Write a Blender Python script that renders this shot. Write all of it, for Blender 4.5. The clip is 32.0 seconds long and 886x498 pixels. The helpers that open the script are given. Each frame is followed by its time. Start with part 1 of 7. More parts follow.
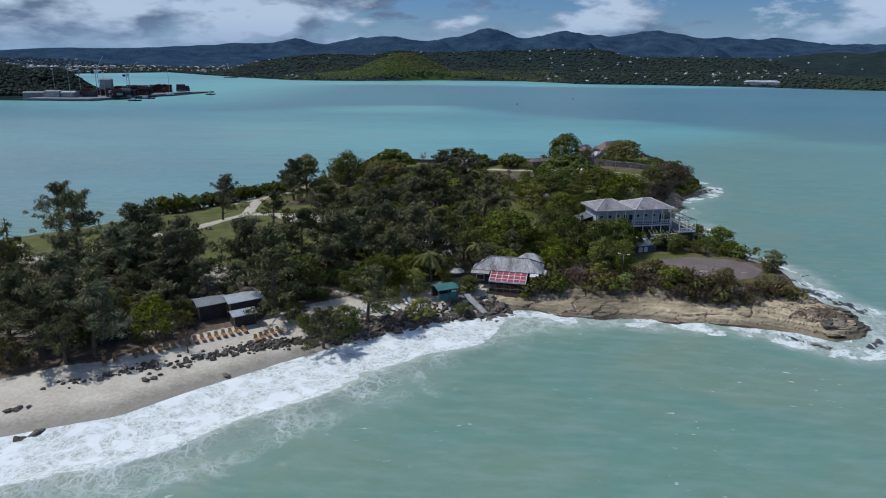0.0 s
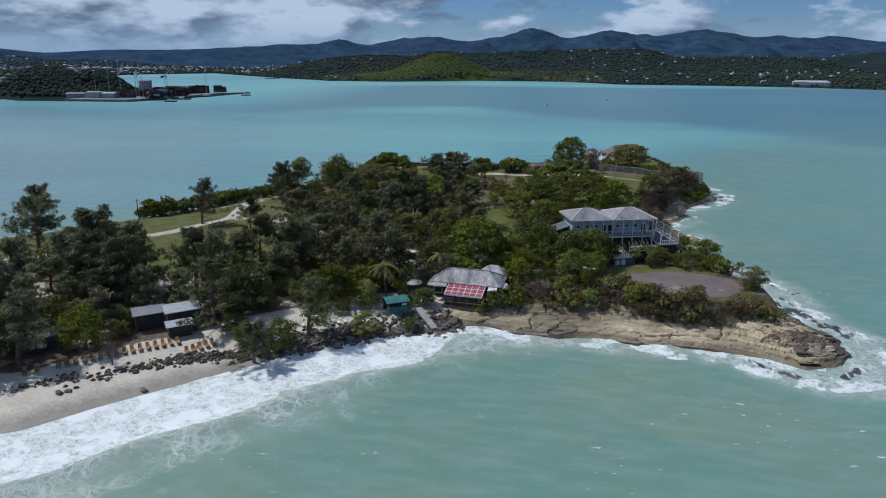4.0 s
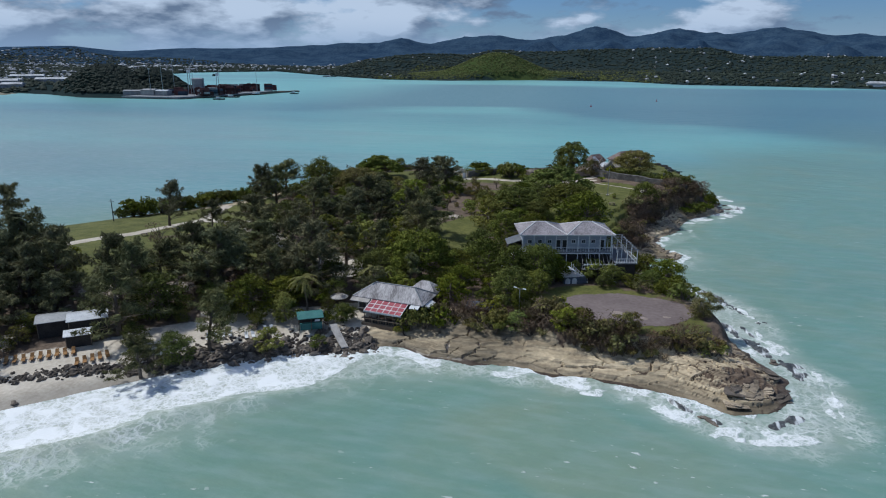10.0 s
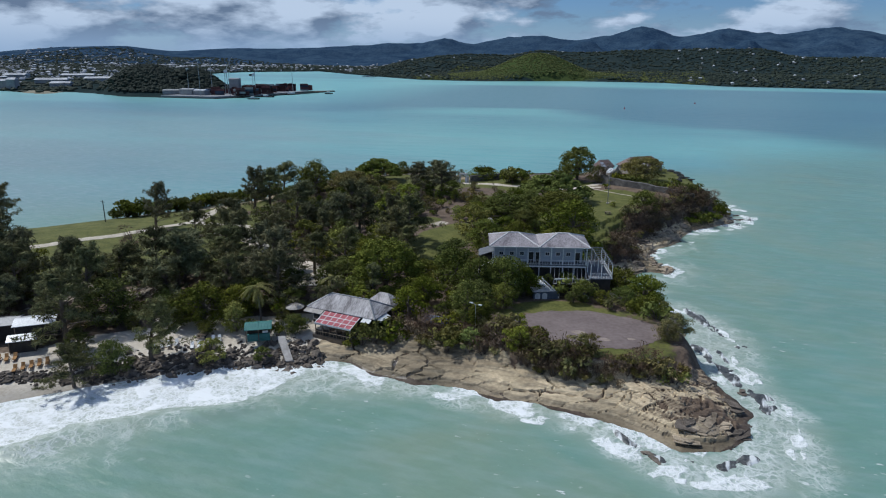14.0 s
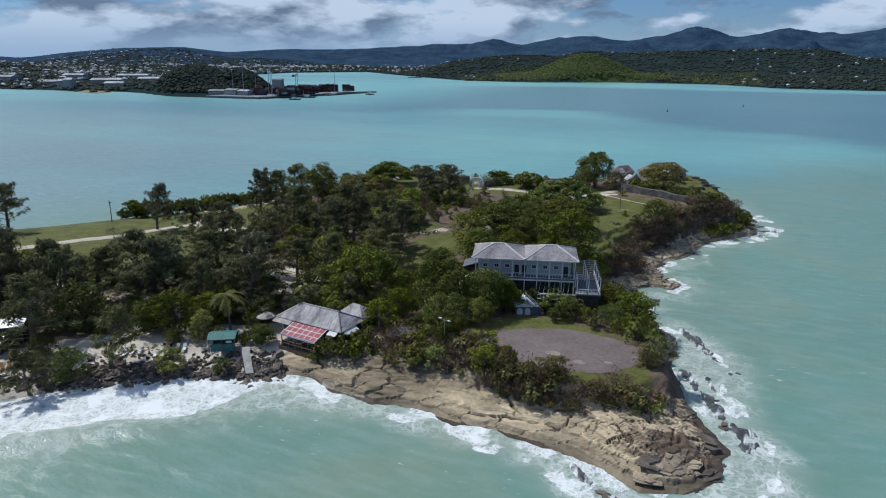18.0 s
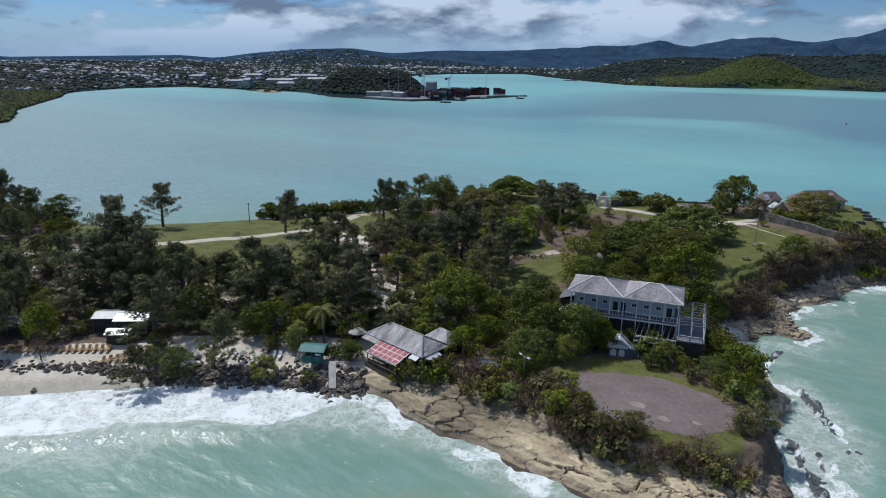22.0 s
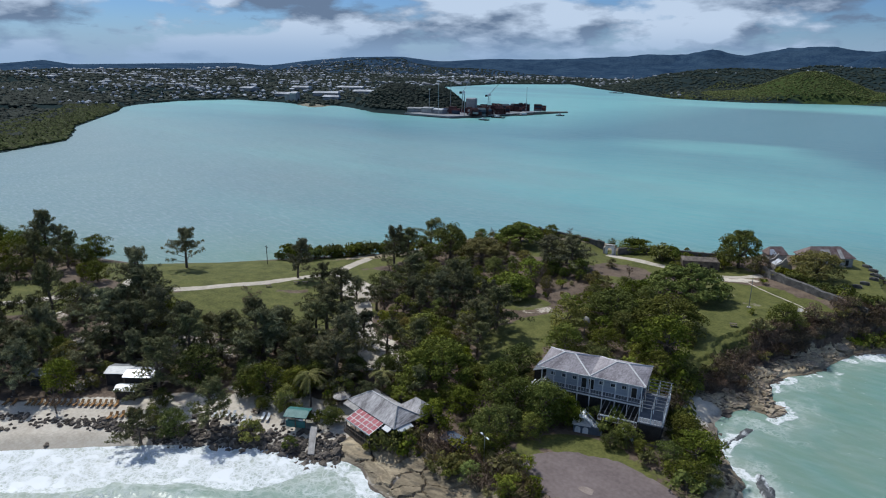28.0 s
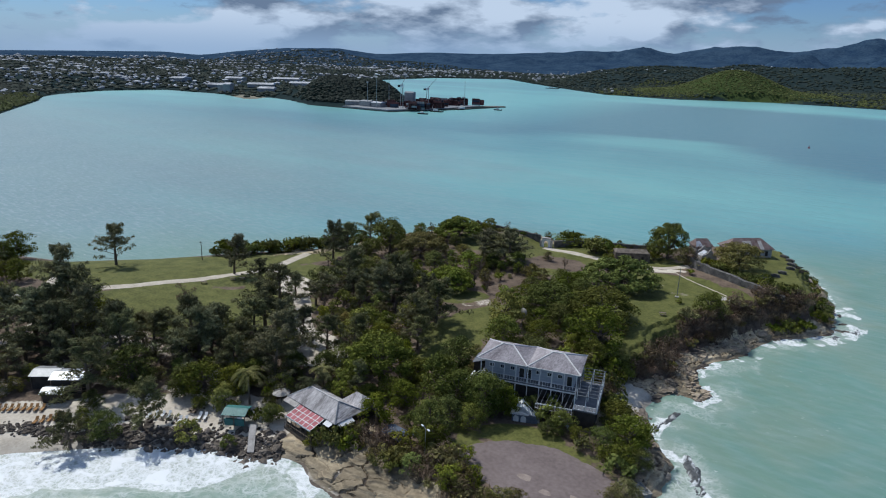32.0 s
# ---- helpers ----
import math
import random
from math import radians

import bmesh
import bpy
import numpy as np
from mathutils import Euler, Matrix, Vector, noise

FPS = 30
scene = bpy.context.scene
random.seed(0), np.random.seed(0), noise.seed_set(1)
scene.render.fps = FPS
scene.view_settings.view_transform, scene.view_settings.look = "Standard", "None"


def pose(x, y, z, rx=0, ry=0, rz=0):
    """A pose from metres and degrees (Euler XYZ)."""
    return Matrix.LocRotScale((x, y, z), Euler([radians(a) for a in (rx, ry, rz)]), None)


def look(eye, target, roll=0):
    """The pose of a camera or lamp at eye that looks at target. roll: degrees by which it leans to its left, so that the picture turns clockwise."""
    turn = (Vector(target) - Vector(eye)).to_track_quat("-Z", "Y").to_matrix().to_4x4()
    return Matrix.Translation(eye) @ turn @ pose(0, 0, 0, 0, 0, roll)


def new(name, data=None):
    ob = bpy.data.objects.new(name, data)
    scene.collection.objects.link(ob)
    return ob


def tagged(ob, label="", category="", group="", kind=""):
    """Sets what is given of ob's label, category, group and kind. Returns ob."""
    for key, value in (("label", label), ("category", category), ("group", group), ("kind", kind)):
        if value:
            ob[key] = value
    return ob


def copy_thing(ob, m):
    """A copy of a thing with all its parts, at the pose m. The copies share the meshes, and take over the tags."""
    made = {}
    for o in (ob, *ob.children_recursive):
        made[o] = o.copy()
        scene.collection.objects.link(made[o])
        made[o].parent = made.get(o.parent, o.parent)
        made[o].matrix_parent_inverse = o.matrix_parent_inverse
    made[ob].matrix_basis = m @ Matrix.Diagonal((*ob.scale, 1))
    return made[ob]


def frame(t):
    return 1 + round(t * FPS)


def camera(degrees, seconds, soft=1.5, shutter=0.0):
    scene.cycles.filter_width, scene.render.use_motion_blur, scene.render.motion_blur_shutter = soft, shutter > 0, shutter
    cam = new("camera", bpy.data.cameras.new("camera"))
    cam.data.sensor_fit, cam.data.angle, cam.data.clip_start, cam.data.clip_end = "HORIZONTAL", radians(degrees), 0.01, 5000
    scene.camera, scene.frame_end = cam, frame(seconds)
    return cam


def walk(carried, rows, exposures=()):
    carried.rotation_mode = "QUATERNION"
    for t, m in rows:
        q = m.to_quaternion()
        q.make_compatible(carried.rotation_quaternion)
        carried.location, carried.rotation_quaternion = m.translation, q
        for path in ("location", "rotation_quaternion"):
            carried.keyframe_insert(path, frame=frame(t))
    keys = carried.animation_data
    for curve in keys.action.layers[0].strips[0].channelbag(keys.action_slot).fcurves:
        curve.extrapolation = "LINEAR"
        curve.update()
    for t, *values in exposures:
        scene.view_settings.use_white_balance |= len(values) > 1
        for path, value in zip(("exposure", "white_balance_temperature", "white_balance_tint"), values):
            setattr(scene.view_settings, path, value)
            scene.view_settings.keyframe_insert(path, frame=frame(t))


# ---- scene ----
cam = camera(68.0, 32.0, soft=1.1)
PATH = [
    (0, (7.738, 3.602, 50.624), (7.577, 5.516, 50.069), 0.3),
    (0.5, (9.958, 4.554, 50.74), (9.776, 6.467, 50.184), 0.2),
    (1, (12.371, 5.47, 50.84), (12.169, 7.381, 50.284), 0.2),
    (1.5, (14.736, 6.549, 50.977), (14.517, 8.457, 50.42), 0.2),
    (2, (16.881, 7.653, 51.008), (16.647, 9.56, 50.452), 0.2),
    (2.5, (18.963, 8.819, 51.057), (18.715, 10.725, 50.501), 0.1),
    (3, (21.127, 10.034, 51.117), (20.866, 11.938, 50.562), 0.1),
    (3.5, (23.268, 11.102, 51.13), (22.992, 13.003, 50.575), 0.1),
    (4, (25.429, 12.355, 51.123), (25.139, 14.255, 50.568), 0.1),
    (4.5, (27.573, 13.426, 51.142), (27.268, 15.323, 50.587), 0.1),
    (6.5, (36.311, 17.98, 51.33), (35.947, 19.866, 50.772), 0.0),
    (7, (38.403, 19.15, 51.407), (38.025, 21.033, 50.85), 0.1),
    (7.5, (40.497, 20.078, 51.504), (40.104, 21.958, 50.946), 0.1),
    (8, (42.668, 21.215, 51.622), (42.26, 23.091, 51.064), 0.1),
    (8.5, (44.74, 22.653, 51.658), (44.316, 24.526, 51.1), 0.2),
    (9, (46.716, 23.881, 51.721), (46.278, 25.751, 51.163), 0.2),
    (9.5, (48.702, 25.17, 51.813), (48.248, 27.036, 51.254), 0.2),
    (10, (50.646, 26.448, 51.974), (50.177, 28.31, 51.415), 0.2),
    (10.5, (52.663, 27.613, 52.054), (52.179, 29.471, 51.496), 0.2),
    (11, (54.428, 28.951, 52.141), (53.929, 30.806, 51.583), 0.2),
    (11.5, (56.308, 30.468, 52.14), (55.795, 32.319, 51.582), 0.2),
    (12, (58.104, 31.879, 52.249), (57.576, 33.726, 51.691), 0.2),
    (12.5, (59.922, 33.016, 52.348), (59.379, 34.858, 51.79), 0.3),
    (13, (61.589, 34.266, 52.463), (61.032, 36.104, 51.904), 0.3),
    (13.5, (63.241, 35.514, 52.561), (62.667, 37.347, 52.002), 0.3),
    (14, (64.742, 36.875, 52.573), (64.151, 38.702, 52.014), 0.3),
    (14.5, (66.189, 38.216, 52.493), (65.581, 40.038, 51.935), 0.3),
    (16.5, (71.767, 43.403, 52.567), (71.093, 45.202, 52.009), 0.2),
    (17, (73.052, 44.75, 52.593), (72.362, 46.543, 52.035), 0.3),
    (17.5, (74.304, 46.165, 52.704), (73.596, 47.951, 52.147), 0.2),
    (18, (75.535, 47.469, 52.931), (74.81, 49.248, 52.373), 0.3),
    (18.5, (76.746, 48.789, 53.096), (76.003, 50.56, 52.538), 0.2),
    (19, (77.827, 49.99, 53.243), (77.068, 51.755, 52.685), 0.1),
    (19.5, (78.893, 50.907, 53.472), (78.087, 52.65, 52.913), 0.2),
    (20, (80.061, 51.929, 53.658), (79.072, 53.575, 53.099), 0.3),
    (20.5, (81.31, 53.559, 53.911), (80.261, 55.167, 53.351), 0.3),
    (21, (82.322, 54.8, 54.628), (81.272, 56.407, 54.067), 0.6),
    (21.5, (82.892, 55.352, 55.985), (81.824, 56.948, 55.425), 0.6),
    (22, (83.023, 55.384, 57.399), (81.91, 56.949, 56.84), 0.6),
    (22.5, (83.104, 55.483, 58.75), (81.956, 57.023, 58.193), 0.7),
    (23, (83.463, 55.364, 60.134), (82.288, 56.884, 59.58), 0.7),
    (23.5, (84.337, 55.762, 61.523), (83.148, 57.272, 60.971), 0.7),
    (24, (85.745, 56.444, 63.021), (84.551, 57.95, 62.47), 0.7),
    (24.5, (87.435, 57.447, 64.494), (86.236, 58.95, 63.946), 0.6),
    (25, (89.339, 58.699, 65.937), (88.133, 60.198, 65.39), 0.5),
    (25.5, (91.421, 60.136, 67.393), (90.207, 61.629, 66.848), 0.3),
    (26, (93.229, 60.952, 68.872), (92.008, 62.44, 68.33), 0.3),
    (26.5, (94.322, 61.199, 70.231), (93.097, 62.684, 69.688), 0.4),
    (28.5, (96.201, 60.097, 73.931), (94.98, 61.584, 73.384), 1.0),
    (29, (96.24, 59.897, 73.855), (95.03, 61.392, 73.304), 1.3),
    (29.5, (96.347, 59.882, 73.724), (95.152, 61.388, 73.171), 1.4),
    (30, (96.4, 59.815, 73.749), (95.227, 61.337, 73.192), 1.4),
    (30.5, (96.507, 59.802, 73.69), (95.361, 61.343, 73.132), 1.4),
    (31, (96.653, 59.892, 73.805), (95.537, 61.455, 73.246), 1.5),
    (31.5, (96.671, 59.796, 73.926), (95.578, 61.375, 73.367), 1.7),
    (32, (96.713, 59.624, 74.084), (95.636, 61.214, 73.524), 1.8),
]
EXPOSURES = ((0.0, -0.16, 5850, 8), (13.0, -0.03, 5940, 8), (24.0, 0.06, 6040, 8), (32.0, 0.07, 6040, 8))
SKY, SUN = 0.075, 3.2
CLOUD_DARK, CLOUD_LIGHT = (1.9, 2.6, 3.8), (6.9, 8.0, 9.6)
SEA_DARK, SEA_PALE, SEA_MILK = (0.082, 0.20, 0.255), (0.200, 0.475, 0.455), (0.165, 0.275, 0.203)
walk(cam, [(t, look(eye, target, roll)) for t, eye, target, roll in PATH], EXPOSURES)

# ---- world, sun ----
SUN_AZ, SUN_EL = 78.0, 52.0          # degrees to the left of +y, and above the horizon
world = bpy.data.worlds.new("sky")
scene.world = world
world.use_nodes = True
wn, wl = world.node_tree.nodes, world.node_tree.links
wn.clear()


def wnode(kind, **values):
    n = wn.new(kind)
    for key, value in values.items():
        n.inputs[key].default_value = value
    return n


def wmath(op, a, b=None):
    n = wn.new("ShaderNodeMath")
    n.operation = op
    for k, v in enumerate((a, b)):
        if v is None:
            continue
        if isinstance(v, (int, float)):
            n.inputs[k].default_value = v
        else:
            wl.new(v, n.inputs[k])
    return n.outputs[0]


sky = wn.new("ShaderNodeTexSky")
sky.sky_type, sky.sun_disc = "NISHITA", False
sky.sun_elevation, sky.sun_rotation = radians(SUN_EL), radians(-SUN_AZ)
sky.air_density, sky.dust_density, sky.ozone_density = 1.0, 0.1, 3.0
coord = wn.new("ShaderNodeTexCoord")
comb = wn.new("ShaderNodeMapping")
comb.inputs["Scale"].default_value = (4.4, 4.4, 13.0)
wl.new(coord.outputs["Generated"], comb.inputs[0])
big = wnode("ShaderNodeTexNoise", Scale=1.25, Detail=12.0, Roughness=0.55)
wl.new(comb.outputs[0], big.inputs["Vector"])
cover = wn.new("ShaderNodeValToRGB")
cover.color_ramp.elements[0].position, cover.color_ramp.elements[1].position = 0.40, 0.49
east = wn.new("ShaderNodeSeparateXYZ")
wl.new(coord.outputs["Generated"], east.inputs[0])
fewer = wn.new("ShaderNodeMapRange")
fewer.interpolation_type = "SMOOTHSTEP"
fewer.inputs["From Min"].default_value, fewer.inputs["From Max"].default_value = 0.0, 0.45
fewer.inputs["To Min"].default_value, fewer.inputs["To Max"].default_value = 0.0, 0.15
wl.new(east.outputs[0], fewer.inputs["Value"])
wl.new(wmath("SUBTRACT", big.outputs[0], fewer.outputs[0]), cover.inputs[0])
lift = wn.new("ShaderNodeMapping")
lift.inputs["Scale"].default_value = comb.inputs["Scale"].default_value
lift.inputs["Location"].default_value = (-0.16, 0.0, 0.24)
wl.new(coord.outputs["Generated"], lift.inputs[0])
above = wnode("ShaderNodeTexNoise", Scale=1.25, Detail=12.0, Roughness=0.55)
wl.new(lift.outputs[0], above.inputs["Vector"])
broad = wnode("ShaderNodeTexNoise", Scale=0.7, Detail=3.0, Roughness=0.5)
wl.new(comb.outputs[0], broad.inputs["Vector"])
lit = wmath("ADD", wmath("MULTIPLY", wmath("SUBTRACT", big.outputs[0], above.outputs[0]), 1.35), wmath("ADD", -0.015, broad.outputs[0]))
shade = wn.new("ShaderNodeValToRGB")
shade.color_ramp.elements[0].position, shade.color_ramp.elements[0].color = 0.42, (*CLOUD_DARK, 1)
shade.color_ramp.elements[1].position, shade.color_ramp.elements[1].color = 0.62, (*CLOUD_LIGHT, 1)
wl.new(lit, shade.inputs[0])
mixer = wn.new("ShaderNodeMix")
mixer.data_type = "RGBA"
puff = wnode("ShaderNodeTexNoise", Scale=3.6, Detail=9.0, Roughness=0.6)
wl.new(comb.outputs[0], puff.inputs["Vector"])
small = wn.new("ShaderNodeValToRGB")
small.color_ramp.elements[0].position, small.color_ramp.elements[1].position = 0.54, 0.68
wl.new(puff.outputs[0], small.inputs[0])
wl.new(wmath("MAXIMUM", cover.outputs[0], wmath("MULTIPLY", small.outputs[0], 0.85)), mixer.inputs[0])
clear = wn.new("ShaderNodeMix")
clear.data_type, clear.blend_type = "RGBA", "MULTIPLY"
clear.inputs[0].default_value = 1.0
clear.inputs[7].default_value = (0.50, 0.66, 0.95, 1)
wl.new(sky.outputs[0], clear.inputs[6])
wl.new(clear.outputs[2], mixer.inputs[6])
wl.new(shade.outputs[0], mixer.inputs[7])
# pale moist air low over the horizon
sep = wn.new("ShaderNodeSeparateXYZ")
wl.new(coord.outputs["Generated"], sep.inputs[0])
low = wn.new("ShaderNodeMapRange")
low.interpolation_type = "SMOOTHSTEP"
low.inputs["From Min"].default_value, low.inputs["From Max"].default_value = -0.005, 0.062
low.inputs["To Min"].default_value, low.inputs["To Max"].default_value = 0.85, 0.0
wl.new(sep.outputs[2], low.inputs["Value"])
haze = wn.new("ShaderNodeMix")
haze.data_type = "RGBA"
wl.new(low.outputs[0], haze.inputs[0])
wl.new(mixer.outputs[2], haze.inputs[6])
haze.inputs[7].default_value = (3.6, 5.1, 7.3, 1)
back = wnode("ShaderNodeBackground", Strength=SKY)
wl.new(haze.outputs[2], back.inputs[0])
outw = wn.new("ShaderNodeOutputWorld")
wl.new(back.outputs[0], outw.inputs[0])

lamp = bpy.data.lights.new("sun", "SUN")
lamp.energy, lamp.angle, lamp.color = SUN, radians(0.6), (1.0, 0.95, 0.87)
sun = new("sun", lamp)
sun_way = Vector((-math.sin(radians(SUN_AZ)) * math.cos(radians(SUN_EL)), math.cos(radians(SUN_AZ)) * math.cos(radians(SUN_EL)), math.sin(radians(SUN_EL))))
sun.matrix_world = look(sun_way * 300, (0, 0, 0))

# ---- materials ----


def mat(name, one, two, size=3.0, rough=0.85, bump=0.3, fine=6.0, metal=0.0, rnd=0.0, stretch=(1, 1, 1), glow=0.0, island=0.0, thin=0.0, spec=0.3):
    """A surface of two colours: blotches of about size metres, and finer grain."""
    m = bpy.data.materials.new(name)
    m.use_nodes = True
    n, l = m.node_tree.nodes, m.node_tree.links
    p = n["Principled BSDF"]
    geo = n.new("ShaderNodeNewGeometry")
    mp = n.new("ShaderNodeMapping")
    mp.inputs["Scale"].default_value = stretch
    l.new(geo.outputs["Position"], mp.inputs[0])
    a, b = n.new("ShaderNodeTexNoise"), n.new("ShaderNodeTexNoise")
    a.inputs["Scale"].default_value, a.inputs["Detail"].default_value = 1 / size, 6
    b.inputs["Scale"].default_value, b.inputs["Detail"].default_value = fine / size, 4
    for t in (a, b):
        l.new(mp.outputs[0], t.inputs["Vector"])
    mid = n.new("ShaderNodeMath")
    mid.operation = "MULTIPLY_ADD"
    l.new(b.outputs[0], mid.inputs[0])
    mid.inputs[1].default_value = 0.45
    half = n.new("ShaderNodeMath")
    half.operation = "MULTIPLY"
    l.new(a.outputs[0], half.inputs[0])
    half.inputs[1].default_value = 0.55
    l.new(half.outputs[0], mid.inputs[2])
    ramp = n.new("ShaderNodeValToRGB")
    ramp.color_ramp.elements[0].position, ramp.color_ramp.elements[0].color = 0.36, (*one, 1)
    ramp.color_ramp.elements[1].position, ramp.color_ramp.elements[1].color = 0.64, (*two, 1)
    l.new(mid.outputs[0], ramp.inputs[0])
    colour = ramp.outputs[0]
    if rnd or island:
        vary = n.new("ShaderNodeHueSaturation")
        info = n.new("ShaderNodeObjectInfo")
        source = geo.outputs["Random Per Island"] if island else info.outputs["Random"]
        rng = n.new("ShaderNodeMapRange")
        amount = island or rnd
        rng.inputs["To Min"].default_value, rng.inputs["To Max"].default_value = 1 - amount, 1 + amount
        l.new(source, rng.inputs["Value"])
        l.new(rng.outputs[0], vary.inputs["Value"])
        l.new(colour, vary.inputs["Color"])
        colour = vary.outputs[0]
        if rnd and island:
            # each plant has its own hue, depth and brightness
            own = n.new("ShaderNodeHueSaturation")
            pick = n.new("ShaderNodeTexWhiteNoise")
            pick.noise_dimensions = "1D"
            l.new(info.outputs["Random"], pick.inputs["W"])
            three = n.new("ShaderNodeSeparateColor")
            l.new(pick.outputs["Color"], three.inputs[0])
            for k, (key, a0, a1) in enumerate((("Hue", 0.476, 0.514), ("Saturation", 0.88, 1.15), ("Value", 1 - 0.7 * rnd, 1 + 1.3 * rnd))):
                spread = n.new("ShaderNodeMapRange")
                spread.inputs["To Min"].default_value, spread.inputs["To Max"].default_value = a0, a1
                l.new(three.outputs[k], spread.inputs["Value"])
                l.new(spread.outputs[0], own.inputs[key])
            l.new(colour, own.inputs["Color"])
            colour = own.outputs[0]
    l.new(colour, p.inputs["Base Color"])
    p.inputs["Roughness"].default_value, p.inputs["Metallic"].default_value = rough, metal
    p.inputs["Specular IOR Level"].default_value = spec
    if glow:
        l.new(colour, p.inputs["Emission Color"])
        p.inputs["Emission Strength"].default_value = glow
    if bump:
        bp = n.new("ShaderNodeBump")
        bp.inputs["Strength"].default_value, bp.inputs["Distance"].default_value = bump, size * 0.05
        l.new(mid.outputs[0], bp.inputs["Height"])
        l.new(bp.outputs[0], p.inputs["Normal"])
    if thin:
        tr = n.new("ShaderNodeBsdfTranslucent")
        l.new(colour, tr.inputs[0])
        mx = n.new("ShaderNodeMixShader")
        mx.inputs[0].default_value = thin
        l.new(p.outputs[0], mx.inputs[1])
        l.new(tr.outputs[0], mx.inputs[2])
        l.new(mx.outputs[0], n["Material Output"].inputs[0])
    return m


def leaf(name, one, two, var=0.45):
    one, two = [tuple(c * k for c, k in zip(tone, (1.36, 1.15, 0.94))) for tone in (one, two)]
    return mat(name, one, two, size=5.0, rough=0.75, bump=0, fine=5, island=var, rnd=0.36, thin=0.14, spec=0.08)


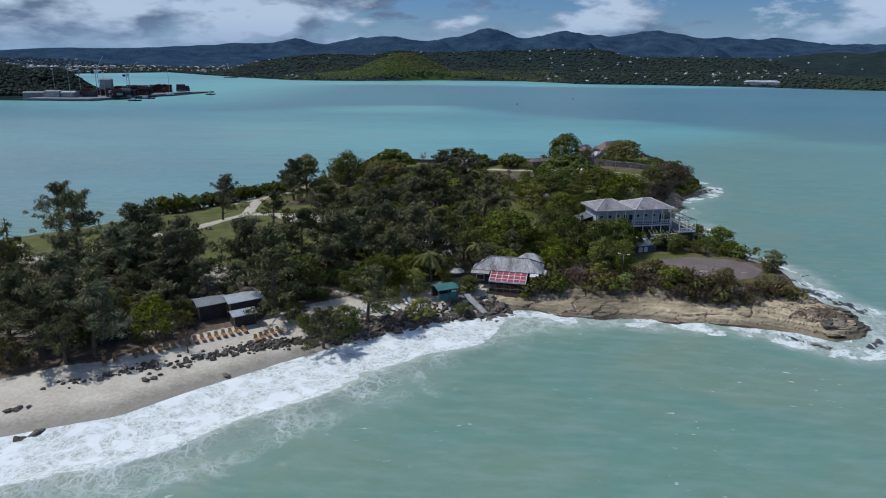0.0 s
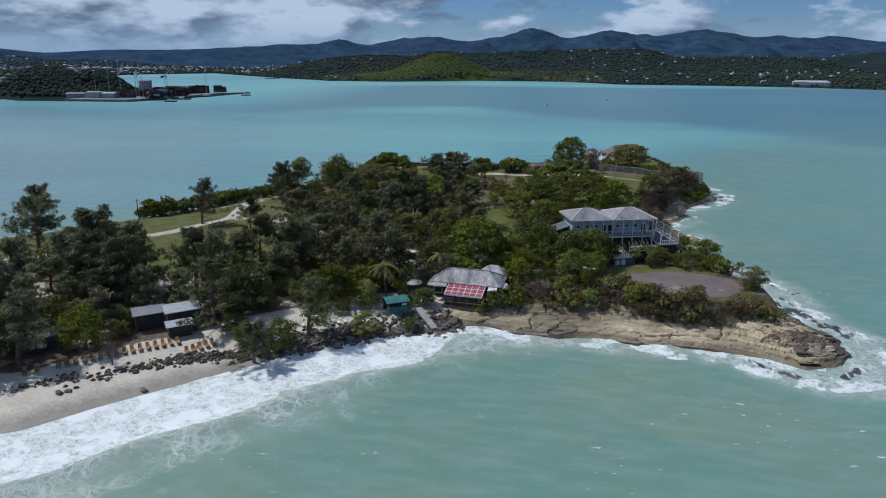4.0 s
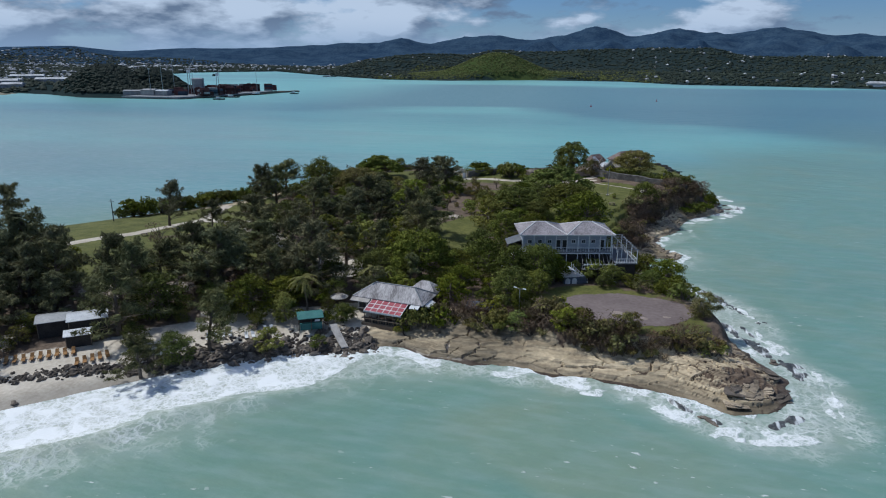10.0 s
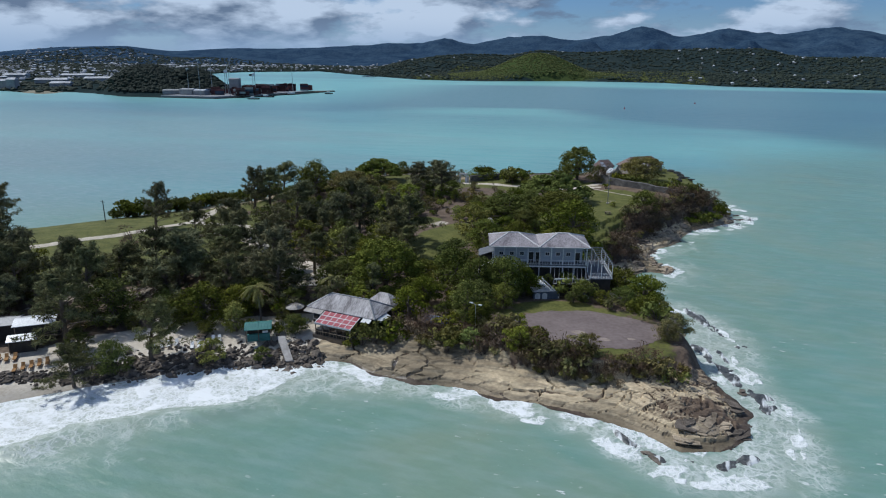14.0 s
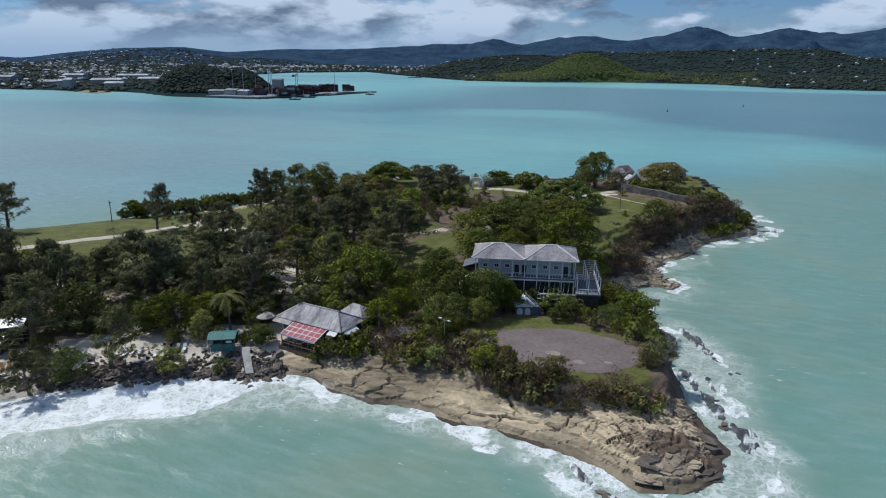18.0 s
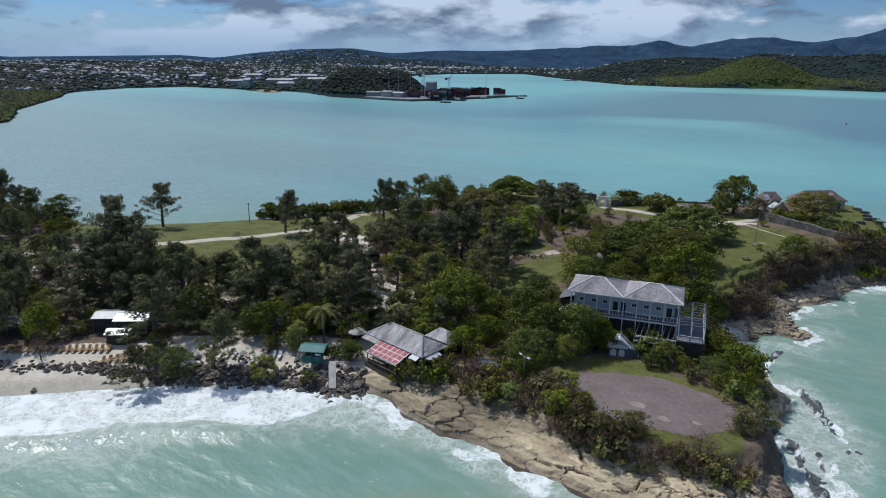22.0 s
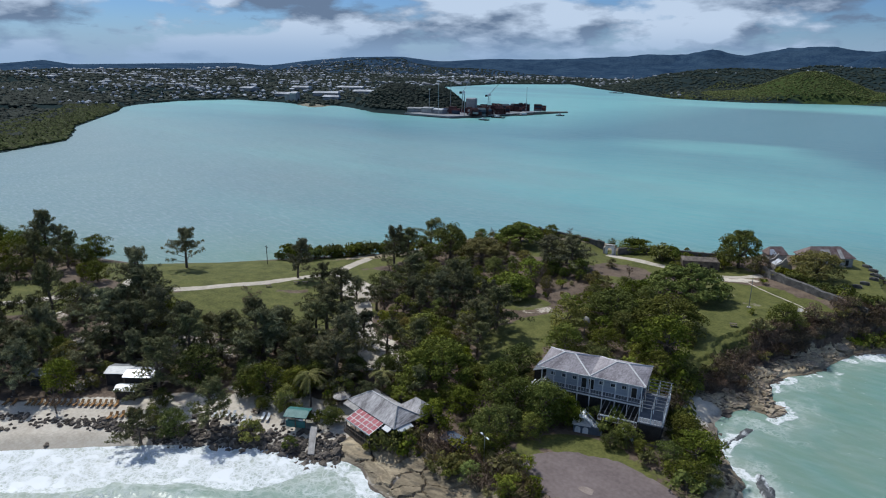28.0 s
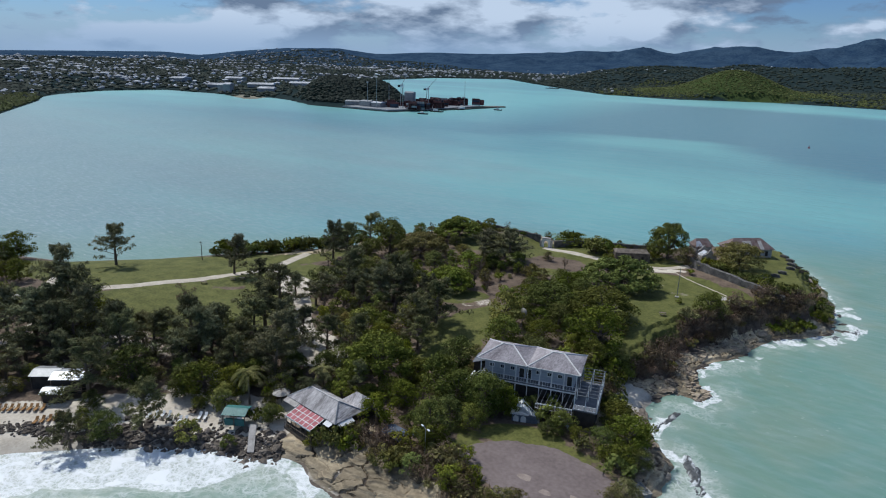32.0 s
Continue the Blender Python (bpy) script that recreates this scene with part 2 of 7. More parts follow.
M = {
    "wood": mat("weathered_wood", (0.13, 0.10, 0.075), (0.22, 0.18, 0.14), 1.2),
    "bark": mat("bark", (0.09, 0.07, 0.055), (0.18, 0.15, 0.12), 0.8, rnd=0.2),
    # near-black for dark timber, and for shade below the house and decks
    "dark": mat("dark_timber_and_shade", (0.028, 0.026, 0.025), (0.06, 0.055, 0.05), 1.5),
    "white": mat("white_paint", (0.60, 0.61, 0.62), (0.80, 0.81, 0.81), 1.6, rough=0.6),
    "bluewall": mat("pale_blue_boards", (0.36, 0.40, 0.47), (0.50, 0.54, 0.60), 2.0, rough=0.7, stretch=(0.3, 0.3, 6)),
    "shingle": mat("weathered_shingles", (0.15, 0.135, 0.145), (0.41, 0.38, 0.40), 2.4, rough=0.85, bump=0.7, fine=9, stretch=(1, 0.3, 1)),
    "shingle2": mat("silver_shingles", (0.17, 0.158, 0.16), (0.60, 0.575, 0.58), 1.9, stretch=(1.3, 0.22, 0.5), rough=0.8, bump=0.5, fine=8),
    "ridge": mat("ridge_cap", (0.56, 0.55, 0.55), (0.72, 0.71, 0.71), 0.8),
    "red": mat("red_roof_paint", (0.27, 0.04, 0.058), (0.43, 0.11, 0.13), 1.2, rough=0.6),
    "green": mat("green_roof_paint", (0.04, 0.15, 0.145), (0.075, 0.22, 0.205), 1.5, rough=0.5),
    "tin": mat("pale_metal_sheet", (0.38, 0.40, 0.44), (0.60, 0.62, 0.65), 1.6, rough=0.4, metal=0.2),
    "grey": mat("grey_metal_sheet", (0.20, 0.21, 0.22), (0.32, 0.33, 0.35), 1.6, rough=0.5, metal=0.2),
    "glass": mat("window_glass", (0.02, 0.03, 0.04), (0.05, 0.06, 0.08), 1.0, rough=0.08, bump=0, spec=0.6),
    "hutblue": mat("blue_grey_boards", (0.07, 0.09, 0.13), (0.13, 0.155, 0.20), 1.2),
    # deck timber in a darker tone, its shade put into the colour
    "beam": mat("shaded_timber", (0.10, 0.11, 0.13), (0.17, 0.18, 0.20), 1.2),
    "stone": mat("old_rampart_stone", (0.050, 0.049, 0.048), (0.19, 0.182, 0.172), 1.4, bump=0.7, fine=7),
    "palestone": mat("pale_ruin_stone", (0.28, 0.26, 0.24), (0.52, 0.49, 0.46), 1.6, bump=0.6, fine=7),
    "rust": mat("rusted_roof", (0.11, 0.062, 0.054), (0.27, 0.215, 0.205), 1.2, rough=0.8),
    "boulder": mat("shore_boulder", (0.062, 0.051, 0.043), (0.20, 0.168, 0.138), 1.2, bump=0.6, rnd=0.4),
    "paleboulder": mat("pale_shore_rock", (0.17, 0.135, 0.10), (0.47, 0.385, 0.28), 3.0, bump=0.7, rnd=0.25),
    "yellow": mat("yellow_lounger", (0.22, 0.115, 0.045), (0.34, 0.19, 0.075), 0.8, rnd=0.15),
    "asphalt": mat("worn_asphalt", (0.145, 0.115, 0.110), (0.225, 0.183, 0.174), 7.0, rough=0.95, bump=0.2, fine=9),
    "patch": mat("pale_asphalt_patch", (0.22, 0.175, 0.15), (0.34, 0.28, 0.245), 1.2),
    "gravel": mat("pale_coral_road", (0.40, 0.35, 0.28), (0.60, 0.54, 0.46), 3.0, bump=0.2, fine=8),
    "steel": mat("galvanised_steel", (0.30, 0.31, 0.32), (0.42, 0.43, 0.44), 0.7, rough=0.45, metal=0.6),
    "iron": mat("black_iron", (0.02, 0.02, 0.02), (0.05, 0.045, 0.04), 0.5, rough=0.6, metal=0.5),
    "container": mat("container_paint", (0.045, 0.022, 0.024), (0.12, 0.05, 0.048), 14.0, rnd=0.6),
    "container_blue": mat("blue_container_paint", (0.02, 0.03, 0.05), (0.05, 0.07, 0.10), 14.0, rnd=0.5),
    "container_pale": mat("pale_container_paint", (0.20, 0.21, 0.22), (0.36, 0.37, 0.38), 14.0, rnd=0.3),
    "farroof": mat("far_roofs", (0.18, 0.19, 0.21), (0.58, 0.60, 0.63), 25.0, bump=0, island=0.5),
    "farwall": mat("far_walls", (0.20, 0.21, 0.22), (0.40, 0.40, 0.39), 30.0, bump=0, island=0.35),
    "casuarina": leaf("casuarina_needles", (0.062, 0.081, 0.050), (0.142, 0.166, 0.100)),
    "broad": leaf("broad_leaves", (0.048, 0.074, 0.019), (0.124, 0.160, 0.043)),
    "bright": leaf("bright_leaves", (0.074, 0.112, 0.024), (0.158, 0.205, 0.050)),
    "olive": leaf("olive_leaves", (0.076, 0.088, 0.038), (0.152, 0.160, 0.072)),
    "palm": leaf("palm_fronds", (0.062, 0.085, 0.034), (0.15, 0.165, 0.068)),
    "twig": leaf("dry_twigs", (0.058, 0.050, 0.041), (0.118, 0.103, 0.084)),
    "fringe2": leaf("far_scrub", (0.044, 0.062, 0.019), (0.088, 0.106, 0.036)),
    "mangrove": leaf("mangrove_leaves", (0.026, 0.042, 0.013), (0.056, 0.076, 0.024)),
    # distant leaves toned dark and bluish: haze and cloud shade in the colour
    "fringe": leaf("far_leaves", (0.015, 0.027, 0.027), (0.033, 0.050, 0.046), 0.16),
}

# ---- mesh building ----


class Geo:
    """Gathers the faces of one mesh."""

    def __init__(self):
        self.v, self.f = [], []

    def add(self, verts, faces):
        o = len(self.v)
        self.v += [tuple(p) for p in verts]
        self.f += [tuple(i + o for i in q) for q in faces]
        return self

    def box(self, x0, y0, z0, x1, y1, z1):
        return self.add([(x0, y0, z0), (x1, y0, z0), (x1, y1, z0), (x0, y1, z0), (x0, y0, z1), (x1, y0, z1), (x1, y1, z1), (x0, y1, z1)],
                        [(3, 2, 1, 0), (4, 5, 6, 7), (0, 1, 5, 4), (1, 2, 6, 5), (2, 3, 7, 6), (3, 0, 4, 7)])

    def slab(self, quad, thick):
        """A plate under four corners given in turn."""
        low = [(p[0], p[1], p[2] - thick) for p in quad]
        k = len(quad)
        return self.add(list(quad) + low, [tuple(range(k)), tuple(range(2 * k - 1, k - 1, -1))] + [(i, i + k, (i + 1) % k + k, (i + 1) % k) for i in range(k)])

    def tube(self, path, radii, sides=6):
        """A tapered tube along a path."""
        rings = []
        for k, p in enumerate(path):
            a, b = Vector(path[max(k - 1, 0)]), Vector(path[min(k + 1, len(path) - 1)])
            q = (b - a).to_track_quat("Z", "Y")
            rings += [Vector(p) + q @ Vector((radii[k] * math.cos(2 * math.pi * s / sides), radii[k] * math.sin(2 * math.pi * s / sides), 0)) for s in range(sides)]
        faces = [(k * sides + s, k * sides + (s + 1) % sides, (k + 1) * sides + (s + 1) % sides, (k + 1) * sides + s) for k in range(len(path) - 1) for s in range(sides)]
        faces += [tuple(reversed(range(sides))), tuple(range((len(path) - 1) * sides, len(path) * sides))]
        return self.add(rings, faces)

    def hip(self, x0, y0, x1, y1, eave, top, inset, thick=0.18, over=0.0):
        """A hipped roof over a rectangle, its ridge along x."""
        ym = (y0 + y1) / 2
        v = [(x0, y0, eave), (x1, y0, eave), (x1, y1, eave), (x0, y1, eave), (x0 + inset, ym, top), (x1 - inset, ym, top)]
        low = [(p[0], p[1], p[2] - thick) for p in v[:4]]
        return self.add(v + low, [(0, 1, 5, 4), (1, 2, 5), (2, 3, 4, 5), (3, 0, 4), (0, 6, 7, 1), (1, 7, 8, 2), (2, 8, 9, 3), (3, 9, 6, 0), (9, 8, 7, 6)])

    def mesh(self, name, material, smooth=False):
        me = bpy.data.meshes.new(name)
        me.from_pydata(self.v, [], self.f)
        me.materials.append(M[material] if isinstance(material, str) else material)
        if smooth:
            me.polygons.foreach_set("use_smooth", [True] * len(me.polygons))
        return me


def part(name, geo, material, parent, label="", smooth=False):
    """One mesh under a thing or a part."""
    ob = new(name, geo if isinstance(geo, bpy.types.Mesh) else geo.mesh(name, material, smooth))
    ob.parent = parent
    if label:
        ob["label"] = label
    return ob


def thing(name, label, category, at=None, group="", kind=""):
    ob = new(name)
    ob.empty_display_size = 0.3
    if at is not None:
        ob.matrix_basis = at
    return tagged(ob, label, category, group, kind)


def solid(name, geo, material, label, category, group="", kind="", smooth=False):
    return tagged(new(name, geo.mesh(name, material, smooth)), label, category, group, kind)


# ---- plan of the peninsula ----
SHORE = np.array([
    (-85, 50), (-60, 78), (-47, 85), (-38, 95), (-30, 103), (-20, 113), (-13, 119), (-5, 125), (4, 129), (11, 132), (16, 134.5), (22, 131.5), (30, 131), (37, 131),
    (44, 130), (50, 130.2), (57, 129.6), (62, 127.8), (67, 125.2), (72, 122.8), (77, 124.8), (81, 130.5), (82, 136.5), (79, 142), (76.5, 148), (75, 155), (73.5, 161), (74, 168), (74, 176), (67.5, 182),
    (63.5, 189), (61.3, 195), (62.3, 201), (65, 205.3), (71.5, 205.5), (73, 209.5), (68, 214.5), (64.8, 222), (68, 229), (73.5, 238), (75.5, 246), (78.5, 255)], float)
SHORE2 = np.array([
    (85, 261), (91, 271), (92, 285), (88, 302), (84, 318), (76, 333), (62, 338), (42, 326), (20, 312), (0, 304), (-30, 298), (-52, 284), (-75, 250), (-92, 228),
    (-105, 210), (-112, 200), (-119, 190), (-127, 182), (-139, 169), (-170, 158), (-211, 147), (-300, 120), (-345, 40), (-270, -65), (-130, 0)], float)
COAST = np.vstack([SHORE, SHORE2])
HEIGHTS = np.array([
    (-35, 114, 2.4), (-52, 103, 2.3), (-66, 93, 2.0), (-17, 126, 2.7), (0, 137, 3.0), (10, 145, 3.2), (54, 152, 4.6), (65, 158, 4.4), (46, 166, 4.1), (42, 176, 5.4),
    (-9, 166, 4.3), (-86, 160, 4.6), (-77, 215, 2.2), (-115, 153, 3.7), (-8, 281, 5.3), (17, 277, 5.9), (44, 254, 7.4), (53, 230, 8.3), (10, 208, 5.6), (25, 289, 6.6),
    (66, 256, 7.8), (69, 279, 8.6), (60, 300, 9.4), (80, 300, 8.6), (-35, 268, 7.2), (-22, 288, 7.4), (-16, 275, 8.6), (-45, 172, 4.2), (-62, 182, 3.6), (64, 134, 2.6), (33, 136, 2.6)], float)


def inside(px, py, poly):
    ins = np.zeros(px.shape, bool)
    for (xa, ya), (xb, yb) in zip(poly, np.roll(poly, -1, 0)):
        if ya != yb:
            ins ^= ((ya > py) != (yb > py)) & (px < (xb - xa) * (py - ya) / (yb - ya) + xa)
    return ins


def shore_distance(px, py, poly):
    """Metres to the outline, positive inside."""
    best = np.full(px.shape, 1e9)
    for (xa, ya), (xb, yb) in zip(poly, np.roll(poly, -1, 0)):
        dx, dy = xb - xa, yb - ya
        k = np.clip(((px - xa) * dx + (py - ya) * dy) / (dx * dx + dy * dy), 0, 1)
        best = np.minimum(best, (px - xa - k * dx) ** 2 + (py - ya - k * dy) ** 2)
    return np.sqrt(best) * np.where(inside(px, py, poly), 1, -1)


RNG = np.random.default_rng(7)
LATTICE = RNG.random((64, 64))


def value_noise(x, y, size):
    u, v = np.asarray(x) / size, np.asarray(y) / size
    i, j = np.floor(u).astype(int), np.floor(v).astype(int)
    a, b = u - i, v - j
    a, b = a * a * (3 - 2 * a), b * b * (3 - 2 * b)
    g = lambda p, q: LATTICE[p % 64, q % 64]  # noqa: E731
    return (g(i, j) * (1 - a) + g(i + 1, j) * a) * (1 - b) + (g(i, j + 1) * (1 - a) + g(i + 1, j + 1) * a) * b


def rough_noise(x, y, size, octaves=4):
    x, y = np.asarray(x, float), np.asarray(y, float)
    total, amp, out = 0, 1.0, 0
    for k in range(octaves):
        out = out + amp * value_noise(x + 37.7 * k, y + 91.3 * k, size / 2**k)
        total, amp = total + amp, amp * 0.55
    return out / total


JITTER = RNG.random((64, 64, 4))


def plates(u, v):
    """Broken plates of about unit size: each place's own plate as two random numbers, the way from its middle, and the distance to its joint."""
    i, j = np.floor(u).astype(int), np.floor(v).astype(int)
    near, second = np.full(np.shape(u), 9.0), np.full(np.shape(u), 9.0)
    one, two, du, dv = (np.zeros(np.shape(u)) for _ in range(4))
    for a in (-1, 0, 1):
        for b in (-1, 0, 1):
            q = JITTER[(i + a) % 64, (j + b) % 64]
            eu, ev = u - i - a - q[..., 0], v - j - b - q[..., 1]
            d = np.hypot(eu, ev)
            first = d < near
            second = np.where(first, near, np.minimum(second, d))
            one, two = np.where(first, q[..., 2], one), np.where(first, q[..., 3], two)
            du, dv = np.where(first, eu, du), np.where(first, ev, dv)
            near = np.where(first, d, near)
    return one, two, du, dv, second - near


REEFS = [([(74, 181), (77.5, 174.5), (80, 168), (83, 164)], 2.4), ([(76.5, 161), (80, 153), (83, 146), (84.5, 140)], 3.0), ([(61, 126.5), (66, 122.8), (69, 120.5)], 1.3), ([(73, 121.5), (77, 121), (81, 124.5)], 1.5),
         ([(92, 268), (97, 276), (98, 285)], 2.0), ([(66, 186), (66.5, 192), (68, 197)], 1.2)]


def reef(x, y):
    """1 along the dark rocks awash off the point."""
    out = np.zeros(np.shape(x))
    for line, wide in REEFS:
        out = np.maximum(out, np.exp(-(near_line(x, y, line) / wide) ** 2))
    return out


def streaks(x, y, size):
    """Noise drawn out along the east shore."""
    return rough_noise(0.97 * x + 0.24 * y, (0.97 * y - 0.24 * x) / 4.5, size)


def reef_height(x, y):
    rise = -0.62 + reef(x, y) * (0.70 + 1.7 * (streaks(x, y, 2.0) - 0.5) + 0.6 * (rough_noise(x, y, 1.3) - 0.5) + 0.4 * joints(x, y)[0])
    return np.minimum(rise, 0.10 + 0.5 * (streaks(x, y, 1.0) - 0.5) + 0.2 * joints(x, y)[0])


def joints(x, y):
    """The shore rock: flat tilted slabs with sharp edges, as height above the bed, and how deep the joints between them are cut."""
    wx, wy = x + 5.0 * (rough_noise(x, y, 8.0) - 0.5), y + 5.0 * (rough_noise(y + 50, x, 8.0) - 0.5)
    a, tilt, _, dv, edge = plates((wx + 0.7 * wy) / 8.0, (wy - 0.45 * wx) / 3.0)
    b, tilt2, _, ev, edge2 = plates((wx - 0.3 * wy) / 3.0, (wy + 0.3 * wx) / 1.5)
    rugged = np.maximum(0.75 * smooth(56, 68, x), smooth(188, 200, y))
    some = smooth(0.34, 0.50, rough_noise(x, y, 9.0))
    lift = ((a - 0.4) * 0.42 + (tilt - 0.3) * 0.55 * dv) * (0.45 + 0.55 * some) + ((b - 0.5) * 0.34 + (tilt2 - 0.4) * 0.4 * ev) * (0.12 + rugged)
    cut = smooth(0.075, 0.01, edge) * some + smooth(0.10, 0.01, edge2) * 0.5 * rugged
    return lift, np.clip(cut, 0, 1)


def smooth(a, b, x):
    k = np.clip((x - a) / (b - a), 0, 1)
    return k * k * (3 - 2 * k)


def beachness(x, y):
    """1 along the sand, 0 along the rocks."""
    north = smooth(12, 4, x) * smooth(260, 150, y - 0.0 * x)
    cove = np.exp(-(((x - 58.5) / 6) ** 2 + ((y - 195.5) / 6.5) ** 2))
    bay = smooth(-70, -100, x)
    return np.clip(np.maximum(np.maximum(north * (x + y < 160) , bay), cove), 0, 1)


def ground_height(x, y):
    x, y = np.asarray(x, float), np.asarray(y, float)
    d = shore_distance(x, y, COAST)
    d = d + (rough_noise(x, y, 9.0) - 0.5) * 5.0 * (1 - beachness(x, y))
    w = np.zeros(x.shape)
    h = np.zeros(x.shape)
    for hx, hy, hz in HEIGHTS:
        k = 1 / ((x - hx) ** 2 + (y - hy) ** 2 + 30.0) ** 1.8
        w += k
        h += k * hz
    h = h / w
    b = beachness(x, y)
    sand = h * (1 - np.exp(-np.maximum(d, 0) / 13.0)) * 1.05
    # rock shelf: a swelling ledge of broken plates, then a steeper bank
    lift, cut = joints(x, y)
    cliff = smooth(196, 206, y) * smooth(44, 48, x)
    sheer = smooth(69, 73, x) * smooth(138, 146, y) * smooth(182, 172, y)
    wide = 7.5 + 5.5 * smooth(58, 70, x) * smooth(145, 128, y) - 1.5 * cliff - 2.0 * smooth(235, 250, y)
    wide = wide * (1 - 0.75 * sheer)
    swell = 0.05 + 2.3 * (1 - np.exp(-np.maximum(d, 0) / (6.5 - 4.8 * sheer))) + 0.06 * np.maximum(d, 0)
    run = d / 2.2 + 2.0 * rough_noise(x + 0.5 * y, y, 11.0) + 0.55 * rough_noise(x, y + 30, 2.6)
    bed = np.floor(run) + smooth(0.74, 1.0, np.mod(run, 1.0)) - run
    shelf = swell + 0.40 * bed * (0.4 + 1.0 * rough_noise(x - 40, y, 15.0)) + lift * smooth(0.3, 2.5, d) - 0.7 * cut * smooth(0.5, 2.0, d) + 0.08 * (rough_noise(x, y, 1.6) - 0.5)
    shelf = np.clip(shelf, 0.05, 3.7)
    bank = smooth(wide, wide + 5.0 + 2.0 * cliff - 2.5 * sheer, d + 1.6 * lift)
    bank = np.floor(bank * 4) / 4 * 0.6 + bank * 0.4
    bank = np.where(d > wide + 9, 1.0, bank)
    rock = shelf * (1 - bank) + h * bank
    z = b * sand + (1 - b) * rock
    lot = smooth(21, 17, np.hypot(x - 55, (y - 152) * 1.35))
    z = z * (1 - lot) + 4.74 * lot
    z = z + (rough_noise(x, y, 6.0) - 0.5) * 0.35 * smooth(6, 16, d) * (1 - lot)
    return np.where(d > 0, z, np.maximum(d * 0.25, -2.5))


def gz(x, y):
    return float(ground_height(np.array([float(x)]), np.array([float(y)]))[0])


ROADS = [  # centre line and width
    ([(-135, 100), (-117, 121), (-111, 134), (-99, 148), (-87, 161), (-80, 175), (-75, 190), (-72, 203), (-75, 214), (-77, 226)], 4.4),
    ([(-72, 203), (-64, 202), (-53, 196), (-44, 191), (-35, 183), (-24, 173), (-10, 166), (-6, 158)], 6.0),
    ([(-6.5, 281), (3, 280), (19, 279.5), (30, 277.5), (38, 279.5), (46, 285)], 4.2),
    ([(42, 278), (48, 272), (55, 266.7), (61, 263.5), (64, 261)], 0.45),
    ([(-118, 160), (-114, 153), (-106, 146.5), (-99, 148)], 4.0),
]


def near_line(x, y, line):
    best = np.full(np.shape(x), 1e9)
    for (xa, ya), (xb, yb) in zip(line[:-1], line[1:]):
        dx, dy = xb - xa, yb - ya
        k = np.clip(((x - xa) * dx + (y - ya) * dy) / (dx * dx + dy * dy), 0, 1)
        best = np.minimum(best, np.hypot(x - xa - k * dx, y - ya - k * dy))
    return best


def blob(x, y, cx, cy, rx, ry, turn=0.0):
    c, s = math.cos(radians(turn)), math.sin(radians(turn))
    u, v = ((x - cx) * c + (y - cy) * s) / rx, (-(x - cx) * s + (y - cy) * c) / ry
    return smooth(1.15, 0.85, np.hypot(u, v) + 0.5 * (rough_noise(x, y, 5.0) - 0.5))


def grid_mesh(name, xs, ys, zf, material, keep=None, colours=None):
    gx, gy = np.meshgrid(xs, ys)
    z = zf(gx, gy)
    nx, ny = len(xs), len(ys)
    idx = np.arange(nx * ny).reshape(ny, nx)
    quads = np.stack([idx[:-1, :-1], idx[:-1, 1:], idx[1:, 1:], idx[1:, :-1]], -1).reshape(-1, 4)
    if keep is not None:
        ok = keep(gx, gy, z).ravel()
        quads = quads[ok[quads].any(1)]
        used = np.zeros(nx * ny, bool)
        used[quads.ravel()] = True
        renum = np.cumsum(used) - 1
        quads = renum[quads]
    else:
        used = np.ones(nx * ny, bool)
    pts = np.stack([gx.ravel(), gy.ravel(), z.ravel()], -1)[used]
    me = bpy.data.meshes.new(name)
    me.vertices.add(len(pts))
    me.vertices.foreach_set("co", pts.astype(np.float32).ravel())
    me.loops.add(quads.size)
    me.loops.foreach_set("vertex_index", quads.astype(np.int32).ravel())
    me.polygons.add(len(quads))
    me.polygons.foreach_set("loop_start", np.arange(0, quads.size, 4, dtype=np.int32))
    me.polygons.foreach_set("use_smooth", np.ones(len(quads), bool))
    me.update(calc_edges=True)
    if colours is not None:
        c = np.stack([k.ravel() for k in colours(gx, gy, z)] + [np.ones(nx * ny)], -1)[used]
        # bare rock keeps hard edges
        me.polygons.foreach_set("use_smooth", c[quads, 2].mean(1) < (0.35 if name == "ground" else 9))
        at = me.color_attributes.new("cover", "FLOAT_COLOR", "POINT")
        at.data.foreach_set("color", c.astype(np.float32).ravel())
    me.materials.append(material)
    return me


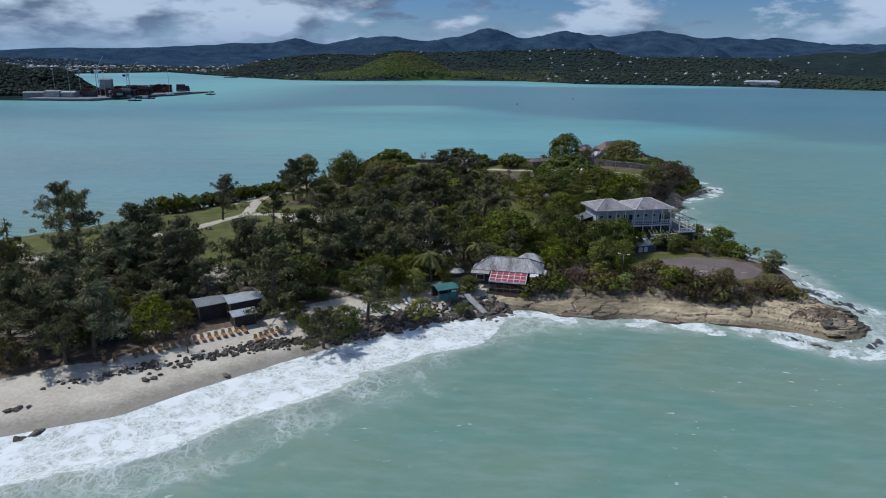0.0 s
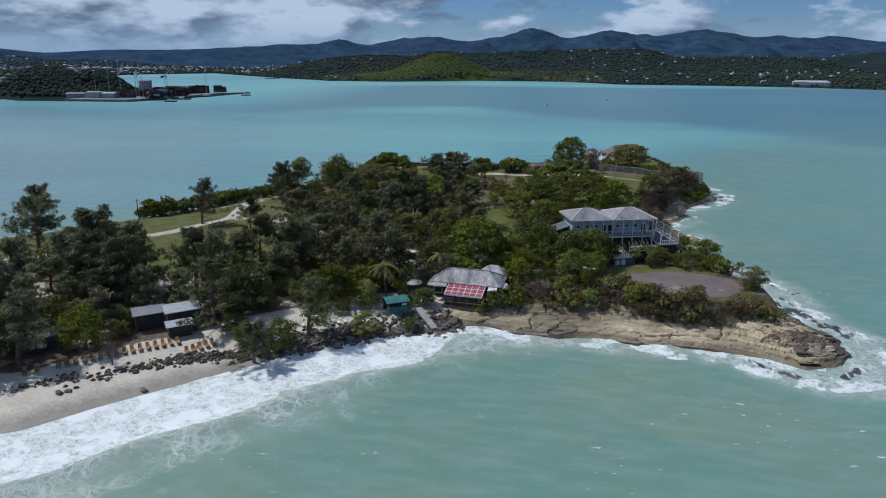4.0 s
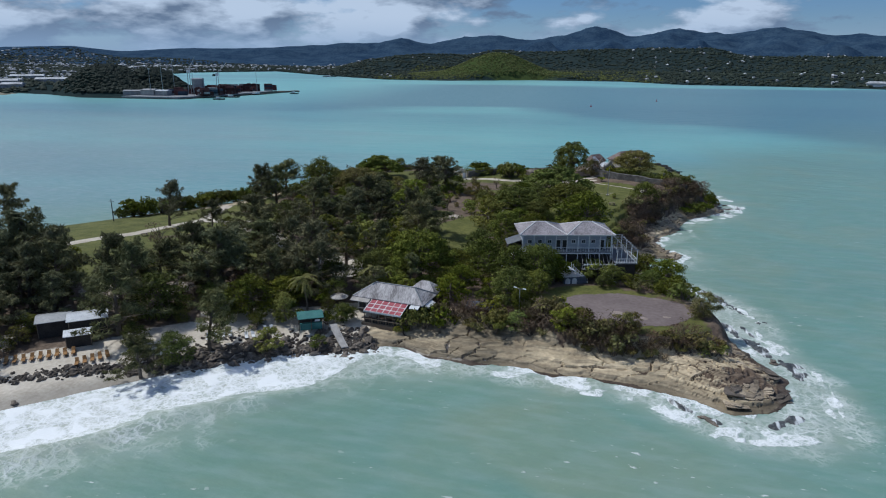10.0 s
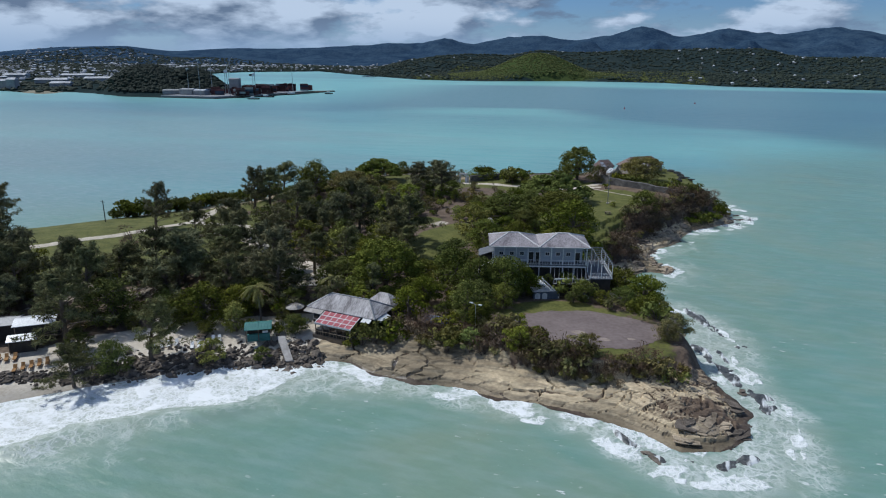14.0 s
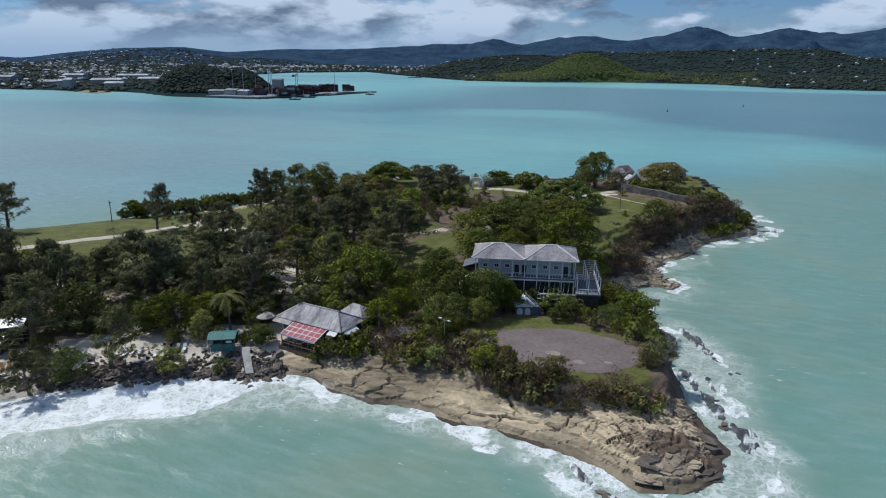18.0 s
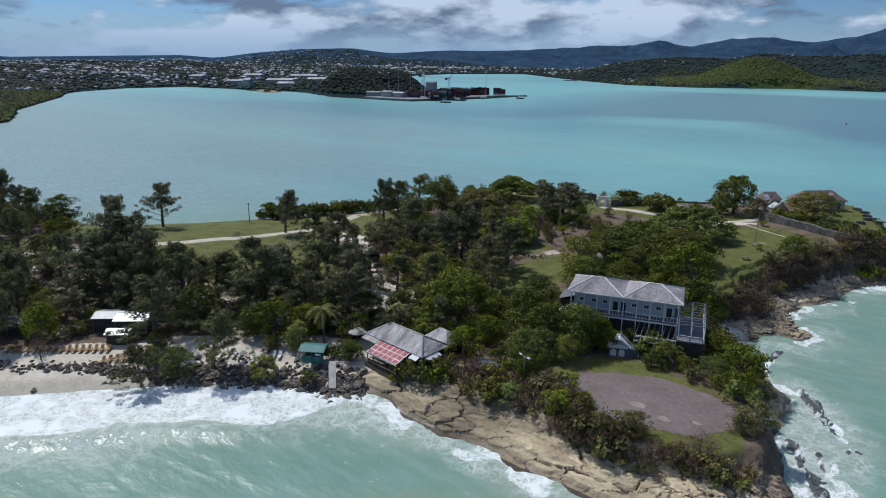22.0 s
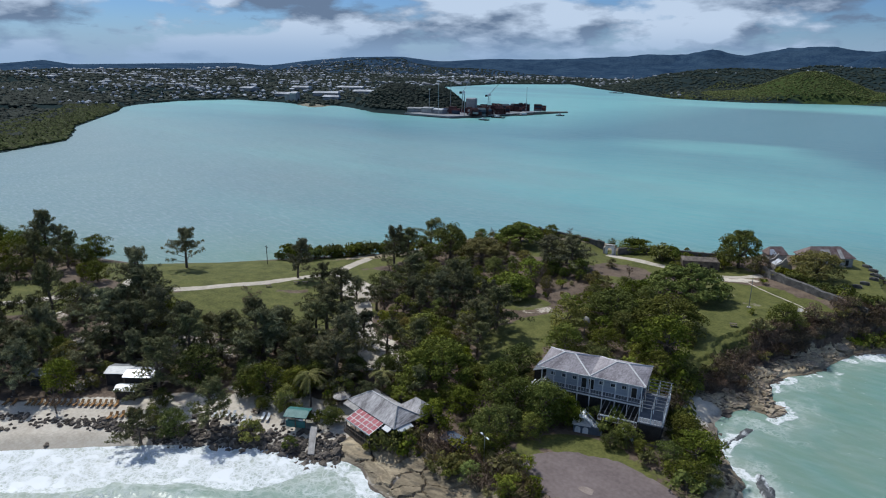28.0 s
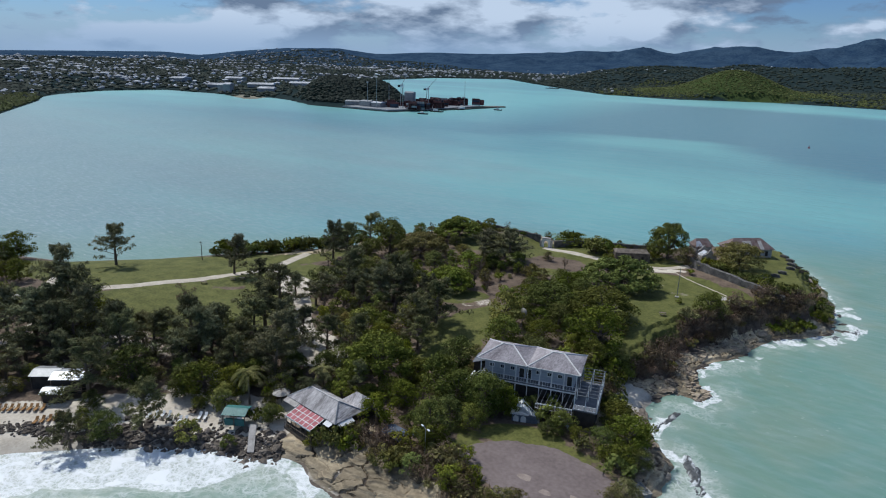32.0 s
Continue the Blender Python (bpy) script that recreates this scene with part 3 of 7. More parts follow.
def cover_material(name, base, layers, size=4.0, rough=0.9, bump=0.35, wet=0.0, cracks=False):
    """A ground whose red, green and blue cover channels mix three further surfaces over a base; edges broken up by noise."""
    m = bpy.data.materials.new(name)
    m.use_nodes = True
    n, l = m.node_tree.nodes, m.node_tree.links
    p = n["Principled BSDF"]
    geo = n.new("ShaderNodeNewGeometry")
    att = n.new("ShaderNodeAttribute")
    att.attribute_name = "cover"
    spl = n.new("ShaderNodeSeparateColor")
    l.new(att.outputs["Color"], spl.inputs[0])

    def tex(scale, detail=6.0):
        t = n.new("ShaderNodeTexNoise")
        t.inputs["Scale"].default_value, t.inputs["Detail"].default_value = scale, detail
        l.new(geo.outputs["Position"], t.inputs["Vector"])
        return t.outputs[0]

    coarse, grain = tex(1 / size), tex(7 / size)
    both = n.new("ShaderNodeMix")
    both.inputs[0].default_value = 0.5
    l.new(coarse, both.inputs[2])
    l.new(grain, both.inputs[3])

    def two(pair):
        r = n.new("ShaderNodeValToRGB")
        r.color_ramp.elements[0].position, r.color_ramp.elements[0].color = 0.37, (*pair[0], 1)
        r.color_ramp.elements[1].position, r.color_ramp.elements[1].color = 0.63, (*pair[1], 1)
        l.new(both.outputs[0], r.inputs[0])
        return r.outputs[0]

    colour = two(base)
    for k, pair in enumerate(layers):
        edge = n.new("ShaderNodeMath")
        edge.operation = "ADD"
        l.new(spl.outputs[k], edge.inputs[0])
        sh = n.new("ShaderNodeMath")
        sh.operation = "MULTIPLY_ADD"
        l.new(both.outputs[0], sh.inputs[0])
        sh.inputs[1].default_value, sh.inputs[2].default_value = 0.9, -0.45
        l.new(sh.outputs[0], edge.inputs[1])
        ramp = n.new("ShaderNodeValToRGB")
        ramp.color_ramp.elements[0].position, ramp.color_ramp.elements[1].position = 0.40, 0.60
        l.new(edge.outputs[0], ramp.inputs[0])
        mx = n.new("ShaderNodeMix")
        mx.data_type = "RGBA"
        l.new(ramp.outputs[0], mx.inputs[0])
        l.new(colour, mx.inputs[6])
        layer = two(pair)
        if cracks and k == 2:
            stain = n.new("ShaderNodeMapRange")
            stain.inputs["From Min"].default_value, stain.inputs["From Max"].default_value = 0.35, 0.62
            stain.inputs["To Min"].default_value, stain.inputs["To Max"].default_value = 0.50, 1.10
            l.new(tex(0.055, 7.0), stain.inputs["Value"])
            # thin beds of the rock, seen on every step
            bed = n.new("ShaderNodeMapping")
            bed.inputs["Scale"].default_value = (0.12, 0.12, 4.5)
            l.new(geo.outputs["Position"], bed.inputs[0])
            layers_ = n.new("ShaderNodeTexNoise")
            layers_.inputs["Scale"].default_value, layers_.inputs["Detail"].default_value = 1.0, 5
            l.new(bed.outputs[0], layers_.inputs["Vector"])
            strata = n.new("ShaderNodeMapRange")
            strata.inputs["From Min"].default_value, strata.inputs["From Max"].default_value = 0.36, 0.60
            strata.inputs["To Min"].default_value, strata.inputs["To Max"].default_value = 0.62, 1.08
            l.new(layers_.outputs[0], strata.inputs["Value"])
            beds = n.new("ShaderNodeMath")
            beds.operation = "MULTIPLY"
            l.new(strata.outputs[0], beds.inputs[0])
            l.new(stain.outputs[0], beds.inputs[1])
            stain = beds
            dim = n.new("ShaderNodeHueSaturation")
            l.new(stain.outputs[0], dim.inputs["Value"])
            l.new(layer, dim.inputs["Color"])
            layer = dim.outputs[0]
        l.new(layer, mx.inputs[7])
        colour = mx.outputs[2]
    p.inputs["Roughness"].default_value = rough
    if wet:
        # ground soaked by the swash, up to this height
        sepz = n.new("ShaderNodeSeparateXYZ")
        l.new(geo.outputs["Position"], sepz.inputs[0])
        rise = n.new("ShaderNodeMath")
        rise.operation = "MULTIPLY_ADD"
        l.new(both.outputs[0], rise.inputs[0])
        rise.inputs[1].default_value = 0.5
        l.new(sepz.outputs[2], rise.inputs[2])
        soak = n.new("ShaderNodeMapRange")
        soak.inputs["From Min"].default_value, soak.inputs["From Max"].default_value = wet + 0.1, wet + 0.55
        soak.inputs["To Min"].default_value, soak.inputs["To Max"].default_value = 0.55, 1.0
        l.new(rise.outputs[0], soak.inputs["Value"])
        hsv = n.new("ShaderNodeHueSaturation")
        l.new(soak.outputs[0], hsv.inputs["Value"])
        l.new(colour, hsv.inputs["Color"])
        colour = hsv.outputs[0]
        gloss = n.new("ShaderNodeMapRange")
        gloss.inputs["From Min"].default_value, gloss.inputs["From Max"].default_value = wet + 0.1, wet + 0.5
        gloss.inputs["To Min"].default_value, gloss.inputs["To Max"].default_value = 0.58, rough
        l.new(rise.outputs[0], gloss.inputs["Value"])
        l.new(gloss.outputs[0], p.inputs["Roughness"])
    l.new(colour, p.inputs["Base Color"])
    p.inputs["Specular IOR Level"].default_value = 0.25 if wet else 0.0
    bp = n.new("ShaderNodeBump")
    bp.inputs["Strength"].default_value, bp.inputs["Distance"].default_value = bump, size * 0.08
    l.new(both.outputs[0], bp.inputs["Height"])
    l.new(bp.outputs[0], p.inputs["Normal"])
    return m


def land_cover(x, y, z):
    d = shore_distance(x, y, COAST)
    b = beachness(x, y)
    sand = smooth(0.4, 0.6, b) * smooth(19, 15, d + 4 * (rough_noise(x, y, 7.0) - 0.5)) * (x > -100) * ((y < 185) | (x > 50))
    sand = np.maximum(sand, 0.95 * blob(x, y, -6, 128.5, 14, 5, 35))
    sand = np.maximum(sand, 0.8 * blob(x, y, -10, 166, 10, 6, -30))
    sand = np.maximum(sand, 0.5 * smooth(0.3, 0.6, rough_noise(x, y, 3.0)) * blob(x, y, 2, 214.5, 7, 4.5, 20))
    worn = smooth(0.38, 0.62, rough_noise(x, y, 3.5))
    sand = np.maximum(sand, 0.55 * worn * blob(x, y, 46, 256, 10, 5.5, -8))
    sand = np.maximum(sand, 0.8 * (0.35 + 0.65 * worn) * blob(x, y, 37, 276.5, 11, 3.2, 8))
    sand = np.maximum(sand, 0.75 * blob(x, y, -52, 196, 12, 6, -30))
    sand = np.maximum(sand, 0.5 * smooth(0.52, 0.64, rough_noise(x, y, 11.0)) * smooth(10, -6, x) * smooth(172, 150, y) * (x > -110))
    sand = np.maximum(sand, 0.55 * smooth(2.0, 0.5, d) * (x < -90))
    sand = np.maximum(sand, 0.62 * blob(x, y, 27, 134, 10, 3.5, -5))
    grass = np.maximum.reduce([blob(x, y, 51, 224, 6, 22, 0), blob(x, y, 56, 251, 9, 15, -20), blob(x, y, 46, 264, 18, 10, 0), blob(x, y, 14, 188, 7, 15, 8), blob(x, y, 20, 255, 10, 4, 15), blob(x, y, 79, 290, 8, 15, 0),
                               blob(x, y, -58, 164, 34, 18, 35), blob(x, y, -100, 175, 26, 11, 35), blob(x, y, 12, 198, 9, 17, -10), blob(x, y, 46, 240, 14, 30, -12),
                               blob(x, y, 10, 283, 34, 12, 5), blob(x, y, 47.5, 161.2, 9, 4.2, 20), blob(x, y, 60, 142.5, 10, 2.5, 0), blob(x, y, 63, 263, 9, 6, -20), blob(x, y, -14, 270, 13, 13, 0), blob(x, y, -86, 210, 42, 11, 54), blob(x, y, 72, 300, 18, 26, 0), blob(x, y, -25, 270, 14, 14, 0),
                               blob(x, y, -120, 125, 26, 14, 30), blob(x, y, -58, 205, 14, 14, 0), blob(x, y, -92, 184, 44, 24, 42), blob(x, y, -2, 216, 8, 6, 40), blob(x, y, -122, 164, 26, 15, 35), blob(x, y, 12, 206, 7, 14, -15), blob(x, y, 8, 251, 9, 4, 20)])
    edge = 17 - 9.5 * smooth(196, 206, y) * smooth(44, 48, x) - (5.0 - 4.0 * smooth(52, 58, x)) * smooth(30, 40, x) * smooth(160, 150, y)
    rock = (1 - b) * smooth(edge, edge * 0.65, d + 6 * (rough_noise(x, y, 8.0) - 0.5)) * (1 - blob(x, y, 54.5, 152, 18.5, 13.5))
    rock = rock * (1 - 0.8 * joints(x, y)[1]) * smooth(-0.6, 0.4, d)
    rock = rock * (1 - 0.5 * smooth(58, 74, x) * (y < 185) * smooth(0.40, 0.58, rough_noise(x, y, 6.0)))
    rock = rock * (1 - 0.42 * smooth(68, 80, x) * (y < 160) * smooth(0.3, 0.5, rough_noise(x, y, 4.0)))
    grass = np.maximum(grass, 0.62 * smooth(0.25, 0.55, rough_noise(x, y, 4.0)) * blob(x, y, 54, 151, 20, 13))
    grass = grass * (1 - 0.85 * np.clip(sand, 0, 1) * (y > 186))
    return sand, grass * (1 - rock), rock


LAND = cover_material("island_ground", ((0.095, 0.068, 0.05), (0.19, 0.142, 0.106)),
                      [((0.50, 0.44, 0.36), (0.66, 0.60, 0.51)), ((0.066, 0.076, 0.017), (0.150, 0.152, 0.043)), ((0.43, 0.344, 0.232), (0.63, 0.52, 0.352))], wet=0.5, cracks=True)
xs = np.concatenate([np.arange(-345, -112, 3.0), np.arange(-112, 6, 0.8), np.arange(6, 86, 0.27), np.arange(86, 92, 0.5), np.arange(92, 101, 0.8)])
ys = np.concatenate([np.arange(-70, 70, 3.0), np.arange(70, 116, 0.8), np.arange(116, 150, 0.27), np.arange(150, 182, 0.4), np.arange(182, 262, 0.5), np.arange(262, 342, 0.8)])
ground = new("ground", grid_mesh("ground", xs, ys, ground_height, LAND, keep=lambda x, y, z: z > -2.2, colours=land_cover))
tagged(ground, "peninsula of sand, grass, leaf litter and brown shore rock", "ground", kind="structure")



def awash_material():
    """Blue-grey wet rock with strands of white water drawn across it."""
    m = bpy.data.materials.new("rock_awash")
    m.use_nodes = True
    n, l = m.node_tree.nodes, m.node_tree.links
    p = n["Principled BSDF"]
    geo = n.new("ShaderNodeNewGeometry")

    def tex(scale, detail, stretch, turn):
        mp = n.new("ShaderNodeMapping")
        mp.inputs["Scale"].default_value, mp.inputs["Rotation"].default_value = stretch, (0, 0, radians(turn))
        l.new(geo.outputs["Position"], mp.inputs[0])
        t = n.new("ShaderNodeTexNoise")
        t.inputs["Scale"].default_value, t.inputs["Detail"].default_value, t.inputs["Distortion"].default_value = scale, detail, 0.9
        l.new(mp.outputs[0], t.inputs["Vector"])
        return t.outputs[0]

    def ramp(value, lo, hi, ca, cb):
        r = n.new("ShaderNodeValToRGB")
        r.color_ramp.elements[0].position, r.color_ramp.elements[0].color = lo, (*ca, 1)
        r.color_ramp.elements[1].position, r.color_ramp.elements[1].color = hi, (*cb, 1)
        l.new(value, r.inputs[0])
        return r.outputs[0]

    grain = tex(1.3, 7.0, (1, 1, 1), 0)
    stone = ramp(grain, 0.35, 0.68, (0.030, 0.034, 0.038), (0.125, 0.128, 0.126))
    white = ramp(tex(0.75, 7.0, (1.0, 0.28, 1.0), 14), 0.50, 0.62, (0, 0, 0), (0.85, 0.85, 0.85))
    mix = n.new("ShaderNodeMix")
    mix.data_type = "RGBA"
    l.new(white, mix.inputs[0])
    l.new(stone, mix.inputs[6])
    mix.inputs[7].default_value = (0.78, 0.81, 0.82, 1)
    l.new(mix.outputs[2], p.inputs["Base Color"])
    p.inputs["Roughness"].default_value = 0.5
    bp = n.new("ShaderNodeBump")
    bp.inputs["Strength"].default_value, bp.inputs["Distance"].default_value = 0.8, 0.25
    l.new(grain, bp.inputs["Height"])
    l.new(bp.outputs[0], p.inputs["Normal"])
    return m


wet_rock = awash_material()
for name, rx, ry in (("rocks_awash_point", (58, 93), (116, 182)), ("rocks_awash_cove", (62, 72), (182, 202)), ("rocks_awash_head", (88, 102), (262, 292))):
    slabs = new(name, grid_mesh(name, np.arange(*rx, 0.3), np.arange(*ry, 0.3), reef_height, wet_rock, keep=lambda x, y, z: z > -0.25))
    tagged(slabs, "black wet rock shelf awash in the surf", "reef", kind="structure")

# ---- sea ----


def foam_cover(x, y, z):
    d = -shore_distance(x, y, COAST)
    b = beachness(x, y)
    lump = rough_noise(x, y, 18.0)
    b = b * smooth(45, 40, x)
    wide = b * (11.0 + 10.0 * lump) + 3.0 * smooth(60, 66, x) * smooth(196, 206, y) * rough_noise(x, y, 6.0) + (1 - b) * (1.8 + 10.0 * np.maximum(rough_noise(x, y, 9.0) - 0.18, 0) ** 1.25)
    wide = wide + 6.0 * np.exp(-(((x - 74) / 16) ** 2 + ((y - 121) / 9) ** 2)) + 5.0 * np.exp(-(((x - 84) / 9) ** 2 + ((y - 150) / 26) ** 2)) + 5.0 * np.exp(-(((x - 94) / 7) ** 2 + ((y - 280) / 18) ** 2))
    wide = wide * (1 - 0.45 * smooth(50, 58, x) * smooth(180, 186, y) * smooth(240, 220, y))
    wide = np.where(x < -95, 0.6, wide) * np.where(y > 300, 0.35, 1)
    wide = wide + 5.0 * reef(x, y)
    surf = smooth(-4.0, -2.0, d) * smooth(wide * 1.08, wide * 0.72, d)
    surf = surf * (b + (1 - b) * (0.34 + 0.44 * smooth(0.40, 0.62, rough_noise(x, y, 3.2))))
    surf = surf * np.where((x < -95) | ((y > 190) & (x < 40)), 0.25, 1) * (0.72 + 0.28 * smooth(0.3, 0.6, rough_noise(x, y, 7.0)))
    east = smooth(70, 76, x) * smooth(118, 128, y) * smooth(190, 180, y)
    surf = surf * (1 - 0.85 * east * smooth(0.56, 0.44, streaks(x, y, 2.6)))
    soft = smooth(34, -12, x) * (y < 165)
    reach = soft * (12.0 + 9.0 * lump) + (1 - soft) * (2.4 + 6.0 * rough_noise(x, y, 14.0) ** 1.5 + 1.5 * smooth(56, 64, x) * smooth(184, 200, y)) + 9.0 * np.exp(-(((x - 78) / 16) ** 2 + ((y - 124) / 14) ** 2)) + 2.0 * np.exp(-(((x - 66) / 9) ** 2 + ((y - 192) / 12) ** 2))
    reach = reach + 8.0 * np.exp(-(((x - 82) / 8) ** 2 + ((y - 156) / 18) ** 2))
    lace = smooth(2.1 * reach + 3, 0.4 * reach, d) * smooth(-2, 1, d) * np.where((x < -95) | ((y > 190) & (x < 40)), 0.0, 1) * (0.78 + 0.22 * soft) * (1 - 0.3 * smooth(56, 62, x) * smooth(178, 190, y))
    north = smooth(-20, 40, 1.2 * x + 190 - y + 90)
    milky = np.maximum(smooth(420, 30, d) * north * 0.95, smooth(40, 2, d) * 0.7)
    milky = milky * (1 - 0.12 * smooth(45, 100, x + 0.25 * (130 - y)))
    return surf, lace, milky


def sea_material():
    m = bpy.data.materials.new("turquoise_sea")
    m.use_nodes = True
    n, l = m.node_tree.nodes, m.node_tree.links
    p = n["Principled BSDF"]
    geo = n.new("ShaderNodeNewGeometry")
    att = n.new("ShaderNodeAttribute")
    att.attribute_name = "cover"
    spl = n.new("ShaderNodeSeparateColor")
    l.new(att.outputs["Color"], spl.inputs[0])

    def tex(scale, detail=4.0, stretch=(1, 1, 1), turn=0.0, kind="ShaderNodeTexNoise", distort=0.0):
        mp = n.new("ShaderNodeMapping")
        mp.inputs["Scale"].default_value = stretch
        mp.inputs["Rotation"].default_value = (0, 0, radians(turn))
        l.new(geo.outputs["Position"], mp.inputs[0])
        t = n.new(kind)
        t.inputs["Scale"].default_value = scale
        t.inputs["Detail"].default_value = detail
        if distort:
            t.inputs["Distortion"].default_value = distort
        l.new(mp.outputs[0], t.inputs["Vector"])
        return t

    def ramp(value, a, b, ca=(0, 0, 0), cb=(1, 1, 1)):
        r = n.new("ShaderNodeValToRGB")
        r.color_ramp.elements[0].position, r.color_ramp.elements[0].color = a, (*ca, 1)
        r.color_ramp.elements[1].position, r.color_ramp.elements[1].color = b, (*cb, 1)
        l.new(value, r.inputs[0])
        return r.outputs[0]

    def mixc(fac, a, b):
        x = n.new("ShaderNodeMix")
        x.data_type = "RGBA"
        for v, k in ((fac, 0), (a, 6), (b, 7)):
            if isinstance(v, (tuple, float)):
                x.inputs[k].default_value = v
            else:
                l.new(v, x.inputs[k])
        return x.outputs[2]

    def op(kind, a, b):
        x = n.new("ShaderNodeMath")
        x.operation = kind
        for v, k in ((a, 0), (b, 1)):
            if isinstance(v, float):
                x.inputs[k].default_value = v
            else:
                l.new(v, x.inputs[k])
        return x.outputs[0]

    # broad darker blotches, partly standing in for cloud shade on the water
    wide = tex(1 / 520, 5.0, (0.55, 1.5, 1), 20).outputs[0]
    colour = ramp(wide, 0.30, 0.54, SEA_DARK, SEA_PALE)
    # dark band in the middle of the bay: cloud shadow painted into the colour
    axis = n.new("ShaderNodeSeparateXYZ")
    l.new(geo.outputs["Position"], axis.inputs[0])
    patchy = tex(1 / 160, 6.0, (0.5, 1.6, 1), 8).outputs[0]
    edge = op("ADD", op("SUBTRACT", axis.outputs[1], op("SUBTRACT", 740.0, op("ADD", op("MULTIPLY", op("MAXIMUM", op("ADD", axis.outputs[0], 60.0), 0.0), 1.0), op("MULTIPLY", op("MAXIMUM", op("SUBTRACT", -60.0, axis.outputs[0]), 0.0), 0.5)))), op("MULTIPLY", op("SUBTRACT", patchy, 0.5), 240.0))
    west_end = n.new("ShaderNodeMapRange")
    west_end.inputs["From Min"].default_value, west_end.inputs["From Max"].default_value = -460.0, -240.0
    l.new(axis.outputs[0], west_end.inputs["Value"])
    # bed: near edge of the painted shadow band
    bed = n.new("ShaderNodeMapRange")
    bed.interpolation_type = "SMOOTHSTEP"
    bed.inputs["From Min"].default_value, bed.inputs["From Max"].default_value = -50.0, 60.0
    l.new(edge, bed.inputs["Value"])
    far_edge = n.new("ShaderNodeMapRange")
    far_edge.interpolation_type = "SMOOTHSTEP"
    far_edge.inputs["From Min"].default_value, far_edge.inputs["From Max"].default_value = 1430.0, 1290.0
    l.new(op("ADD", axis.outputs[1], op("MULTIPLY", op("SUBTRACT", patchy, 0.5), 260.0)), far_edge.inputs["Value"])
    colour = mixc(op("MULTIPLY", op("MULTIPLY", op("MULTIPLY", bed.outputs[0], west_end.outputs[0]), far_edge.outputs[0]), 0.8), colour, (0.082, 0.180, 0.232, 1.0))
    # shallow pale flats on the bay side, sky reflection mixed into their colour
    def span(value, a, b):
        x = n.new("ShaderNodeMapRange")
        x.interpolation_type = "SMOOTHSTEP"
        x.inputs["From Min"].default_value, x.inputs["From Max"].default_value = a, b
        l.new(value, x.inputs["Value"])
        return x.outputs[0]

    drift = op("MULTIPLY", op("SUBTRACT", patchy, 0.5), 420.0)
    flats = op("MULTIPLY", span(op("ADD", op("ADD", axis.outputs[0], op("MULTIPLY", axis.outputs[1], 0.25)), drift), 120.0, -190.0), span(op("ADD", axis.outputs[1], drift), 700.0, 300.0))
    colour = mixc(op("MULTIPLY", flats, 0.78), colour, (0.192, 0.245, 0.256, 1.0))
    # pale glints painted across the flats
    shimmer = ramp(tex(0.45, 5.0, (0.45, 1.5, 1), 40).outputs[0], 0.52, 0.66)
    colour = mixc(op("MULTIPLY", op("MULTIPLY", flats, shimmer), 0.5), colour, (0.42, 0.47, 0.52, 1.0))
    fine = tex(1 / 45, 6.0).outputs[0]
    colour = mixc(op("MULTIPLY", ramp(fine, 0.35, 0.7), 0.16), colour, (*SEA_DARK, 1.0))
    milky = op("MULTIPLY", spl.outputs[2], ramp(tex(1 / 14, 5.0, distort=1.2).outputs[0], 0.2, 0.8, (0.72, 0.72, 0.72)))
    colour = mixc(milky, colour, (*SEA_MILK, 1.0))
    silt = op("MULTIPLY", op("MULTIPLY", spl.outputs[2], spl.outputs[2]), ramp(tex(1 / 34, 6.0, distort=1.4).outputs[0], 0.46, 0.68))
    colour = mixc(op("MULTIPLY", silt, 0.55), colour, (0.245, 0.30, 0.215, 1.0))
    colour = mixc(op("MULTIPLY", op("MULTIPLY", spl.outputs[1], spl.outputs[1]), 0.66), colour, (0.49, 0.49, 0.42, 1.0))
    # short pale streaks painted for light caught on the ripples
    ripple_glint = ramp(tex(0.30, 7.0, (0.45, 1.6, 1), 15).outputs[0], 0.44, 0.66)
    colour = mixc(op("MULTIPLY", ripple_glint, 0.20), colour, (0.34, 0.43, 0.43, 1.0))
    # foam: solid surf, and lace farther out
    def strand(scale, sharp):
        v = n.new("ShaderNodeTexVoronoi")
        v.feature = "DISTANCE_TO_EDGE"
        v.inputs["Scale"].default_value = scale
        w = n.new("ShaderNodeTexNoise")
        w.inputs["Scale"].default_value, w.inputs["Detail"].default_value = scale * 0.9, 4.0
        l.new(geo.outputs["Position"], w.inputs["Vector"])
        k = n.new("ShaderNodeVectorMath")
        k.operation = "SCALE"
        k.inputs["Scale"].default_value = 2.6 / scale
        l.new(w.outputs["Color"], k.inputs[0])
        t = n.new("ShaderNodeVectorMath")
        l.new(geo.outputs["Position"], t.inputs[0])
        l.new(k.outputs[0], t.inputs[1])
        l.new(t.outputs[0], v.inputs["Vector"])
        return ramp(v.outputs["Distance"], 0.0, sharp, (1, 1, 1), (0, 0, 0))

    cloudy = tex(0.16, 8.0, distort=0.8).outputs[0]
    net = op("MAXIMUM", strand(0.36, 0.20), op("MULTIPLY", strand(0.85, 0.26), 0.9))
    reach = op("ADD", spl.outputs[0], op("MULTIPLY", op("SUBTRACT", cloudy, 0.5), 0.9))
    surf = ramp(reach, 0.44, 0.54)
    thick = ramp(op("ADD", tex(0.3, 9.0, distort=0.7).outputs[0], op("MULTIPLY", op("SUBTRACT", reach, 0.7), 0.25)), 0.51, 0.62)
    hole = op("MAXIMUM", thick, net)
    surf = op("MULTIPLY", surf, op("ADD", op("MULTIPLY", hole, 0.82), 0.18))
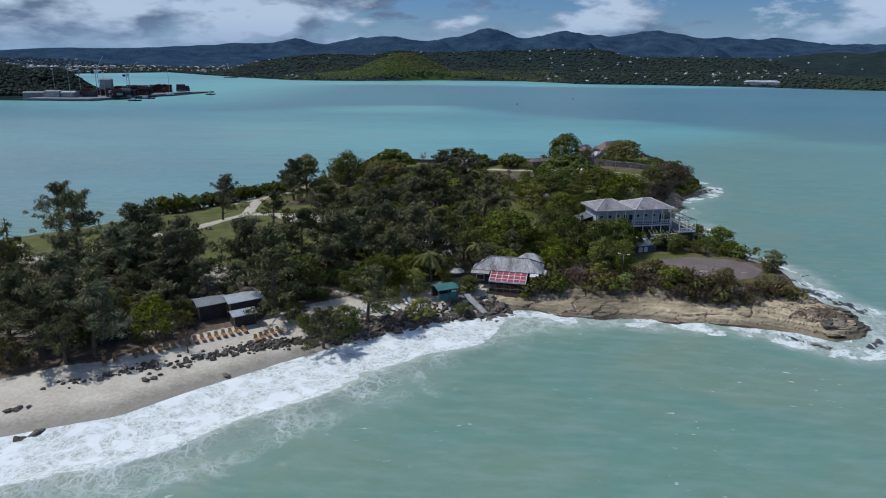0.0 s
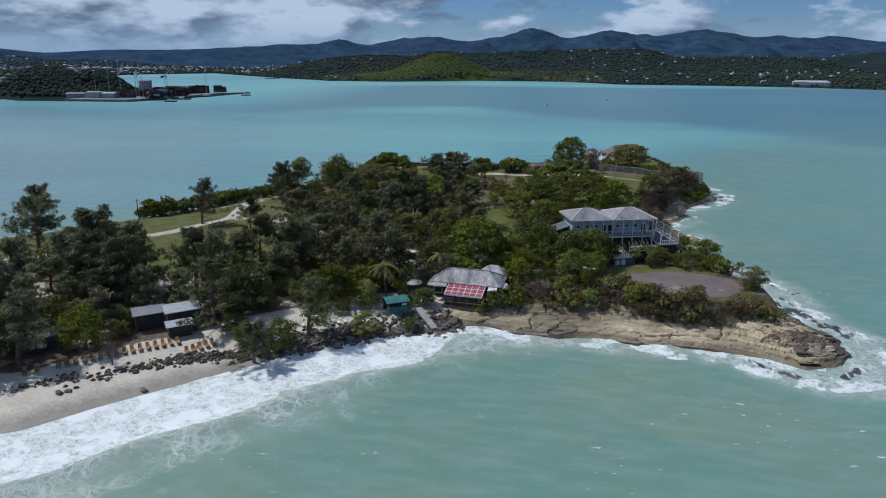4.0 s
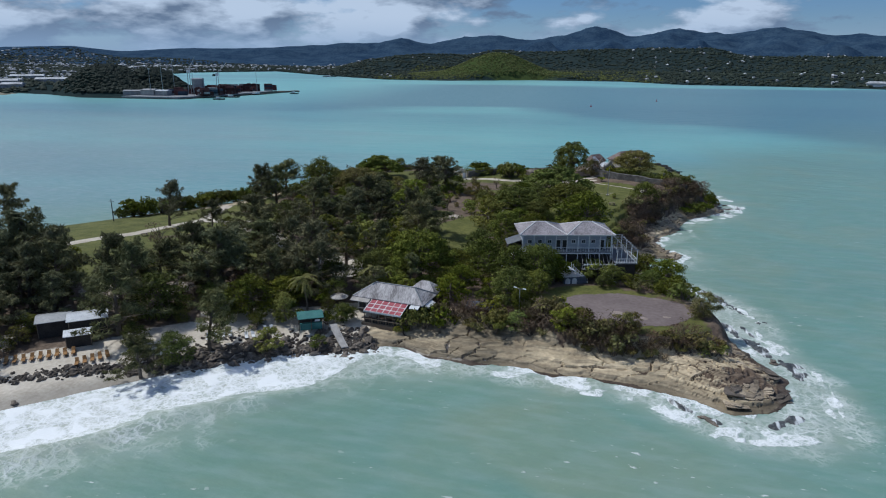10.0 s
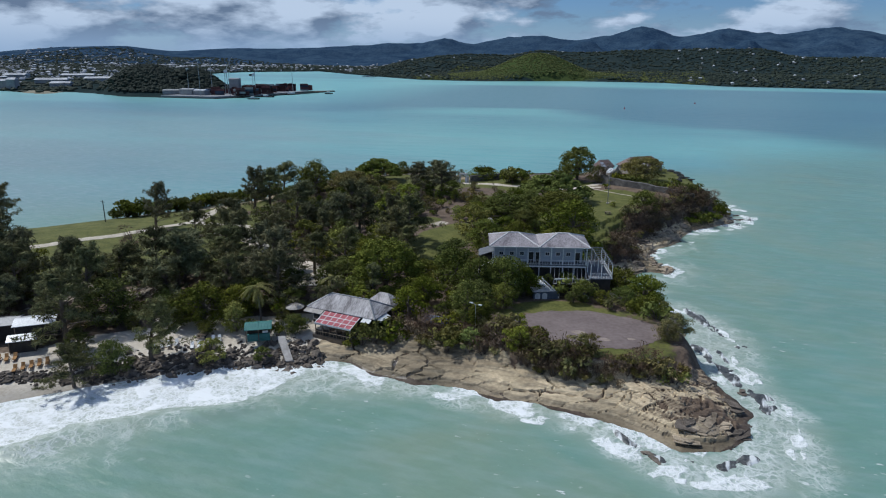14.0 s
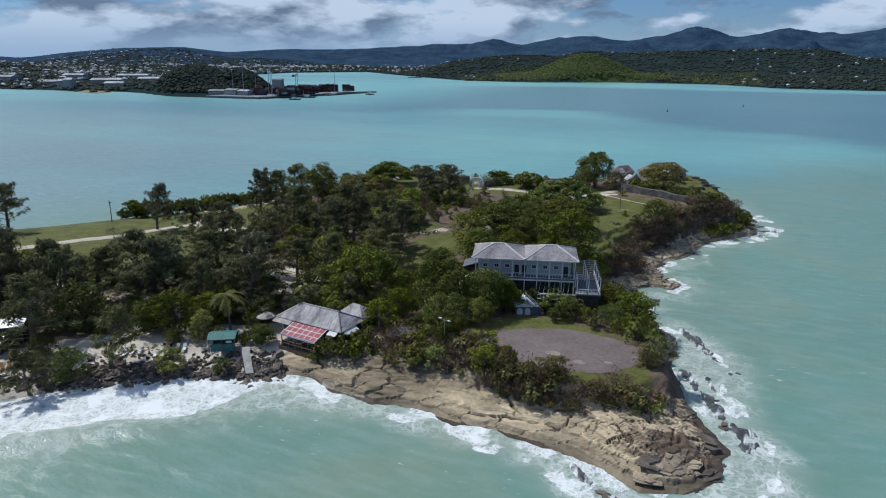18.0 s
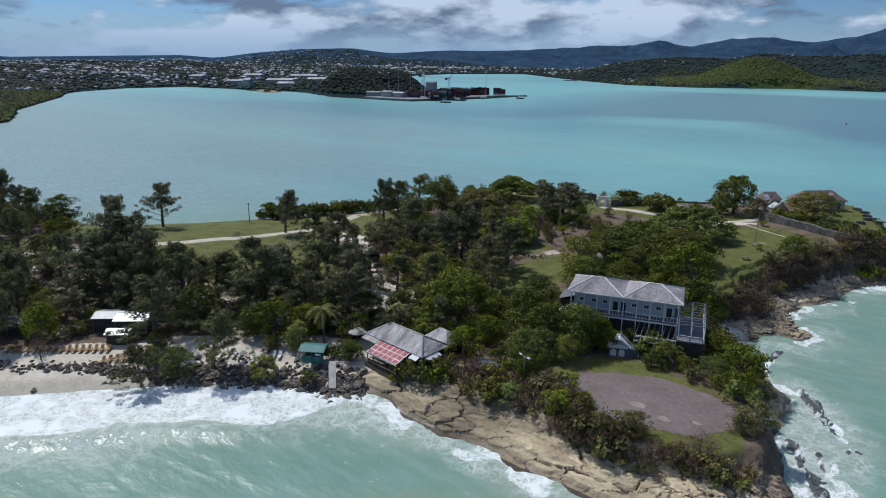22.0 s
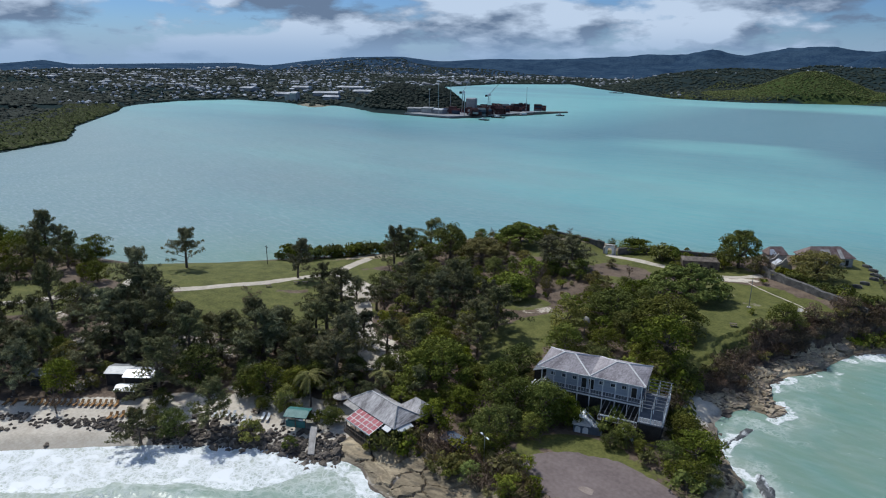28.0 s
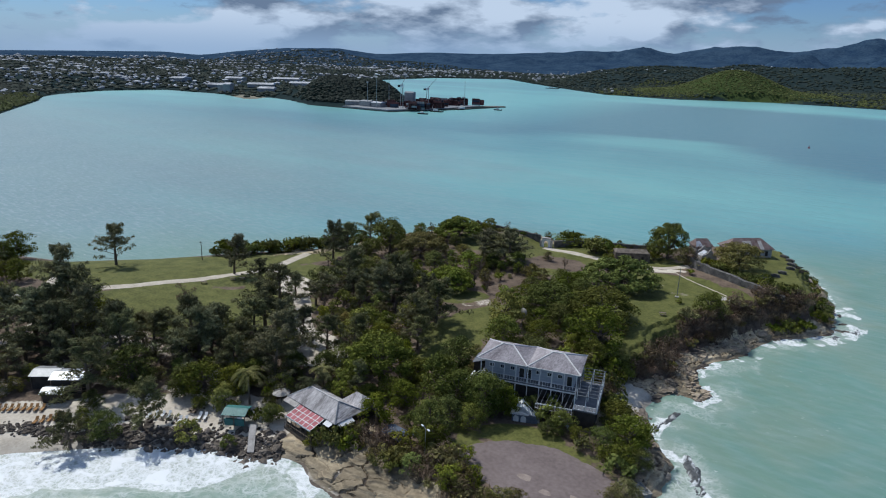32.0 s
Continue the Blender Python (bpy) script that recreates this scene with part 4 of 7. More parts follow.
    lace = op("MULTIPLY", op("MULTIPLY", op("MAXIMUM", strand(0.30, 0.13), op("MULTIPLY", strand(0.7, 0.16), 0.7)), ramp(op("ADD", spl.outputs[1], op("MULTIPLY", op("SUBTRACT", cloudy, 0.5), 1.6)), 0.42, 0.95)), 0.6)
    # white flecks on crests, painted sun glints along with foam
    crest = op("MULTIPLY", ramp(tex(0.75, 6.0, (0.6, 1.3, 1), 25).outputs[0], 0.655, 0.70), ramp(tex(0.045, 3.0).outputs[0], 0.50, 0.62))
    foam = op("MINIMUM", op("MAXIMUM", op("MAXIMUM", surf, lace), op("MULTIPLY", op("MULTIPLY", crest, spl.outputs[2]), 0.75)), 1.0)
    colour = mixc(foam, colour, (0.84, 0.865, 0.875, 1.0))
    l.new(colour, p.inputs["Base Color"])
    l.new(ramp(foam, 0.0, 0.5, (0.34, 0.34, 0.34), (0.9, 0.9, 0.9)), p.inputs["Roughness"])
    p.inputs["IOR"].default_value = 1.33
    p.inputs["Specular IOR Level"].default_value = 0.5
    chop = tex(0.5, 6.0, (0.7, 1.3, 1), 30).outputs[0]
    swell = tex(0.06, 3.0, (0.6, 1.6, 1), 25).outputs[0]
    lift = op("ADD", op("MULTIPLY", chop, 0.5), op("ADD", op("MULTIPLY", swell, 2.5), op("MULTIPLY", foam, 0.35)))
    bp = n.new("ShaderNodeBump")
    bp.inputs["Strength"].default_value, bp.inputs["Distance"].default_value = 0.6, 0.6
    l.new(lift, bp.inputs["Height"])
    l.new(bp.outputs[0], p.inputs["Normal"])
    return m


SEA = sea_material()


def sea_height(x, y):
    d = -shore_distance(x, y, COAST)
    b = beachness(x, y) * (x > -100)
    crest = np.exp(-((d - 12 - 6 * rough_noise(x, y, 22.0)) / 2.2) ** 2) * b * 0.7
    run = 0.05 * smooth(6, -3, d) * b
    return 0.12 * (rough_noise(x, y, 5.0) - 0.5) * smooth(100, 60, d) + crest + run - 0.02


sx = np.concatenate([[-4800, -3000, -1500, -800, -450, -260, -180], np.arange(-120, 112, 0.7), [140, 220, 400, 800, 1600, 3000, 4800]])
sy = np.concatenate([[-4800, -2000, -800, -300, -100, 0], np.arange(50, 200, 0.7), np.arange(200, 346, 1.0), [400, 500, 700, 1100, 1800, 3000, 4800]])
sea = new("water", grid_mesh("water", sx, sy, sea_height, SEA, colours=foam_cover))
tagged(sea, "milky turquoise sea with white surf along the shore", "water", kind="structure")

# ---- far land across the bay ----
FAR = np.array([
    (-440, 120), (-519, 247), (-562, 307), (-640, 345), (-694, 368), (-888, 504), (-960, 545), (-1010, 590), (-1066, 698), (-1050, 810), (-902, 822), (-770, 772), (-800, 835), (-720, 822),
    (-633, 772), (-578, 772), (-484, 772), (-455, 860), (-432, 985), (-520, 975), (-640, 1010), (-900, 1130), (-1250, 1600), (-1350, 2100), (-1197, 2383), (-929, 2068), (-734, 1848), (-493, 1609), (-329, 1582)], float)
FAR2 = np.array([(-140, 1700), (69, 1660), (184, 1500), (350, 1470), (495, 1411), (619, 1312), (900, 1150), (1500, 900), (2600, 800), (3400, 3200), (1500, 4700), (-1500, 4700), (-4200, 2600), (-4300, -300), (-900, -300)], float)
MAIN = np.vstack([FAR, FAR2])
EYE0 = (60.0, 40.0)
# skyline: bearing to the left of +y, height above the level of the eye, both in degrees
LINE = np.array([(-40, 0.9), (-24, 1.1), (-19.9, 1.5), (-16.9, 1.8), (-15.4, 1.58), (-11.9, 2.28), (-8.8, 1.89), (-5.8, 2.0), (-4, 2.23), (-0.6, 1.59), (1.9, 2.35), (5.2, 1.8), (6.6, 1.5),
                 (9.8, 1.6), (12.6, 1.68), (15.5, 1.1), (17.8, 1.45), (19.6, 1.05), (26.2, 0.85), (31.3, 0.61), (36, 0.5), (39.6, 0.31), (42.5, 0.7), (47.2, 0.58), (50.9, 0.2), (53.6, -0.2), (56.2, 0.0), (61.3, -0.1), (67.9, -0.25), (69.7, 0.05), (72.5, -0.25), (100, 0.0)])


def far_height(x, y):
    d = shore_distance(x, y, MAIN)
    r = np.hypot(x - EYE0[0], y - EYE0[1])
    az = np.degrees(np.arctan2(-(x - EYE0[0]), y - EYE0[1]))
    n = rough_noise(x, y, 420.0, 5)
    up = np.interp(az, LINE[:, 0], LINE[:, 1])
    crest = np.tan(np.radians(up)) * 4250 + 58
    crest = crest + 70 * (rough_noise(x, y, 230.0, 5) - 0.5) * smooth(0.2, 1.2, up)
    wall = smooth(3300, 4250, r) * smooth(5200, 4300, r)
    z = 2.0 + 14 * smooth(0, 350, d) * (0.3 + n) + 42 * smooth(400, 2000, d) * (n ** 1.5) * 1.4
    spur = np.abs(rough_noise(x, y, 520.0, 5) - 0.5) * 2
    z = z + (crest * (1.0 - 0.75 * spur * smooth(4350, 3900, r)) - z) * wall
    # second ridge in front of the mountains, the conical green hill, the wooded islet and the hill behind the town
    roll = rough_noise(x - 900, y, 620.0, 5)
    z = np.maximum(z, 88 * smooth(1750, 2600, r) * smooth(3400, 2700, r) * smooth(26, 18, az) * np.clip(0.15 + 1.7 * (roll - 0.22), 0.12, 1.25))
    hump = rough_noise(x + 300, y, 380.0, 4)
    z = np.maximum(z, 165 * smooth(3050, 3500, r) * smooth(3950, 3600, r) * smooth(22, 6, az) * (hump ** 2.0) * 2.3)
    z = np.maximum(z, 66 * np.exp(-(((x + 255) / 125) ** 2 + ((y - 1830) / 150) ** 2)) * (0.86 + 0.25 * n))
    z = np.maximum(z, 24 * np.exp(-(((x + 250) / 260) ** 2 + ((y - 1840) / 190) ** 2)) * (0.8 + 0.4 * n))
    z = np.maximum(z, 42 * np.exp(-(((x + 658) / 56) ** 2 + ((y - 855) / 48) ** 4)) * (0.80 + 0.2 * n))
    z = np.maximum(z, 34 * np.exp(-(((x + 612) / 42) ** 2 + ((y - 890) / 40) ** 4)))
    flat = smooth(90, 20, np.abs(x + 500)) * smooth(110, 60, np.abs(y - 880)) * smooth(-575, -545, x)
    z = z * (1 - flat) + 2.2 * flat
    mang = smooth(-1000, -960, x) * smooth(-440, -460, x) * smooth(600, 560, y)
    z = np.where(mang > 0.5, np.minimum(z, 2.2), z)
    return np.where(d > 0, np.maximum(z * smooth(-2, 14, d), 0.6), np.maximum(d * 0.1, -3))


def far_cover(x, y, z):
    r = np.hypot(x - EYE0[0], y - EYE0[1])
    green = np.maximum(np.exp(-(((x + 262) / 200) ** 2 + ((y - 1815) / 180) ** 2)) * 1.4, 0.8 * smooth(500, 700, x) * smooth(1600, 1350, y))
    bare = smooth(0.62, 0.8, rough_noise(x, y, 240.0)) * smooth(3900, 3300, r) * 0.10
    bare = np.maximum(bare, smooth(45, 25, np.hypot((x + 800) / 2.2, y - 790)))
    # blue haze painted in, stronger with distance from the eye
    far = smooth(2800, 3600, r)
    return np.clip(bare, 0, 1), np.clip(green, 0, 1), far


# base colour and last layer hold the blue of haze
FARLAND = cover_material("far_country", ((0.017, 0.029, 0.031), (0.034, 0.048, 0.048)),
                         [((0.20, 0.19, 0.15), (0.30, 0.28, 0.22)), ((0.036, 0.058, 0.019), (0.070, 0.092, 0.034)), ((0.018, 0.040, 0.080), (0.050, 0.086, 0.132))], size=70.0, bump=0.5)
fx = np.concatenate([np.arange(-4300, -1400, 50.0), np.arange(-1400, 700, 17.0), np.arange(700, 2700, 50.0)])
fy = np.concatenate([np.arange(-300, 240, 50.0), np.arange(240, 1100, 12.0), np.arange(1100, 2600, 25.0), np.arange(2600, 4760, 50.0)])
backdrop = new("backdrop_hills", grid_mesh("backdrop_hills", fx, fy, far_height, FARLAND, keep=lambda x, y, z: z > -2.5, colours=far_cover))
tagged(backdrop, "far green and blue hills and wooded shore across the bay", "hills", kind="structure")


def fz(x, y):
    return float(far_height(np.array([float(x)]), np.array([float(y)]))[0])


def scrub_field(name, label, count, place, height, size, material, seed):
    """Countless small leafy tufts over far land, as one object."""
    r = np.random.default_rng(seed)
    v, f = [], []
    pts = place(r, count)
    for x, y, z in pts:
        k = size * (0.5 + r.random())
        h = height * (0.5 + 0.9 * r.random())
        o = len(v)
        a0 = r.random() * 6.3
        ring = [(x + k * (0.8 + 0.4 * r.random()) * math.cos(a0 + a), y + k * (0.8 + 0.4 * r.random()) * math.sin(a0 + a), z + h * (0.25 + 0.3 * r.random())) for a in np.arange(5) * 1.2566]
        v += [*ring, (x + 0.3 * k * (r.random() - 0.5), y + 0.3 * k * (r.random() - 0.5), z + h)]
        v += [(p[0], p[1], z - 0.5) for p in ring]
        f += [(o + a, o + (a + 1) % 5, o + 5) for a in range(5)] + [(o + 6 + a, o + 6 + (a + 1) % 5, o + (a + 1) % 5, o + a) for a in range(5)]
    g = Geo()
    g.v, g.f = v, f
    return solid(name, g, material, label, "woods", kind="stuff")


def scatter(box, test):
    def place(r, count):
        out = []
        while len(out) < count:
            x, y = r.uniform(box[0], box[1], 4000), r.uniform(box[2], box[3], 4000)
            d = shore_distance(x, y, MAIN)
            ok = (d > 2) & test(x, y, d)
            z = far_height(x, y)
            out += list(zip(x[ok], y[ok], z[ok]))
        return out[:count]
    return place


scrub_field("mangrove_thicket", "low dark green mangrove thicket on the far spit", 6000, scatter((-1000, -440, 110, 620), lambda x, y, d: (d < 75) & (y < 548)), 2.6, 2.8, "mangrove", 3)
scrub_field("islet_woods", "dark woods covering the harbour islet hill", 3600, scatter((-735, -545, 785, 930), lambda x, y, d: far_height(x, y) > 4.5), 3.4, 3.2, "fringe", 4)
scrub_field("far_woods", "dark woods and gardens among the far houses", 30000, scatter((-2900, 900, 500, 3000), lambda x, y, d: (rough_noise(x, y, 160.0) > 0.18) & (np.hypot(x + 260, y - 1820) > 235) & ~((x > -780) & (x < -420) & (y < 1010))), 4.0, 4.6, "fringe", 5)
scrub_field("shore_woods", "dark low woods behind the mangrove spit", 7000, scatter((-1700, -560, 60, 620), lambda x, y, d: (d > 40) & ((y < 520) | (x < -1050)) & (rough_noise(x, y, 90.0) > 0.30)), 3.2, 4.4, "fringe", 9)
scrub_field("hill_scrub", "green scrub over the conical far hill", 15000, scatter((-560, 160, 1580, 2150), lambda x, y, d: rough_noise(x, y, 60.0) > 0.30), 1.7, 1.9, "fringe2", 6)

# far houses: the nearest as things, the rest as one spread of roofs
house_rng = np.random.default_rng(12)


def far_house_spots(r, count, box, test):
    out = []
    while len(out) < count:
        x, y = r.uniform(box[0], box[1], 1500), r.uniform(box[2], box[3], 1500)
        d = shore_distance(x, y, MAIN)
        ok = (d > 14) & test(x, y, d) & ~((x > -780) & (x < -420) & (y < 1020))
        out += list(zip(x[ok], y[ok], far_height(x, y)[ok]))
    return [tuple(float(c) for c in p) for p in out[:count]]


def house_shape(w, dep, h, rise):
    return [(-w, -dep, 0), (w, -dep, 0), (w, dep, 0), (-w, dep, 0), (-w, -dep, h), (w, -dep, h), (w, dep, h), (-w, dep, h)], [(0, 1, 5, 4), (1, 2, 6, 5), (2, 3, 7, 6), (3, 0, 4, 7)]


far_house = thing("far_house", "small white-roofed house in the far seaside town", "house", group="far town houses")
g = Geo()
g.add(*house_shape(5.5, 4.0, 3.2, 2))
part("wall", g, "farwall", far_house)
part("roof", Geo().hip(-6.2, -4.7, 6.2, 4.7, 3.2, 5.6, 3.4), "farroof", far_house)
first = True
for x, y, z in far_house_spots(house_rng, 290, (-1750, -960, 470, 1500), lambda x, y, d: (d < 420) & (rough_noise(x, y, 110.0) > 0.40)):
    m = pose(x, y, z, 0, 0, house_rng.uniform(0, 180)) @ Matrix.Diagonal((*(house_rng.uniform(0.5, 1.0, 2)), house_rng.uniform(0.7, 1.05), 1))
    if first:
        far_house.matrix_basis = m
        first = False
    else:
        copy_thing(far_house, m)
roofs, walls = Geo(), Geo()
for x, y, z in far_house_spots(house_rng, 1500, (-3100, -1000, 700, 2900), lambda x, y, d: rough_noise(x, y, 130.0) > 0.47) + far_house_spots(
        house_rng, 210, (-1700, 1200, 1500, 3200), lambda x, y, d: (rough_noise(x, y, 200.0) > 0.5) & (np.hypot(x + 240, y - 1810) > 300)):
    k = 0.58 + (1.4 if x < -700 else 0.3) * house_rng.random() ** 4
    w, dd, h, a = k * house_rng.uniform(2.8, 6.4), k * house_rng.uniform(2.6, 4.8), house_rng.uniform(2.6, 4.6) * (0.6 + 0.5 * k), house_rng.uniform(0, math.pi)
    c, s = math.cos(a), math.sin(a)
    tf = lambda p: (x + p[0] * c - p[1] * s, y + p[0] * s + p[1] * c, z + p[2])  # noqa: E731
    vv, ff = house_shape(w, dd, h, 2)
    walls.add([tf(p) for p in vv], ff)
    hipped = Geo().hip(-w - 0.6, -dd - 0.6, w + 0.6, dd + 0.6, h, h + 2.2, min(w, dd))
    roofs.add([tf(p) for p in hipped.v], hipped.f)
town = thing("far_town", "pale roofs of the town spread over far hills", "town", kind="stuff")
part("walls", walls, "farwall", town)
part("roofs", roofs, "farroof", town)

# big pale sheds by the harbour
for x, y, w, dd, h, turn in ((-1010, 900, 34, 14, 9, 40), (-960, 960, 40, 16, 8, 40), (-880, 905, 24, 12, 8, 35), (-930, 850, 16, 10, 16, 30), (-905, 838, 10, 9, 20, 30), (-1100, 1010, 30, 14, 10, 30), (-1180, 930, 28, 14, 9, 10),
                             (-1010, 1120, 46, 18, 9, 40), (-1150, 1200, 50, 18, 9, 40)):
    w, h = w * 0.62, h * 0.75
    shed = thing("warehouse", "long pale metal-roofed warehouse near the far harbour", "warehouse", pose(x, y, fz(x, y) - 0.3, 0, 0, turn), "harbour warehouses")
    part("wall", Geo().box(-w, -dd, 0, w, dd, h), "farwall", shed)
    part("roof", Geo().hip(-w - 1, -dd - 1, w + 1, dd + 1, h + 0.05, h + 3, 1.5), "farroof", shed)

# ---- cargo port on the islet ----
port_rng = np.random.default_rng(5)
solid("quay", Geo().slab([(-572, 776, 2.6), (-488, 776, 2.6), (-462, 858, 2.6), (-452, 960, 2.6), (-520, 960, 2.6), (-548, 890, 2.6)], 4.0), "grey", "low concrete cargo quay along the islet shore", "quay", kind="structure")
solid("breakwater", Geo().slab([(-462, 930, 1.8), (-428, 1000, 1.8), (-434, 1006, 1.8), (-480, 950, 1.8)], 3.0), "boulder", "low dark rubble breakwater beyond the quay", "breakwater", kind="structure")
for x, y, w, dd, h, turn, roof in ((-578, 812, 15, 7, 5, 30, "grey"), (-550, 806, 10, 7, 7, 0, "grey"), (-530, 806, 9, 6, 6, 0, "tin"), (-512, 858, 7, 6, 20, 20, "grey")):
    shed = thing("port_shed", "white metal-clad cargo shed on the quay", "shed", pose(x, y, 2.6, 0, 0, turn), "cargo sheds")
    part("wall", Geo().box(-w, -dd, -1, w, dd, h), "farwall", shed)
    part("roof", Geo().hip(-w - 0.5, -dd - 0.5, w + 0.5, dd + 0.5, h + 0.05, h + 1.5, 1), roof, shed)
box_mesh = Geo().box(-6.1, -1.25, 0, 6.1, 1.25, 2.6)
for s in (-1, 1):
    for k in range(12):
        box_mesh.box(-5.9 + k, s * 1.25 - 0.05, 0.15, -5.6 + k, s * 1.25 + 0.05, 2.45)
box_kinds = [(box_mesh.mesh("container", k), w) for k, w in (("container", "dark red-brown"), ("container_blue", "dark blue-grey"), ("container", "dark red-brown"), ("container_pale", "pale grey"))]
for k in range(88):
    cx, cy = port_rng.uniform(-526, -462), port_rng.uniform(806, 985)
    cx = max(cx, -545 + (cy - 835) * 0.2)
    for up_ in range(int(port_rng.integers(2, 5))):
        mesh_, word = box_kinds[int(port_rng.integers(4)) if k % 3 else 0]
        c = new("shipping_container", mesh_)
        c.matrix_basis = pose(cx, cy, 2.6 + 2.62 * up_, 0, 0, 15 + (90 if k % 5 == 0 else 0))
        tagged(c, word + " steel shipping container stacked on the quay", "container", "stacked containers")
for x, y, h, reach in ((-512, 838, 40, 10), (-490, 872, 34, 14), (-545, 800, 34, 0), (-516, 786, 46, 0), (-468, 940, 36, 0), (-536, 838, 46, 0), (-480, 800, 30, 0)):
    c = thing("harbour_crane" if reach else "light_mast", "tall lattice harbour crane on the quay" if reach else "tall thin steel light mast on the quay", "crane" if reach else "mast", pose(x, y, 2.5, 0, 0, 30 if reach else 0))
    if reach:
        for dx, dy in ((-2, -2), (2, -2), (2, 2), (-2, 2)):
            part("leg", Geo().tube([(dx, dy, 0), (dx * 0.5, dy * 0.5, h * 0.75)], [0.38, 0.28], 5), "steel", c)
        part("cab", Geo().box(-2.2, -1.6, h * 0.72, 2.2, 1.6, h * 0.72 + 3.4), "white", c)
        part("jib", Geo().tube([(0, 0, h * 0.8), (reach, 0, h * 1.25)], [0.45, 0.25], 5), "steel", c)
        part("counterweight", Geo().box(-6, -1.2, h * 0.7, -2.4, 1.2, h * 0.78), "iron", c)
    else:
        part("pole", Geo().tube([(0, 0, 0), (0, 0, h)], [0.4, 0.22], 6), "steel", c)
        part("lamp_head", Geo().box(-1.6, -0.5, h - 0.3, 1.6, 0.5, h + 0.6), "white", c)


def boat(x, y, length, turn, hull="iron", label="small dark workboat moored off the quay"):
    b = thing("boat", label, "boat", pose(x, y, 0, 0, 0, turn), "moored boats")
    L, W = length / 2, length / 8
    part("hull", Geo().add([(-L, -W, 1.3), (L * 0.6, -W, 1.3), (L, 0, 1.9), (L * 0.6, W, 1.3), (-L, W, 1.3), (-L * 0.95, -W * 0.7, -0.4), (L * 0.55, -W * 0.7, -0.4), (L * 0.85, 0, -0.4), (L * 0.55, W * 0.7, -0.4), (-L * 0.95, W * 0.7, -0.4)],
                           [(0, 1, 2, 3, 4), (0, 5, 6, 1), (1, 6, 7, 2), (2, 7, 8, 3), (3, 8, 9, 4), (4, 9, 5, 0)]), hull, b)
    part("wheelhouse", Geo().box(-L * 0.5, -W * 0.6, 1.3, L * 0.05, W * 0.6, 3.6), "white", b)
    part("mast", Geo().tube([(0, 0, 1.3), (0, 0, 1.3 + length * 0.35)], [0.15, 0.08], 5), "steel", b)
    return b


boat(-434, 785, 16, 10)
boat(-444, 832, 22, 5)
boat(-406, 938, 14, 0)
boat(-716, 1777, 40, 10)
boat(-447, 905, 34, 75)
for x, y in ((27.5, 790), (104, 912)):
    b = thing("channel_buoy", "small dark red channel buoy afloat in the bay", "buoy", pose(x, y, 0), "channel buoys")
    part("float", Geo().tube([(0, 0, -0.4), (0, 0, 0.6), (0, 0, 0.9)], [1.0, 1.0, 0.5], 8), "red", b)
    part("tower", Geo().tube([(0, 0, 0.9), (0, 0, 2.8)], [0.35, 0.2], 6), "red", b)
hotel = thing("shore_hotel", "low white building on the far shore", "building", pose(540, 1440, 3, 0, 0, -15))
part("wall", Geo().box(-32, -8, 0, 32, 8, 6), "white", hotel)
part("roof", Geo().hip(-34, -10, 34, 10, 6.05, 9.5, 6), "farroof", hotel)

# ---- house with two hipped roofs ----


def railing(parent, x0, y0, x1, y1, z, h=1.0, tilt=0.0, paint="white"):
    """A top rail from one place to another, with its lower rail and balusters as pieces of their own."""
    rail = part("railing", Geo().tube([(x0, y0, z + h), (x1, y1, z + tilt + h)], [0.06, 0.06], 4), paint, parent)
    part("lower_rail", Geo().tube([(x0, y0, z + 0.12), (x1, y1, z + tilt + 0.12)], [0.05, 0.05], 4), paint, rail)
    n = max(2, int(math.hypot(x1 - x0, y1 - y0) / 0.55))
    stick = Geo().box(-0.03, -0.03, 0, 0.03, 0.03, h).mesh("baluster", paint)
    for k in range(n + 1):
        part("baluster", stick, paint, rail).location = (x0 + (x1 - x0) * k / n, y0 + (y1 - y0) * k / n, z + tilt * k / n)
    return rail


def window(parent, x, y, z, w, h, side=-1):
    """A window in a wall that faces -y; frame, sill and two panes."""
    f = Geo()
    t = 0.12
    f.box(x - w / 2 - t, y - 0.09, z - t, x - w / 2, y + 0.05, z + h + t).box(x + w / 2, y - 0.09, z - t, x + w / 2 + t, y + 0.05, z + h + t)
    f.box(x - w / 2, y - 0.09, z + h, x + w / 2, y + 0.05, z + h + t).box(x - w / 2, y - 0.12, z - t, x + w / 2, y + 0.05, z)
    ob = part("window", f, "white", parent)
    for k in (0, 1):
        part("pane", Geo().box(x - w / 2 + k * w / 2 + 0.04, y - 0.05, z + 0.02, x + k * w / 2 - 0.04, y - 0.02, z + h - 0.02), "glass", ob)
    return ob


HX, HY, HT = 32.6, 168.3, 15.0
HZ = 5.0
house = thing("veranda_house", "two-storey pale blue house with grey twin hipped roofs and white veranda", "house", pose(HX, HY, HZ, 0, 0, HT))
E1 = 9.0
part("upper_wall", Geo().box(1.2, 2.4, 5.0, 20.2, 9.4, E1 - 0.15), "bluewall", house)
# shade under the veranda is put into this wall's near-black colour
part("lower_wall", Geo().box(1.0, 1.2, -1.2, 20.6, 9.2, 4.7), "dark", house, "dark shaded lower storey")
part("veranda_floor", Geo().box(0.6, 0.3, 4.72, 20.9, 9.7, 4.98), "beam", house)
part("floor_beam", Geo().box(0.6, 0.24, 4.45, 20.9, 0.42, 4.74), "white", house)
